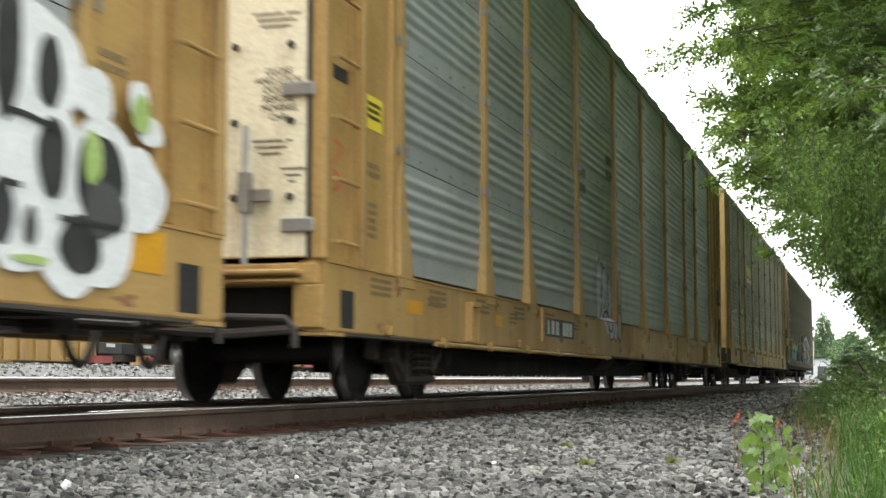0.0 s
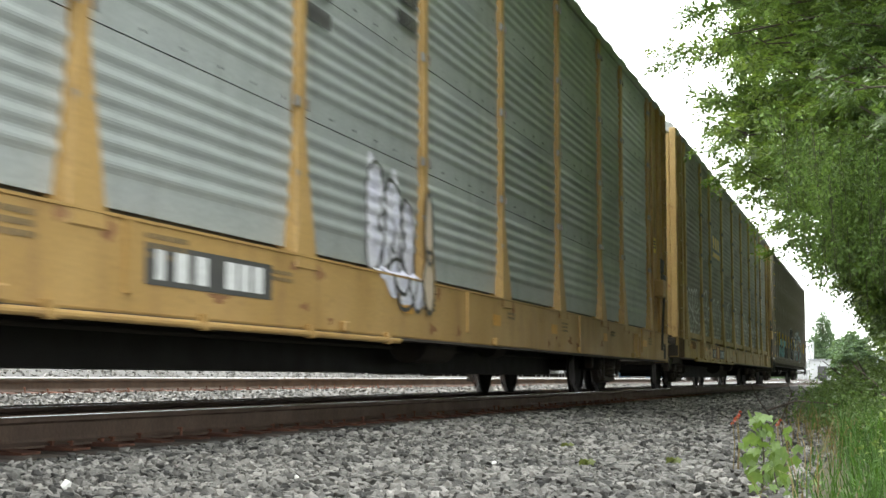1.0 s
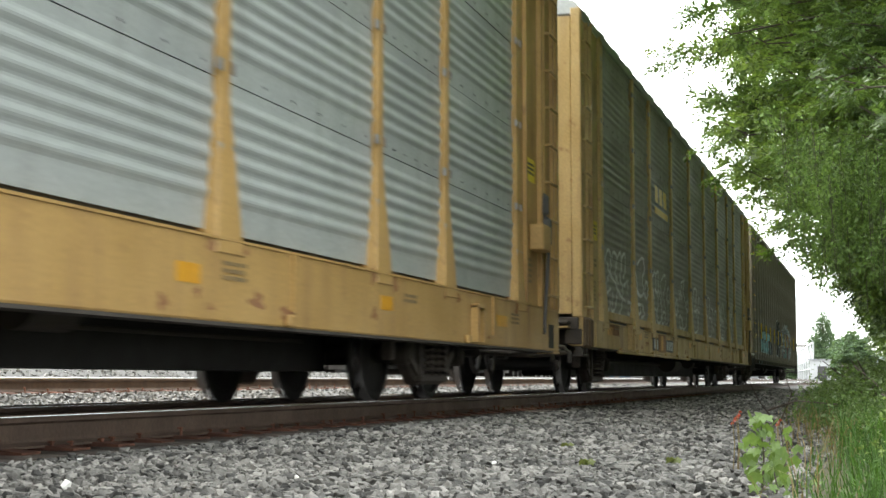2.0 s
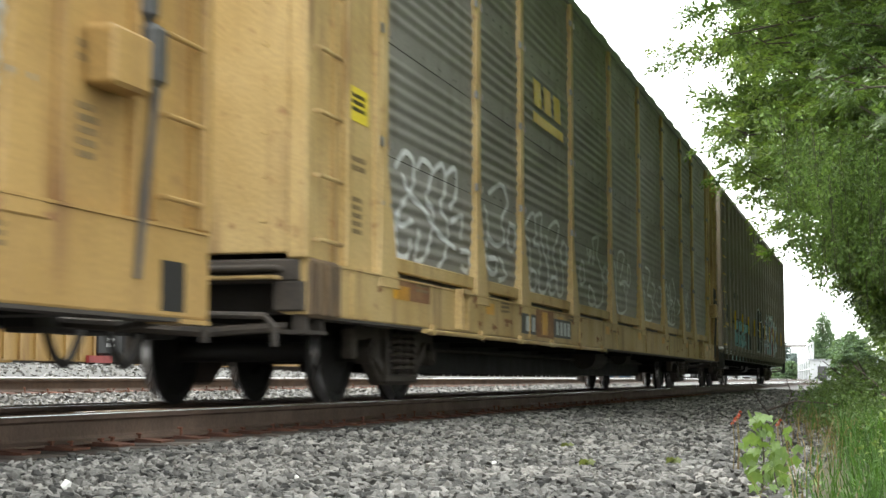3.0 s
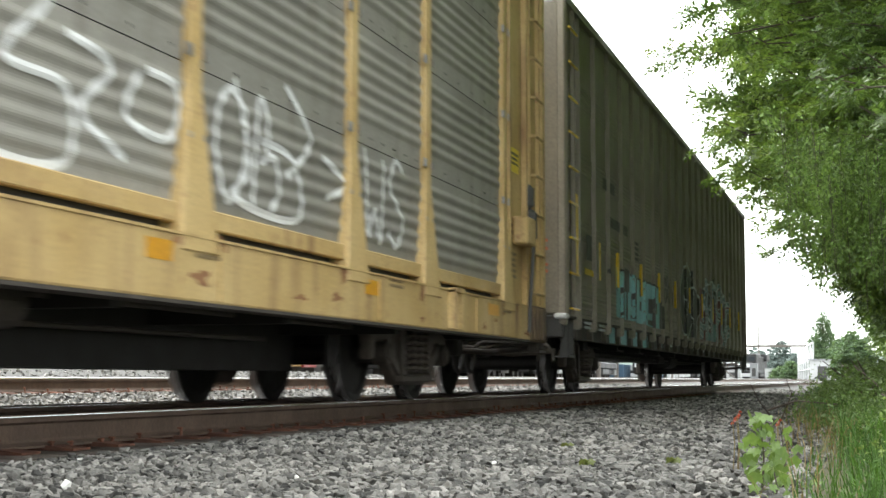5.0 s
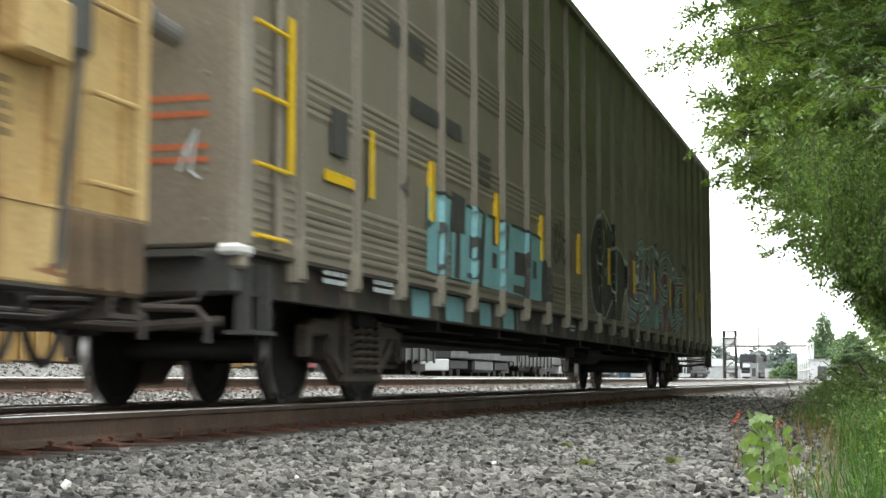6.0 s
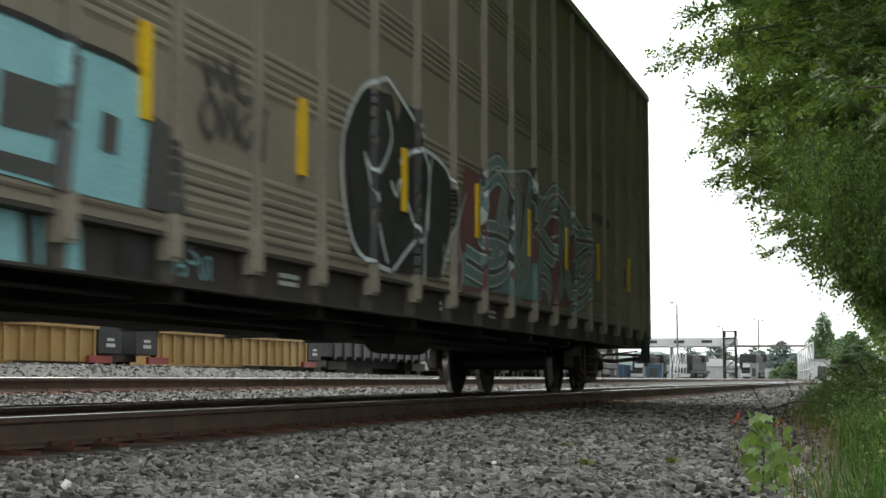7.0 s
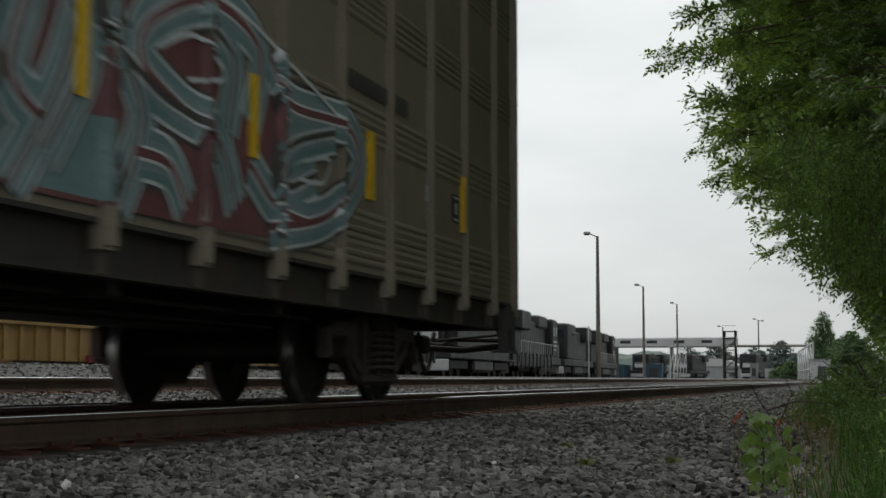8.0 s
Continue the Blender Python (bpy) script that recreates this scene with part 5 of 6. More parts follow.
    # black rounded figure with pale lines
    painted(car_d, CD, "fill", (((15.03, 1.12), (14.06, 1.05), (13.72, 2.00), (15.19, 1.99)), ((15.19, 1.97), (13.72, 1.98), (14.08, 2.46), (14.79, 2.39)), ((14.06, 1.05), (12.71, 1.07), (12.17, 1.79), (13.86, 1.86)), ((13.84, 1.84), (12.17, 1.76), (12.54, 2.12), (13.72, 2.07)), ((14.07, 2.02), (13.20, 2.17), (13.28, 2.45), (13.80, 2.45))), 0, INK, crest, 0.003, "black sprayed figure")
    painted(car_d, CD, "line", (((14.21, 2.57), (14.79, 2.39), (15.17, 2.07), (15.27, 1.78), (15.20, 1.45), (14.89, 1.13), (14.10, 1.04)), ((14.21, 2.31), (14.11, 2.08), (14.45, 1.78), (14.74, 1.86)), ((14.76, 1.90), (14.50, 1.49), (14.20, 1.10)), ((14.11, 1.76), (13.97, 1.66), (13.86, 1.79), (13.57, 1.54), (13.27, 1.31)),
            ((13.89, 1.94), (13.28, 2.14), (12.49, 2.06), (12.21, 1.73), (12.66, 1.10)), ((13.23, 2.14), (13.04, 1.94), (13.15, 1.45), (13.19, 1.00)), ((12.96, 2.11), (13.04, 1.92), (13.09, 1.46)), ((14.21, 2.57), (13.80, 2.45), (13.20, 2.26)), ((14.06, 1.05), (13.42, 1.34), (13.27, 1.17))), 0.04, SILVER, crest, 0.008, "pale outline of the sprayed figure")
    # wild letters: bands of teal, slate and pale paint inside dark outlines on a maroon ground
    painted(car_d, CD, "fill", (((12.20, 0.99), (10.71, 1.07), (10.87, 2.15), (11.85, 2.21)), ((10.71, 1.07), (9.34, 1.04), (9.34, 2.24), (10.87, 2.15)), ((9.34, 1.04), (7.50, 1.06), (7.60, 2.14), (9.34, 2.24)), ((7.50, 1.06), (6.09, 1.11), (6.03, 1.89), (7.60, 2.14))), 0, MAROON, crest, 0.0024, "maroon sprayed ground of the wild letters")
    painted(car_d, CD, "fill", (((11.95, 1.07), (10.71, 1.07), (10.72, 1.45), (11.94, 1.37)), ((10.71, 1.07), (8.86, 1.07), (8.86, 1.49), (10.72, 1.45))), 0, TEAL, crest, 0.0034, "dull teal sprayed haze")
    letters = (((10.14, 2.23), (10.54, 2.33), (11.03, 2.16), (11.31, 1.86), (11.25, 1.62), (10.66, 1.64), (10.14, 1.60), (10.27, 1.37), (10.96, 1.25), (11.83, 1.31)),
               ((10.27, 1.33), (10.04, 1.84), (9.76, 2.29), (9.64, 2.03), (9.79, 1.57), (9.49, 1.38)),
               ((9.78, 1.05), (9.34, 1.62), (8.99, 2.40), (8.86, 2.00), (8.52, 1.56), (8.78, 1.07)),
               ((7.98, 1.67), (8.52, 1.85), (8.43, 2.10), (7.69, 2.38), (6.98, 2.25), (7.09, 1.76)),
               ((9.03, 1.97), (8.35, 1.73), (7.60, 1.60), (7.30, 1.22)),
               ((6.76, 2.22), (6.43, 1.99), (5.33, 2.02), (5.07, 1.73), (5.72, 1.33), (6.78, 1.15)),
               ((5.59, 1.94), (6.43, 1.72), (6.55, 1.43), (5.96, 1.59)),
               ((10.72, 1.35), (10.53, 1.73), (10.24, 2.10), (10.10, 2.22)), ((9.49, 1.25), (9.29, 1.49), (9.11, 1.78), (9.25, 1.99)), ((8.61, 1.37), (8.20, 1.35), (7.98, 1.15)), ((7.69, 2.24), (7.36, 2.09), (7.44, 1.67)), ((7.09, 1.50), (6.66, 1.29), (6.14, 1.24)))
    for k, path in enumerate(letters):
        for w, mat, lift, word in ((0.36, CHARCOAL, 0.0044, "dark outline of a wild letter"), (0.31, SILVER, 0.0062, "pale edge of a wild letter"), (0.265, TEAL, 0.0080, "dull teal band of a wild letter"),
                                   (0.17, SLATE, 0.0098, "slate blue band of a wild letter"), (0.085, SILVER, 0.0116, "pale inner line of a wild letter"), (0.05, MAROON if k % 2 else CHARCOAL, 0.0134, "dark core of a wild letter")):
            painted(car_d, CD, "line", (path,), w, mat, crest, lift + 0.0001 * k, word)
    painted(car_d, CD, "line", (((12.07, 0.97), (11.98, 1.22), (12.14, 1.56), (11.85, 1.93)), ((10.73, 2.30), (9.93, 2.39), (9.16, 2.48), (8.52, 2.28), (7.49, 2.43), (6.19, 2.21), (5.33, 2.02)), ((8.35, 1.97), (7.89, 2.13), (7.50, 1.97), (7.98, 1.86)), ((6.20, 1.65), (5.72, 1.73), (5.84, 1.55), (6.27, 1.52))), 0.03, SILVER, crest, 0.0152, "pale highlight of the wild letters")
    painted(car_d, CD, "line", (((12.57, 1.39), (12.59, 1.25)), ((12.46, 1.35), (12.34, 1.31), (12.45, 1.25)), ((12.27, 1.39), (12.26, 1.25), (12.15, 1.33))), 0.025, SILVER, crest, 0.005, "small pale initials")
    # orange scrawl and pale smear on the front door
    ye = CD - 26.97
    for z, w in ((1.88, 0.62), (1.78, 0.50), (1.58, 0.45), (1.50, 0.55)):
        blocks("graffiti", ORANGE, car_d, (1.32 - w, 1.32, ye - 0.006, ye - 0.003, z, z + 0.035), label="orange scrawled line on the end door")
    bm = bmesh.new()
    tube(bm, [(1.12, ye - 0.004, 1.45), (1.2, ye - 0.004, 1.62), (1.15, ye - 0.004, 1.55), (1.24, ye - 0.004, 1.7), (1.2, ye - 0.004, 1.45), (1.26, ye - 0.004, 1.4)], 0.012, 4)
    part("graffiti", bm, SILVER, car_d, "pale smeared tag")
    # rows of small vent holes between the ribs
    vs, fs = [], []
    for q in offs[:-1]:
        for r in range(7):
            z = 1.045 + 0.06 * r
            for j in range(14):
                y = q - 0.12 - j * 0.068
                k = len(vs)
                vs += [(1.4835, y, z - 0.008), (1.4835, y + 0.03, z - 0.008), (1.4835, y + 0.03, z + 0.006), (1.4835, y, z + 0.006)]
                fs.append((k, k + 1, k + 2, k + 3))
    tagged(soup("vent_hole", vs, fs, INK, car_d), kind="stuff")


decorate_d()


# ---- the yard beyond ----
def at(ob, x, y, z=None, turn=0):
    ob.matrix_basis = pose(x, y, ground_z(x, y) if z is None else z, 0, 0, turn)
    return ob


def light_pole(x, y, high, arm=-1, heads=1):
    p = tagged(new("yard_light_pole"), "tall weathered yard light pole with floodlights on top", "light pole", "poles of the yard")
    bm = bmesh.new()
    rod(bm, (0, 0, -0.2), (0, 0, high), 0.22, 12, 0.12)
    part("pole", bm, GREYPOLE, p)
    for k in range(heads):
        bm = bmesh.new()
        rod(bm, (0, 0, high - 0.1), (arm * 0.7, 0, high + 0.25 - 0.4 * k), 0.05, 6)
        part("arm", bm, GREYPOLE, p)
        bm = bmesh.new()
        box(bm, arm * 0.9 - 0.3, arm * 0.9 + 0.3, -0.2, 0.2, high + 0.1 - 0.4 * k, high + 0.4 - 0.4 * k, bevel=0.08)
        part("floodlight", bm, STEEL, p)
        arm = -arm
    return at(p, x, y, turn=random.uniform(-10, 10))


for _x, _y, _h, _k in ((-22.8, 128, 12.2, 1), (-30.4, 206, 12.6, 1), (-32.6, 260, 12.8, 1), (-24.0, 330, 12.6, 2), (-32.5, 340, 11.5, 1)):
    light_pole(_x, _y, _h, heads=_k)
bm = bmesh.new()
rod(bm, (0, 0, -0.1), (0, 0, 4.3), 0.06, 8)
at(tagged(part("marker_post", bm, PALE_WALL, None), "thin white marker post beside the yard track", "post"), -22.9, 124)


def locomotive(x, y, turn):
    lo = tagged(new("locomotive"), "dusty black road diesel locomotive standing in the yard", "locomotive", "parked locomotives")
    blocks("frame", LOCO, lo, (-1.5, 1.5, -10, 10, 1.0, 1.55), bevel=0.05)
    blocks("fuel_tank", LOCO_GREY, lo, (-1.4, 1.4, -3, 3, 0.3, 1.05), bevel=0.15)
    blocks("hood", LOCO, lo, (-0.95, 0.95, -9.3, 5.3, 1.55, 4.1), bevel=0.12)
    blocks("radiator", LOCO, lo, (-1.5, 1.5, -9.0, -5.0, 3.3, 4.6), bevel=0.1)
    blocks("dynamic_brake", LOCO_GREY, lo, (-1.2, 1.2, 0.5, 4.8, 3.7, 4.6), bevel=0.12)
    blocks("exhaust", LOCO, lo, (-0.4, 0.4, -2.2, -1.2, 4.1, 4.75), bevel=0.05)
    cab = blocks("cab", LOCO, lo, (-1.5, 1.5, 5.4, 8.3, 1.55, 4.5), bevel=0.15)
    blocks("cab_window", GLASS, cab, (1.5, 1.52, 5.8, 6.7, 3.2, 3.9), (1.5, 1.52, 6.9, 7.8, 3.2, 3.9))
    blocks("cab_marks", PALE_WALL, cab, (1.505, 1.51, 6.0, 7.6, 2.7, 2.85), (1.505, 1.51, 6.0, 7.6, 2.4, 2.55), (1.505, 1.51, 6.2, 7.4, 2.1, 2.2))
    blocks("nose", LOCO, lo, (-0.9, 0.9, 8.3, 9.6, 1.55, 3.0), bevel=0.2)
    blocks("nose_band", PALE_WALL, lo, (-0.75, 0.75, 9.6, 9.62, 2.05, 2.75), label="white band across the nose")
    blocks("windscreen", GLASS, cab, (-1.2, -0.1, 8.3, 8.32, 3.2, 3.95), (0.1, 1.2, 8.3, 8.32, 3.2, 3.95))
    blocks("plough", PALE_WALL, lo, (-1.4, 1.4, 9.9, 10.1, 0.35, 0.95), bevel=0.04)
    for i in range(12):
        blocks("hood_door", LOCO_GREY, lo, (0.951, 0.965, -8.6 + 1.1 * i, -7.7 + 1.1 * i, 1.8, 3.2))
    bm = bmesh.new()
    for k in range(19):
        rod(bm, (1.46, -9.2 + k * 1.0, 1.55), (1.46, -9.2 + k * 1.0, 2.5), 0.03, 5)
    rod(bm, (1.46, -9.2, 2.5), (1.46, 8.8, 2.5), 0.03, 5)
    part("handrail", bm, PALE_WALL, lo)
    for yy in (-6.6, 6.6):
        tk = blocks("truck", BLACK, lo, (-1.25, 1.25, yy - 2.4, yy + 2.4, 0.45, 0.95), bevel=0.05)
        for d in (-1.9, 0, 1.9):
            bm = bmesh.new()
            rod(bm, (-0.8, yy + d, 0.5), (0.8, yy + d, 0.5), 0.5, 20)
            part("wheel", bm, CAST, tk)
    return at(lo, x, y, 0.3, turn)


L0 = locomotive(-27.7, 152, 3.7)
for _k in (1, 2, 3):
    copy_thing(L0, pose(-27.7 + 1.42 * _k, 152 - 22.1 * _k, 0.3, 0, 0, 3.7 + 180 * (_k % 2)))
for _x, _y in ((-40.5, 282), (-33.5, 290), (-21.5, 285)):
    copy_thing(L0, pose(_x, _y, 0.3, 0, 0, 176))


def well_car(x, y):
    w = tagged(new("well_car"), "yellow intermodal well car with black ends, standing empty", "rail car", "parked well cars")
    blocks("side_sill", GOLD, w, (1.2, 1.4, -6.2, 6.2, 0.32, 1.28), (1.15, 1.5, -6.2, 6.2, 1.22, 1.34), bevel=0.01)
    blocks("side_sill", GOLD, w, (-1.4, -1.2, -6.2, 6.2, 0.32, 1.28))
    for i in range(17):
        blocks("rib", GOLD, w, (1.39, 1.47, -5.9 + 0.74 * i, -5.8 + 0.74 * i, 0.36, 1.22))
    for a in (-1, 1):
        e = blocks("end_platform", LOCO, w, (-1.45, 1.45, min(a * 6.2, a * 7.6), max(a * 6.2, a * 7.6), 0.55, 1.42), bevel=0.03)
        blocks("red_step", RED, e, (1.42, 1.52, min(a * 5.6, a * 6.9), max(a * 5.6, a * 6.9), 0.30, 0.50))
        blocks("end_marks", PALE_WALL, e, (1.455, 1.46, a * 6.9 - 0.25, a * 6.9 + 0.25, 0.75, 0.85), (1.455, 1.46, a * 6.9 - 0.2, a * 6.9 + 0.2, 0.92, 1.0))
        bm = bmesh.new()
        tube(bm, [(1.4, a * 7.4, 1.4), (1.4, a * 7.4, 2.1), (1.4, a * 6.4, 2.1), (1.4, a * 6.4, 1.4)], 0.03, 6)
        part("railing", bm, GOLD, e)
        bm = bmesh.new()
        for d in (-0.9, 0.9):
            rod(bm, (-0.8, a * 8.0 + d, 0.42), (0.8, a * 8.0 + d, 0.42), 0.42, 20)
        box(bm, 0.9, 1.1, a * 8.0 - 1.1, a * 8.0 + 1.1, 0.35, 0.6)
        part("truck", bm, CAST, w)
    return at(w, x, y, 0.28)


W0 = well_car(-22.0, 47.1)
W0.location.z = 0.34
copy_thing(W0, pose(-22.0, 31.1, 0.34))


def flat_car(x, y):
    w = tagged(new("gondola_car"), "dark grey freight car with pale ribs standing in the yard", "rail car", "parked freight cars")
    blocks("body", LOCO_GREY, w, (-1.4, 1.4, -7.6, 7.6, 0.8, 1.5), bevel=0.03)
    for i in range(13):
        blocks("rib", LOCO_GREY, w, (1.39, 1.48, -7.2 + 1.2 * i, -7.0 + 1.2 * i, 0.7, 1.7))
    blocks("sill", BLACK, w, (-0.5, 0.5, -8, 8, 0.4, 0.85))
    for a in (-5.8, 5.8):
        bm = bmesh.new()
        for d in (-0.9, 0.9):
            rod(bm, (-0.8, a + d, 0.42), (0.8, a + d, 0.42), 0.42, 20)
        box(bm, 0.9, 1.1, a - 1.1, a + 1.1, 0.3, 0.65)
        part("truck", bm, CAST, w)
    return at(w, x, y, 0.3)


F0 = flat_car(-22.6, 65)
for _y in (83, 101):
    copy_thing(F0, pose(-24.2, _y, 0.3))


def box_car(x, y):
    w = tagged(new("box_car"), "dark weathered box car in a row of parked cars", "rail car", "parked box cars")
    blocks("body", LOCO_GREY, w, (-1.5, 1.5, -7.6, 7.6, 0.95, 4.0), bevel=0.06)
    blocks("door", LOCO, w, (1.49, 1.56, -1.5, 1.5, 1.1, 3.7), bevel=0.02)
    blocks("ribs", LOCO_GREY, w, *[(1.49, 1.55, -7.3 + 1.1 * i, -7.2 + 1.1 * i, 1.0, 3.9) for i in range(14)])
    blocks("underframe", BLACK, w, (-1.2, 1.2, -8.3, 8.3, 0.05, 0.95))
    for a in (-5.8, 5.8):
        bm = bmesh.new()
        for d in (-0.9, 0.9):
            rod(bm, (-0.8, a + d, 0.42), (0.8, a + d, 0.42), 0.42, 20)
        box(bm, 0.9, 1.1, a - 1.1, a + 1.1, 0.3, 0.65)
        part("truck", bm, CAST, w)
    return at(w, x, y, 0.3)


B0 = box_car(-31, 46)
for _k in range(1, 6):
    copy_thing(B0, pose(-31, 46 + 17 * _k, 0.3))
blocks("yard_rail", RUST, None, (-22.8, -22.7, 15, 300, 0.30, 0.36), (-21.3, -21.2, 15, 300, 0.30, 0.36))
tagged(bpy.data.objects["yard_rail"], "far yard rails on pale ballast", "railway track", kind="structure")


def yard_bridge():
    b = tagged(new("service_bridge"), "pale clad service bridge with dark windows across the yard", "bridge")
    blocks("cladding", PALE_WALL, b, (-44.2, -22.6, -1.2, 1.2, 5.4, 7.1), bevel=0.2)
    for x in (-42.6, -38.0, -33.3, -28.6):
        blocks("window", GLASS, b, (x, x + 1.8, -1.24, -1.2, 6.1, 6.6))
    blocks("pipe_deck", GREYPOLE, b, (-22.6, -10.5, -0.4, 0.4, 5.35, 5.7), (-22.6, -10.5, -0.45, -0.4, 5.75, 5.8))
    tower = blocks("stair_tower", BLACK, b, *[(x - 0.12, x + 0.12, y - 0.12, y + 0.12, 0, 8.2) for x in (-24.8, -22.9) for y in (-1.4, 1.2)])
    blocks("landing", BLACK, tower, *[(-25, -22.7, -1.5, 1.4, z, z + 0.12) for z in (1.6, 3.2, 4.8, 6.8, 8.0)], *[(-25, -22.7, -1.5, -1.45, z, z + 0.06) for z in (2.6, 4.2, 5.8, 9.0)])
    bm = bmesh.new()
    for i in range(4):
        rod(bm, (-24.8 if i % 2 else -22.9, -1.4, 1.6 * i), (-22.9 if i % 2 else -24.8, -1.4, 1.6 * (i + 1)), 0.12, 6)
    part("stair", bm, GREYPOLE, tower)
    for x in (-43.5, -33.8, -10.8):
        blocks("leg", GREYPOLE, b, (x - 0.25, x + 0.25, -0.9, -0.5, 0, 5.4), (x - 0.25, x + 0.25, 0.5, 0.9, 0, 5.4))
    return at(b, 0, 262, 0.3)


yard_bridge()


def truss_gate(x, y, n, wide, high, turn, label):
    g = tagged(new("steel_gantry"), label, "gantry", "gantries of the yard")
    blocks("chord", PALE_WALL, g, (-0.06, 0.06, 0, wide, high - 0.15, high), (-0.06, 0.06, 0, wide, 0.9, 1.0))
    for i in range(n):
        blocks("upright", PALE_WALL, g, (-0.08, 0.08, wide * i / (n - 1) - 0.08, wide * i / (n - 1) + 0.08, 0, high))
    bm = bmesh.new()
    for i in range(n - 1):
        rod(bm, (0, wide * i / (n - 1), 1), (0, wide * (i + 1) / (n - 1), high - 0.1), 0.04, 5)
    part("brace", bm, PALE_WALL, g)
    return at(g, x, y, 0.25, turn)


truss_gate(-5.5, 143, 8, 50, 3.4, 4.3, "white steel frame with uprights beside the far track")
truss_gate(-30.6, 235, 6, 36, 5.2, 3, "pale steel gantry over the fuelling track")
hut = tagged(new("equipment_hut"), "small white trackside equipment hut with a dark door", "hut")
blocks("wall", PALE_WALL, hut, (-0.9, 0.9, -0.9, 0.9, 0, 1.75), bevel=0.03)
blocks("roof", BOXGREY, hut, (-1.0, 1.0, -1.0, 1.0, 1.75, 1.85))
blocks("door", CHARCOAL, hut, (-0.2, 0.6, -0.93, -0.9, 0.05, 1.2))
at(hut, -4.75, 139, 0.15)


def container(x, y, z, material, label, turn=0):
    c = tagged(new("shipping_container"), label, "container", "stacked containers")
    blocks("shell", material, c, (-1.22, 1.22, -6.1, 6.1, 0, 2.6), bevel=0.03)
    blocks("ribs", material, c, *[(1.215, 1.26, -5.8 + 0.7 * i, -5.5 + 0.7 * i, 0.1, 2.5) for i in range(17)])
    return at(c, x, y, z, turn)


for _k, (_m, _w) in enumerate(((BOXRED, "orange"), (BOXGREY, "pale grey"), (BOXBLUE, "dull blue"), (BOXBLUE, "dull blue"), (BOXGREY, "pale grey"))):
    container(-46.6 + 0.5 * _k, 238 + 12.6 * _k, 0.3, _m, _w + " shipping container standing in a far row", 3)
for _k, (_m, _w) in enumerate(((BOXGREY, "pale grey"), (BOXGREY, "pale grey"), (BOXBLUE, "dull blue"))):
    container(-46.6 + 0.5 * _k, 238 + 12.6 * _k, 2.9, _m, _w + " shipping container stacked on another", 3)
shed = tagged(new("shed"), "long grey metal shed with a shallow roof", "shed")
blocks("wall", BOXGREY, shed, (-9, 9, -5, 5, 0, 3.2))
bm = bmesh.new()
extrude_y(bm, [(-9.4, 3.2), (9.4, 3.2), (6, 5.0), (-2, 5.4)], -5.3, 5.3)
part("roof", bm, PALE_WALL, shed)
at(shed, -42, 390, 0.3)
for _x, _y, _w, _h, _d in ((-23.9, 268, 2.6, 1.6, PALE_WALL), (-20.2, 266, 1.3, 2.6, BOXGREY), (-17.0, 270, 3.2, 1.8, PALE_WALL), (-37.5, 266, 3.0, 2.6, BOXBLUE)):
    bx = tagged(new("utility_cabinet"), "plain metal utility cabinet standing in the yard", "cabinet", "utility cabinets")
    blocks("case", _d, bx, (-_w / 2, _w / 2, -0.8, 0.8, 0.1, _h), bevel=0.04)
    blocks("lid", BOXGREY, bx, (-_w / 2 - 0.05, _w / 2 + 0.05, -0.85, 0.85, _h, _h + 0.08))
    blocks("vent", CHARCOAL, bx, (-_w / 4, _w / 4, -0.82, -0.8, 0.4, _h * 0.7))
    at(bx, _x, _y, 0.3)


def hills():
    vs, fs = [], []
    n = 160
    for i in range(n + 1):
        x = -900 + 1300 * i / n
        h = 24 + 8 * noise.noise((x * 0.006, 3, 0)) + 5 * noise.noise((x * 0.03, 7, 0)) + 3 * noise.noise((x * 0.13, 1, 0))
        for y, f in ((1480, 0.0), (1500, 0.8), (1530, 1.0), (1700, 0.3)):
            vs.append((x, y, max(0, h * f)))
    for i in range(n):
        for k in range(3):
            a = i * 4 + k
            fs.append((a, a + 4, a + 5, a + 1))
    tagged(soup("wooded_hills", vs, fs, HILL), "haze-coloured wooded hills on the horizon", "hills", kind="structure")


hills()


# ---- vegetation ----
def leaf_cloud(centres, per, spread, size, rng, droop=0.5, slim=0.5):
    """Small folded leaves round the given centres: vertices and faces."""
    C = np.repeat(np.array(centres), per, 0)
    n = len(C)
    C = C + rng.normal(0, 1, (n, 3)) * np.array(spread)
    d = rng.normal(0, 1, (n, 3))
    d[:, 2] = d[:, 2] * 0.5 - droop
    d /= np.linalg.norm(d, axis=1)[:, None]
    s = np.cross(d, rng.normal(0, 1, (n, 3)))
    s /= np.linalg.norm(s, axis=1)[:, None]
    u = np.cross(s, d)
    L = (size * rng.uniform(0.65, 1.3, n))[:, None]
    P = np.stack([C, C + d * L * 0.5 + s * L * slim * 0.5 + u * L * 0.10, C + d * L, C + d * L * 0.5 - s * L * slim * 0.5 + u * L * 0.10], 1)
    k = np.arange(n)[:, None] * 4
    F = np.concatenate([k + [0, 1, 2], k + [0, 2, 3]], 1).reshape(-1, 3)
    return P.reshape(-1, 3), F


def crown(name, centres, per, spread, size, material, parent, seed, droop=0.5, slim=0.5, label=""):
    P, F = leaf_cloud(centres, per, spread, size, np.random.default_rng(seed), droop, slim)
    return soup(name, P.tolist(), F.tolist(), material, parent, label)


def limb(bm, pts, r0, r1):
    tube(bm, pts, r0, 8, r1)


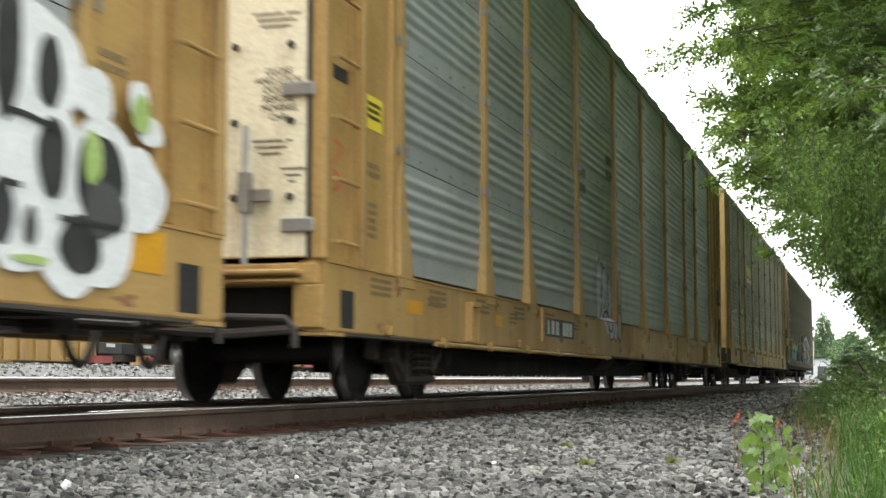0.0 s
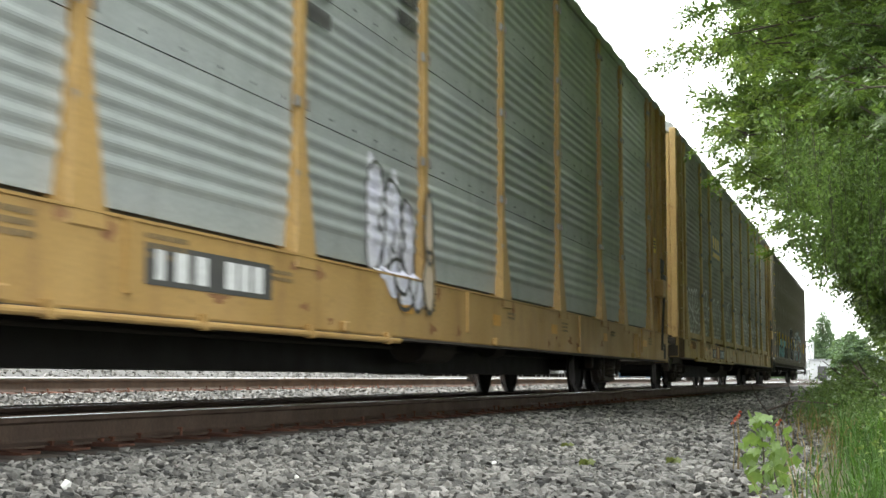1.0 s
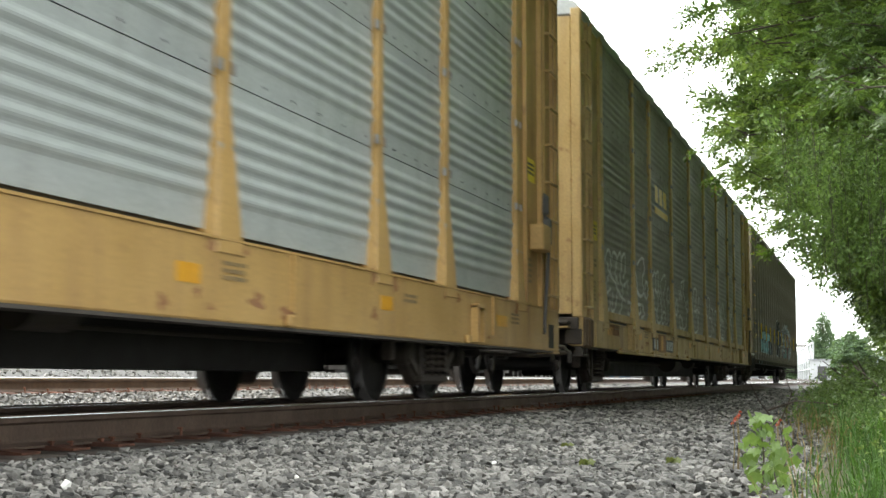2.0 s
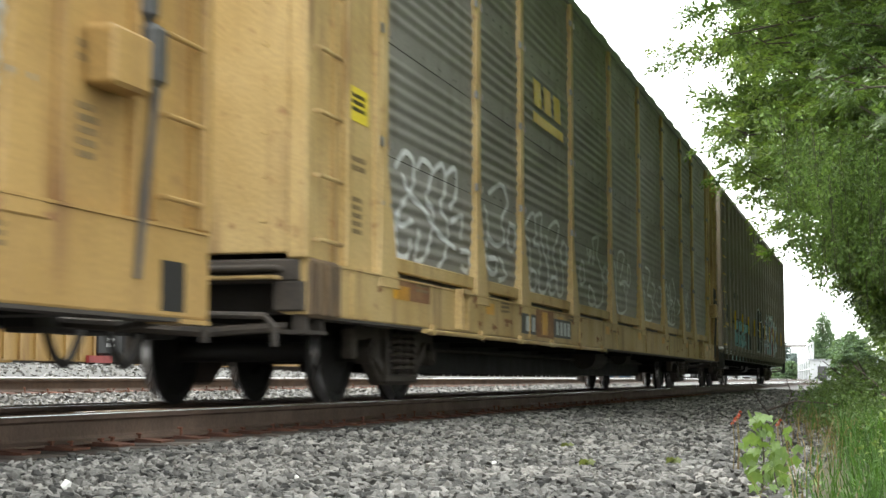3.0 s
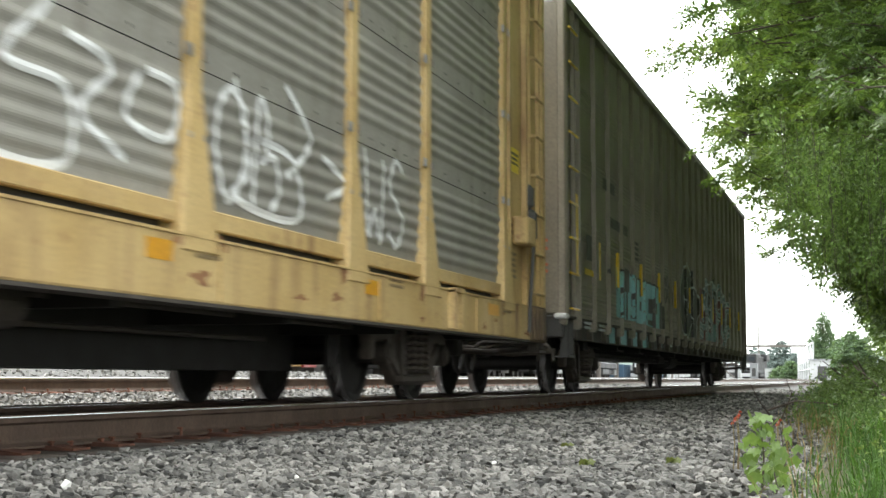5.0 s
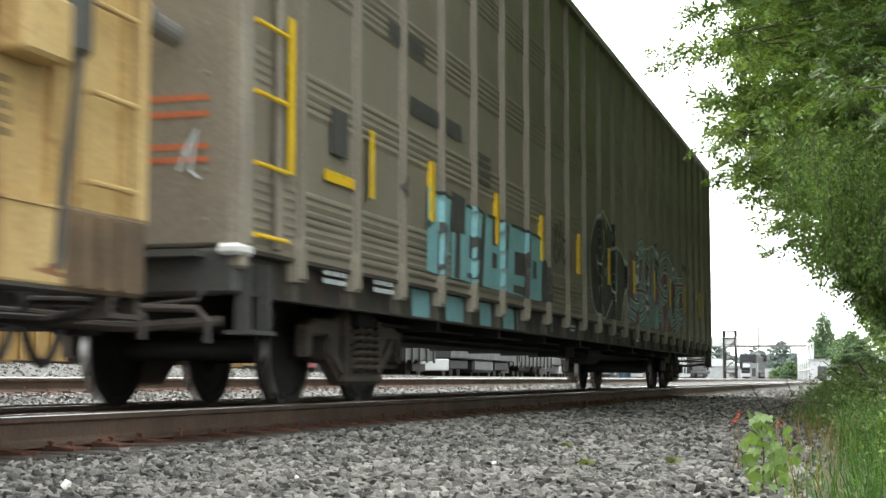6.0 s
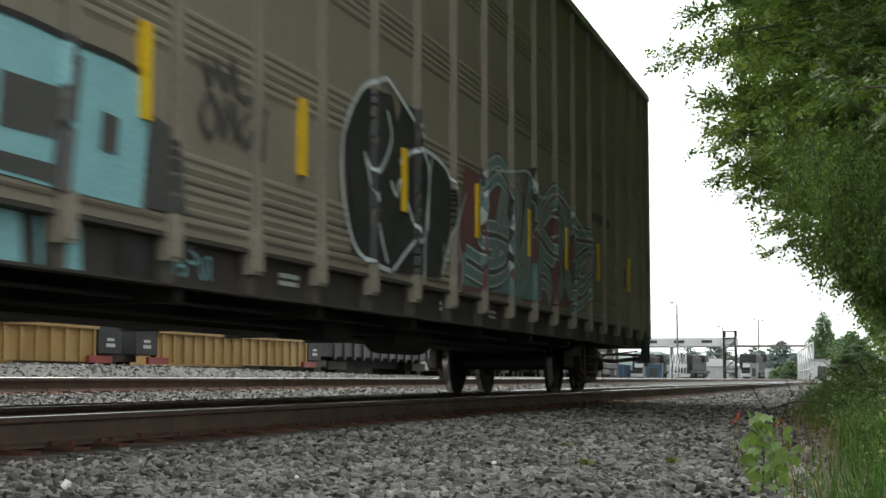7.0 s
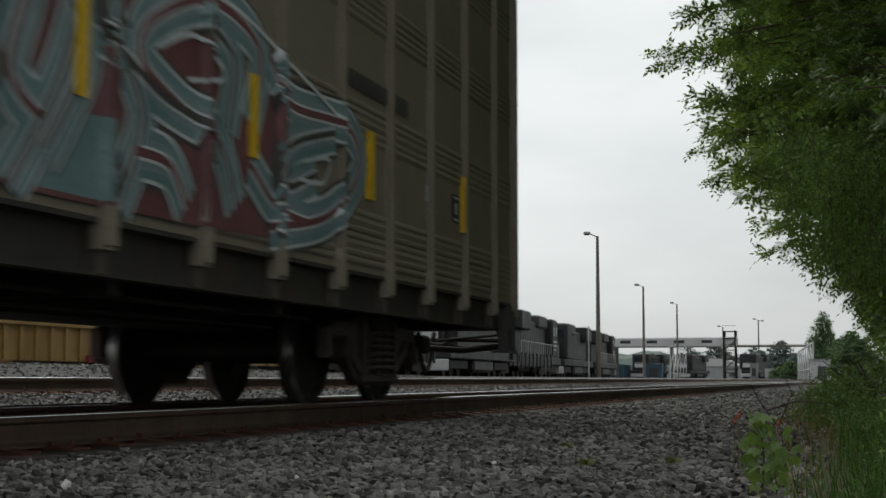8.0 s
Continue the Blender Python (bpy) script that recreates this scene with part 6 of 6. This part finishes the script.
def fronds(B, D, L, rng, pairs=4):
    """Feathered leaves at the points B, pointing along D, of length L: pairs of folded leaflets on a drooping stalk."""
    n = len(B)
    D = D / np.linalg.norm(D, axis=1)[:, None]
    up = np.array((0, 0, 1.0)) + rng.normal(0, 0.45, (n, 3))
    S = np.cross(D, up)
    S /= np.linalg.norm(S, axis=1)[:, None]
    U = np.cross(S, D)
    sag = rng.uniform(0.1, 0.45, n)
    verts = []
    for j in range(pairs * 2 + 1):
        t = 1.0 if j == pairs * 2 else (0.18 + 0.8 * (j // 2) / pairs)
        side = 0.0 if j == pairs * 2 else (1.0 if j % 2 else -1.0)
        P = B + D * (L * t)[:, None]
        P[:, 2] -= sag * L * t * t
        d = D * (0.55 if side else 1.0) + S * side * 0.85 + U * rng.normal(0, 0.22, n)[:, None]
        d[:, 2] -= sag * t
        d /= np.linalg.norm(d, axis=1)[:, None]
        w = np.cross(d, U + rng.normal(0, 0.25, (n, 3)))
        w /= np.linalg.norm(w, axis=1)[:, None]
        l = (L * rng.uniform(0.32, 0.48, n))[:, None]
        verts.append(np.stack([P, P + d * l * 0.45 + w * l * 0.24 + U * l * 0.05, P + d * l, P + d * l * 0.45 - w * l * 0.24 + U * l * 0.05], 1))
    V = np.stack(verts, 1).reshape(-1, 3)
    k = np.arange(n * (pairs * 2 + 1))[:, None] * 4
    F = np.concatenate([k + [0, 1, 2], k + [0, 2, 3]], 1).reshape(-1, 3)
    return V, F


def bough(rng, wood, base, tip, width, subs, leaf, B, D, L):
    """A bough from base to tip: a bent limb, side branches in a loose flat fan, and the feet of its leaves."""
    base, tip = np.array(base, float), np.array(tip, float)
    axis = tip - base
    ln = np.linalg.norm(axis)
    axis /= ln
    side = np.cross(axis, (0, 0, 1.0))
    side /= np.linalg.norm(side)
    lift = 0.16 * ln

    def along(t):
        p = base + (tip - base) * t
        return p + np.array((0, 0, lift * math.sin(math.pi * min(1.0, t ** 0.8))))

    limb(wood, [tuple(along(t)) for t in (0, 0.25, 0.5, 0.75, 1.0)], 0.035, 0.006)
    for k in range(subs):
        t = 1.0 if k == 0 else 0.3 + 0.7 * rng.random() ** 0.75
        p = along(t)
        s = 1 if k % 2 else -1
        d = axis * rng.uniform(0.35, 1.0) + side * s * rng.uniform(0.3, 1.0) * (0.25 if k == 0 else 1) + np.array((0, 0, rng.uniform(-0.22, 0.3)))
        d /= np.linalg.norm(d)
        m = width * rng.uniform(0.45, 1.1) * (1.15 - 0.6 * t)
        e = p + d * m - np.array((0, 0, 0.12 * m))
        tube(wood, [tuple(p), tuple(p + d * m * 0.55), tuple(e)], 0.008, 4, 0.002)
        count = max(3, int(m / (leaf * 0.30)))
        for i in range(count):
            f = 0.15 + 0.85 * i / (count - 1)
            q = p + d * m * f - np.array((0, 0, 0.12 * m * f * f))
            for _ in range(2 if i < count - 1 else 3):
                v = d * rng.uniform(0.2, 0.9) + rng.normal(0, 0.55, 3) * np.array((1, 1, 0.55)) - np.array((0, 0, 0.18))
                B.append(q + rng.normal(0, 0.02, 3))
                D.append(v)
                L.append(leaf * rng.uniform(0.65, 1.2))


def trackside_tree(y, depth, boughs, leaf, material, seed, reach=2.3, slope=1.05, foot=0.9, low=1.0, label="", high=15.0, arms=()):
    """A tree beside the line: trunk, boughs that lean out over the ballast with feathered leaves, and a tall closed
    crown behind, added out of view to shade the train.
    """
    rng = np.random.default_rng(seed)
    t = tagged(new("tree"), label, "tree", "trees along the line")
    t.location = (2.1, y, -0.3)
    top = min(0.262 * (y + depth) + 0.9, 7.5)
    bm = bmesh.new()
    limb(bm, [(0, 0, -0.1), (0.05, 0.1, 1.2), (-0.1, 0.0, 2.6), (0.1, 0.2, 4.5), (0, 0, high * 0.8)], 0.24, 0.06)
    part("trunk", bm, BARK, t)
    B, D, L = [], [], []
    wood = bmesh.new()
    ends = [(x - 2.1, yy - y, z + 0.3) for x, yy, z in arms]
    for k in range(boughs):
        z = low + (top - low) * (k + rng.random()) / boughs
        yy = rng.uniform(-depth, depth)
        r = min(reach, max(-0.6, (z - foot) * slope)) + 0.35 * noise.noise((yy * 0.6, z * 0.9, seed * 3.1))
        ends.append((-r + 0.62 + abs(rng.normal(0, 0.75)) - 2.1, yy, z + 0.3))
    for x, yy, z in ends:
        bough(rng, wood, (0.3, yy * 0.35, max(0.6, z - rng.uniform(0.5, 1.3))), (x, yy, z), 0.85 + 0.01 * y, 9, leaf, B, D, L)
    tagged(part("twig_tangle", wood, BARK, t), kind="stuff")
    V, F = fronds(np.array(B), np.array(D), np.array(L), rng)
    soup("foliage", V.tolist(), F.tolist(), material, t)
    # leaves behind the boughs, also added to block light from the right
    inner = []
    while len(inner) < 520:
        p = rng.uniform((-1.2, -depth, 0.4), (4.5, depth, top + 1))
        if p[0] > 0.2 - 0.28 * min(p[2], 3.5):
            inner.append(tuple(p))
    crown("inner_crown", inner, 26, (0.22, 0.26, 0.16), leaf * 0.55, material, t, seed + 40, 0.45, 0.5)
    tall = []
    while len(tall) < 820:
        p = rng.uniform((-1.0 if y < 24 else -2.2, -depth - 0.8, top + 0.2), (7.0, depth + 0.8, high))
        if (p[0] - (2.9 if y < 24 else 1.9)) ** 2 / 15 + ((p[2] - 6.0) / (high - 5.5)) ** 2 < 1:
            tall.append(tuple(p))
    # overhanging foliage above the view, added to darken the far train and ballast
    over = 0.258 * (y + depth) + (2.0 if y < 24 else 1.0)
    while y > 15 and over < high - 2 and len(tall) < 1350:
        p = rng.uniform((-5.6, -depth - 0.8, over), (0.0, depth + 0.8, high))
        if p[0] > -5.6 + 3.2 * ((p[2] - over) / (high - over)) ** 2 + 0.8 * noise.noise((p[1] * 0.5, p[2] * 0.5, seed)):
            tall.append(tuple(p))
    crown("upper_crown", tall, 26, (0.36, 0.42, 0.26), 0.26, material, t, seed + 50, 0.45, 0.6)
    return t


trackside_tree(12.6, 1.9, 30, 0.14, LEAF_A, 1, 0.9, 0.55, 1.0, 1.25, "leafy green tree leaning over the line", 11.0)
trackside_tree(16.6, 2.2, 88, 0.165, LEAF_B, 2, 1.95, 1.15, 0.95, 1.1, "bright green tree reaching over the track", 14.0,
               ((-1.75, 16.0, 3.62), (-1.5, 16.4, 4.2), (-1.25, 15.6, 2.85)))
trackside_tree(22.0, 2.8, 104, 0.195, LEAF_B, 3, 2.3, 1.1, 0.8, 1.0, "broad green tree with drooping sprays", 15.0, ((-1.7, 21.5, 3.1), (-1.8, 22.0, 3.6)))
trackside_tree(29.0, 3.6, 96, 0.24, LEAF_A, 4, 1.85, 1.0, 1.0, 0.9, "dense dark green tree along the line", 19.0)
trackside_tree(38.0, 4.8, 80, 0.34, LEAF_A, 5, 1.25, 0.70, 1.5, 1.1, "dark green tree further along the line", 20.0)
trackside_tree(49.0, 6.0, 70, 0.42, LEAF_A, 6, 1.1, 0.5, 1.7, 1.2, "far trackside tree in deep shade", 21.0)
# two trees hidden behind the nearer ones, added to shade the distant cars
trackside_tree(64.0, 8.0, 60, 0.50, LEAF_A, 7, 0.5, 0.3, 2.4, 1.4, "tall dark tree added unseen far along the line for shade", 22.0)
trackside_tree(82.0, 9.0, 60, 0.55, LEAF_A, 8, 0.3, 0.3, 3.0, 1.6, "tall dark tree added unseen at the row's far end for shade", 22.0)


def vines():
    rng = np.random.default_rng(21)
    v = tagged(new("hanging_vines"), "pale green vines hanging down from the trees", "vines")
    cs = []
    stems = bmesh.new()
    for k in range(95):
        x, y = rng.uniform(-0.70, 0.35), rng.uniform(12.2, 14.6)
        z = rng.uniform(1.75, 2.45) + max(0, x) * 0.5
        ln = rng.uniform(0.5, 1.25) * (0.75 + 0.35 * (x + 0.7))
        pts = []
        for i in range(int(ln / 0.05)):
            cs.append((x + 0.09 * math.sin(i * 0.33 + k), y + 0.03 * math.cos(i * 0.4 + k), z - i * 0.05))
        rod(stems, (x, y, z), (x + 0.03, y, z - ln), 0.002, 4)
    tagged(part("vine_tangle", stems, BARK, v), kind="stuff")
    crown("leaves", cs, 11, (0.06, 0.08, 0.04), 0.042, LEAF_V, v, 22, 1.0, 0.45)


vines()


def bush(x, y, rx, ry, high, n, size, material, seed, label):
    rng = np.random.default_rng(seed)
    b = tagged(new("bush"), label, "bush", "bushes along the line")
    b.location = (x, y, -0.3)
    cs = []
    for k in range(9):
        bm = bmesh.new()
        a = rng.uniform(0, 6.28)
        limb(bm, [(0, 0, -0.05), (rx * 0.3 * math.cos(a), ry * 0.3 * math.sin(a), high * 0.45), (rx * 0.7 * math.cos(a), ry * 0.7 * math.sin(a), high * 0.8)], 0.02, 0.005)
        part("stem", bm, BARK, b)
    while len(cs) < n:
        p = rng.uniform((-1, -1, 0.02), (1, 1, 1))
        r = (p[0] ** 2 + p[1] ** 2) ** 0.5
        if r > 1 or p[2] > (1 - r * r) ** 0.6 * (0.82 + 0.3 * noise.noise((p[0] * 3, p[1] * 3, seed))):
            continue
        cs.append((p[0] * rx, p[1] * ry, p[2] * high))
    crown("leaves", cs, 34, (0.09, 0.1, 0.07), size * 0.62, material, b, seed + 1, 0.1, 0.5)
    return b


bush(0.35, 12.5, 0.75, 1.6, 0.75, 260, 0.06, LEAF_A, 31, "low green bush at the edge of the ballast")
bush(0.10, 17.0, 1.0, 2.4, 0.85, 380, 0.07, LEAF_A, 32, "leafy green bush beside the ballast")
bush(0.25, 23.0, 1.1, 3.0, 0.9, 420, 0.08, LEAF_A, 33, "bright green bush along the line")
bush(0.30, 31.0, 1.25, 4.0, 1.0, 460, 0.10, LEAF_A, 34, "deep green bush along the line")
bush(0.65, 42.0, 1.5, 6.0, 1.1, 520, 0.12, LEAF_A, 35, "distant bush closing the view along the track")
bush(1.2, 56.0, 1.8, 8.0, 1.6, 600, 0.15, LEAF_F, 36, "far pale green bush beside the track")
bush(0.45, 9.8, 0.6, 1.5, 0.5, 300, 0.05, LEAF_A, 38, "low bright weeds at the grass edge")
bush(0.8, 8.5, 0.8, 1.6, 0.6, 240, 0.055, LEAF_B, 37, "low leafy bush in the grass")


def far_tree(x, y, high, wide, seed, n, size, label, material=None, cone=0.5):
    rng = np.random.default_rng(seed)
    t = tagged(new("tree"), label, "tree", "far trees")
    t.location = (x, y, 0)
    bm = bmesh.new()
    limb(bm, [(0, 0, -0.2), (0.1, 0, high * 0.4), (0, 0, high * 0.9)], high * 0.03, 0.05)
    for k in range(8):
        a = k * 2.4
        z = high * (0.25 + 0.07 * k)
        limb(bm, [(0, 0, z), (wide * 0.4 * math.cos(a), wide * 0.4 * math.sin(a), z + high * 0.08)], high * 0.01, 0.03)
    part("trunk", bm, BARK, t)
    cs = []
    while len(cs) < n:
        p = rng.uniform((-1, -1, 0), (1, 1, 1))
        r = (p[0] ** 2 + p[1] ** 2) ** 0.5
        if r > (1 - p[2] ** 2) ** cone * (0.75 + 0.35 * noise.noise((p[0] * 2.5, p[1] * 2.5, p[2] * 5 + seed))) or noise.noise((p[0] * 4, p[1] * 4, p[2] * 6)) < -0.2:
            continue
        cs.append((p[0] * wide, p[1] * wide, high * (0.12 + 0.88 * p[2])))
    crown("crown", cs, 14, (wide * 0.07, wide * 0.07, high * 0.02), size, material or LEAF_F, t, seed + 1, 0.3, 0.6)
    return t


far_tree(-6.6, 205, 9.4, 2.5, 41, 800, 0.26, "tall rounded tree beyond the yard", cone=0.62)
far_tree(-2.6, 150, 4.3, 2.4, 42, 700, 0.26, "broad pale green tree beyond the line")
far_tree(-1.4, 110, 3.5, 2.0, 43, 700, 0.22, "pale green tree at the end of the trees")
far_tree(-13.5, 262, 3.3, 2.6, 44, 300, 0.3, "low green scrub beside the far gantry")
far_tree(-15.8, 268, 2.6, 2.6, 45, 300, 0.3, "low green scrub in the yard")
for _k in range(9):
    far_tree(-70 + 7.5 * _k, 520 + 15 * (_k % 3), 9 + 2.5 * (_k % 3), 7.5, 60 + _k, 220, 1.0, "distant haze-coloured tree behind the yard", HILL)


def grass(name, zones, material, label, seed):
    rng = random.Random(seed)
    vs, fs = [], []
    for x0, x1, y0, y1, n, h, w in zones:
        for _ in range(n):
            y = rng.uniform(y0, y1)
            x = rng.uniform(x0, x1) - 0.026 * y
            if x + 0.026 * y < x0 + 0.28 + 0.5 * noise.noise((y * 1.1, x * 2, seed)):
                if rng.random() < 0.8:
                    continue
            hh = h * rng.uniform(0.45, 1.25)
            a = rng.uniform(0, 6.28)
            lean = hh * rng.uniform(0.2, 1.15)
            cx, cy = math.cos(a), math.sin(a)
            z = -0.31
            ww = w * rng.uniform(0.6, 1.3)
            k = len(vs)
            vs += [(x - cy * ww, y + cx * ww, z), (x + cy * ww, y - cx * ww, z),
                   (x + cx * lean * 0.3 - cy * ww * 0.8, y + cy * lean * 0.3 + cx * ww * 0.8, z + hh * 0.6), (x + cx * lean * 0.3 + cy * ww * 0.8, y + cy * lean * 0.3 - cx * ww * 0.8, z + hh * 0.6),
                   (x + cx * lean, y + cy * lean, z + hh * (1.0 - 0.35 * lean / hh))]
            fs += [(k, k + 1, k + 3, k + 2), (k + 2, k + 3, k + 4)]
    tagged(soup(name, vs, fs, material), label, "grass", kind="stuff")


grass("grass", [(0.06, 0.9, 4.2, 8, 3600, 0.27, 0.0035), (-0.16, 0.3, 4.2, 9, 900, 0.2, 0.003), (0.35, 3.0, -6, 4.2, 3000, 0.25, 0.004), (0.02, 0.9, 8, 14, 4200, 0.36, 0.0045), (-0.25, 0.9, 14, 24, 3500, 0.42, 0.007), (-0.4, 0.6, 24, 60, 3500, 0.5, 0.012)], BLADE, "long green grass beside the ballast", 5)
grass("dry_grass", [(-0.35, 0.15, 8, 14, 230, 0.34, 0.003), (-0.5, 0.1, 13, 24, 260, 0.36, 0.004), (-0.25, 0.05, 4.6, 8, 60, 0.26, 0.0025)], STRAW, "dry straw-coloured stalks at the ballast's edge", 6)


def lobed(bm, m, r):
    """A lobed leaf, folded along its middle."""
    pts = [(0, 0, 0)]
    for i in range(15):
        a = -2.5 + 5.0 * i / 14
        q = r * (0.62 + 0.38 * abs(math.cos(2.5 * a)))
        pts.append((q * math.sin(a), q * math.cos(a) * 0.95 + 0.15 * r, 0.10 * r * abs(math.sin(a))))
    v = [bm.verts.new(m @ Vector(p)) for p in pts]
    for i in range(1, 15):
        bm.faces.new((v[0], v[i], v[i + 1]))


def seedling(x, y, high, n, r, seed):
    rng = random.Random(seed)
    p = tagged(new("maple_seedling"), "young maple with pale lobed leaves in the ballast", "plant", "seedlings")
    p.location = (x, y, -0.30)
    bm = bmesh.new()
    limb(bm, [(0, 0, -0.02), (0.012, 0, high * 0.5), (0, 0.01, high)], 0.006, 0.002)
    part("stem", bm, BARK, p)
    for i in range(n):
        z = high * (0.12 + 0.88 * i / (n - 1))
        a = i * 2.4 + rng.uniform(-0.3, 0.3)
        q = rng.uniform(0.03, 0.13) * (1.2 - 0.75 * z / high)
        bm = bmesh.new()
        c = (q * math.cos(a), q * math.sin(a), z + 0.01)
        rod(bm, (0, 0, z - 0.02), c, 0.0015, 4)
        lobed(bm, pose(*c, rng.uniform(35, 85), rng.uniform(-25, 25), (math.degrees(a) - 90) * 0.35), r * rng.uniform(0.7, 1.2) * (1.1 - 0.4 * z / high))
        part("leaf", bm, MAPLE, p)
    return p


seedling(-0.475, 6.55, 0.325, 34, 0.046, 3)
seedling(-0.40, 6.75, 0.25, 14, 0.04, 8)
seedling(-0.40, 6.2, 0.12, 8, 0.035, 4)
for _i, (_x, _y, _z) in enumerate(((-0.72, 8.2, 0.0), (-0.75, 8.3, -0.02), (-0.50, 8.1, -0.02), (-0.71, 8.15, 0.02))):
    fl = tagged(new("orange_weed"), "thin weed with orange-red leaves", "plant", "red weeds")
    fl.location = (_x, _y, -0.3)
    bm = bmesh.new()
    limb(bm, [(0, 0, -0.02), (0.01, 0, 0.15), (0, 0, 0.28 + _z)], 0.003, 0.0015)
    part("stem", bm, STRAW, fl)
    for k in range(3):
        bm = bmesh.new()
        lobed(bm, pose(0.008 * k, 0.004, 0.27 + _z + 0.012 * k, 60, 20 * k - 20, 70 * k), 0.011)
        part("leaf", bm, PETAL, fl)
for _x, _y in ((-1.42, 7.6), (-1.02, 7.9), (-1.9, 9.5)):
    wd = tagged(new("weed"), "small yellow-green weed growing in the ballast", "plant", "ballast weeds")
    wd.location = (_x, _y, -0.27)
    for k in range(5):
        bm = bmesh.new()
        lobed(bm, pose(0.02 * math.cos(k * 1.3), 0.02 * math.sin(k * 1.3), 0.035, 50, 0, 72 * k), 0.028)
        part("leaf", bm, WEED, wd)
tw = bmesh.new()
limb(tw, [(-1.05, 15.5, -0.12), (-0.75, 15.2, -0.02), (-0.35, 15.0, -0.05)], 0.012, 0.006)
limb(tw, [(-0.95, 15.5, -0.28), (-1.12, 15.3, -0.02), (-1.2, 15.2, 0.16)], 0.008, 0.003)
limb(tw, [(-0.95, 15.5, -0.28), (-0.80, 15.3, 0.05), (-0.85, 15.2, 0.2)], 0.007, 0.003)
tagged(part("fallen_branch", tw, BARK), "bare brown fallen branch at the grass edge", "branch")


# ---- what moves ----
def motions():
    for car, c in ((car_a, CA), (car_b, CB), (car_c, CC), (car_d, CD)):
        walk(car, [(t, pose(TX, TAIL - c - SPEED * t, 0)) for t in (0, 2, 4, 6, 8)])
    step = math.degrees(SPEED / 30 / 0.42)
    for ws, a in WHEELSETS:
        walk(ws, [(i / 30, pose(0, a, 0.42, step * i, 0, 0)) for i in range(241)])


motions()
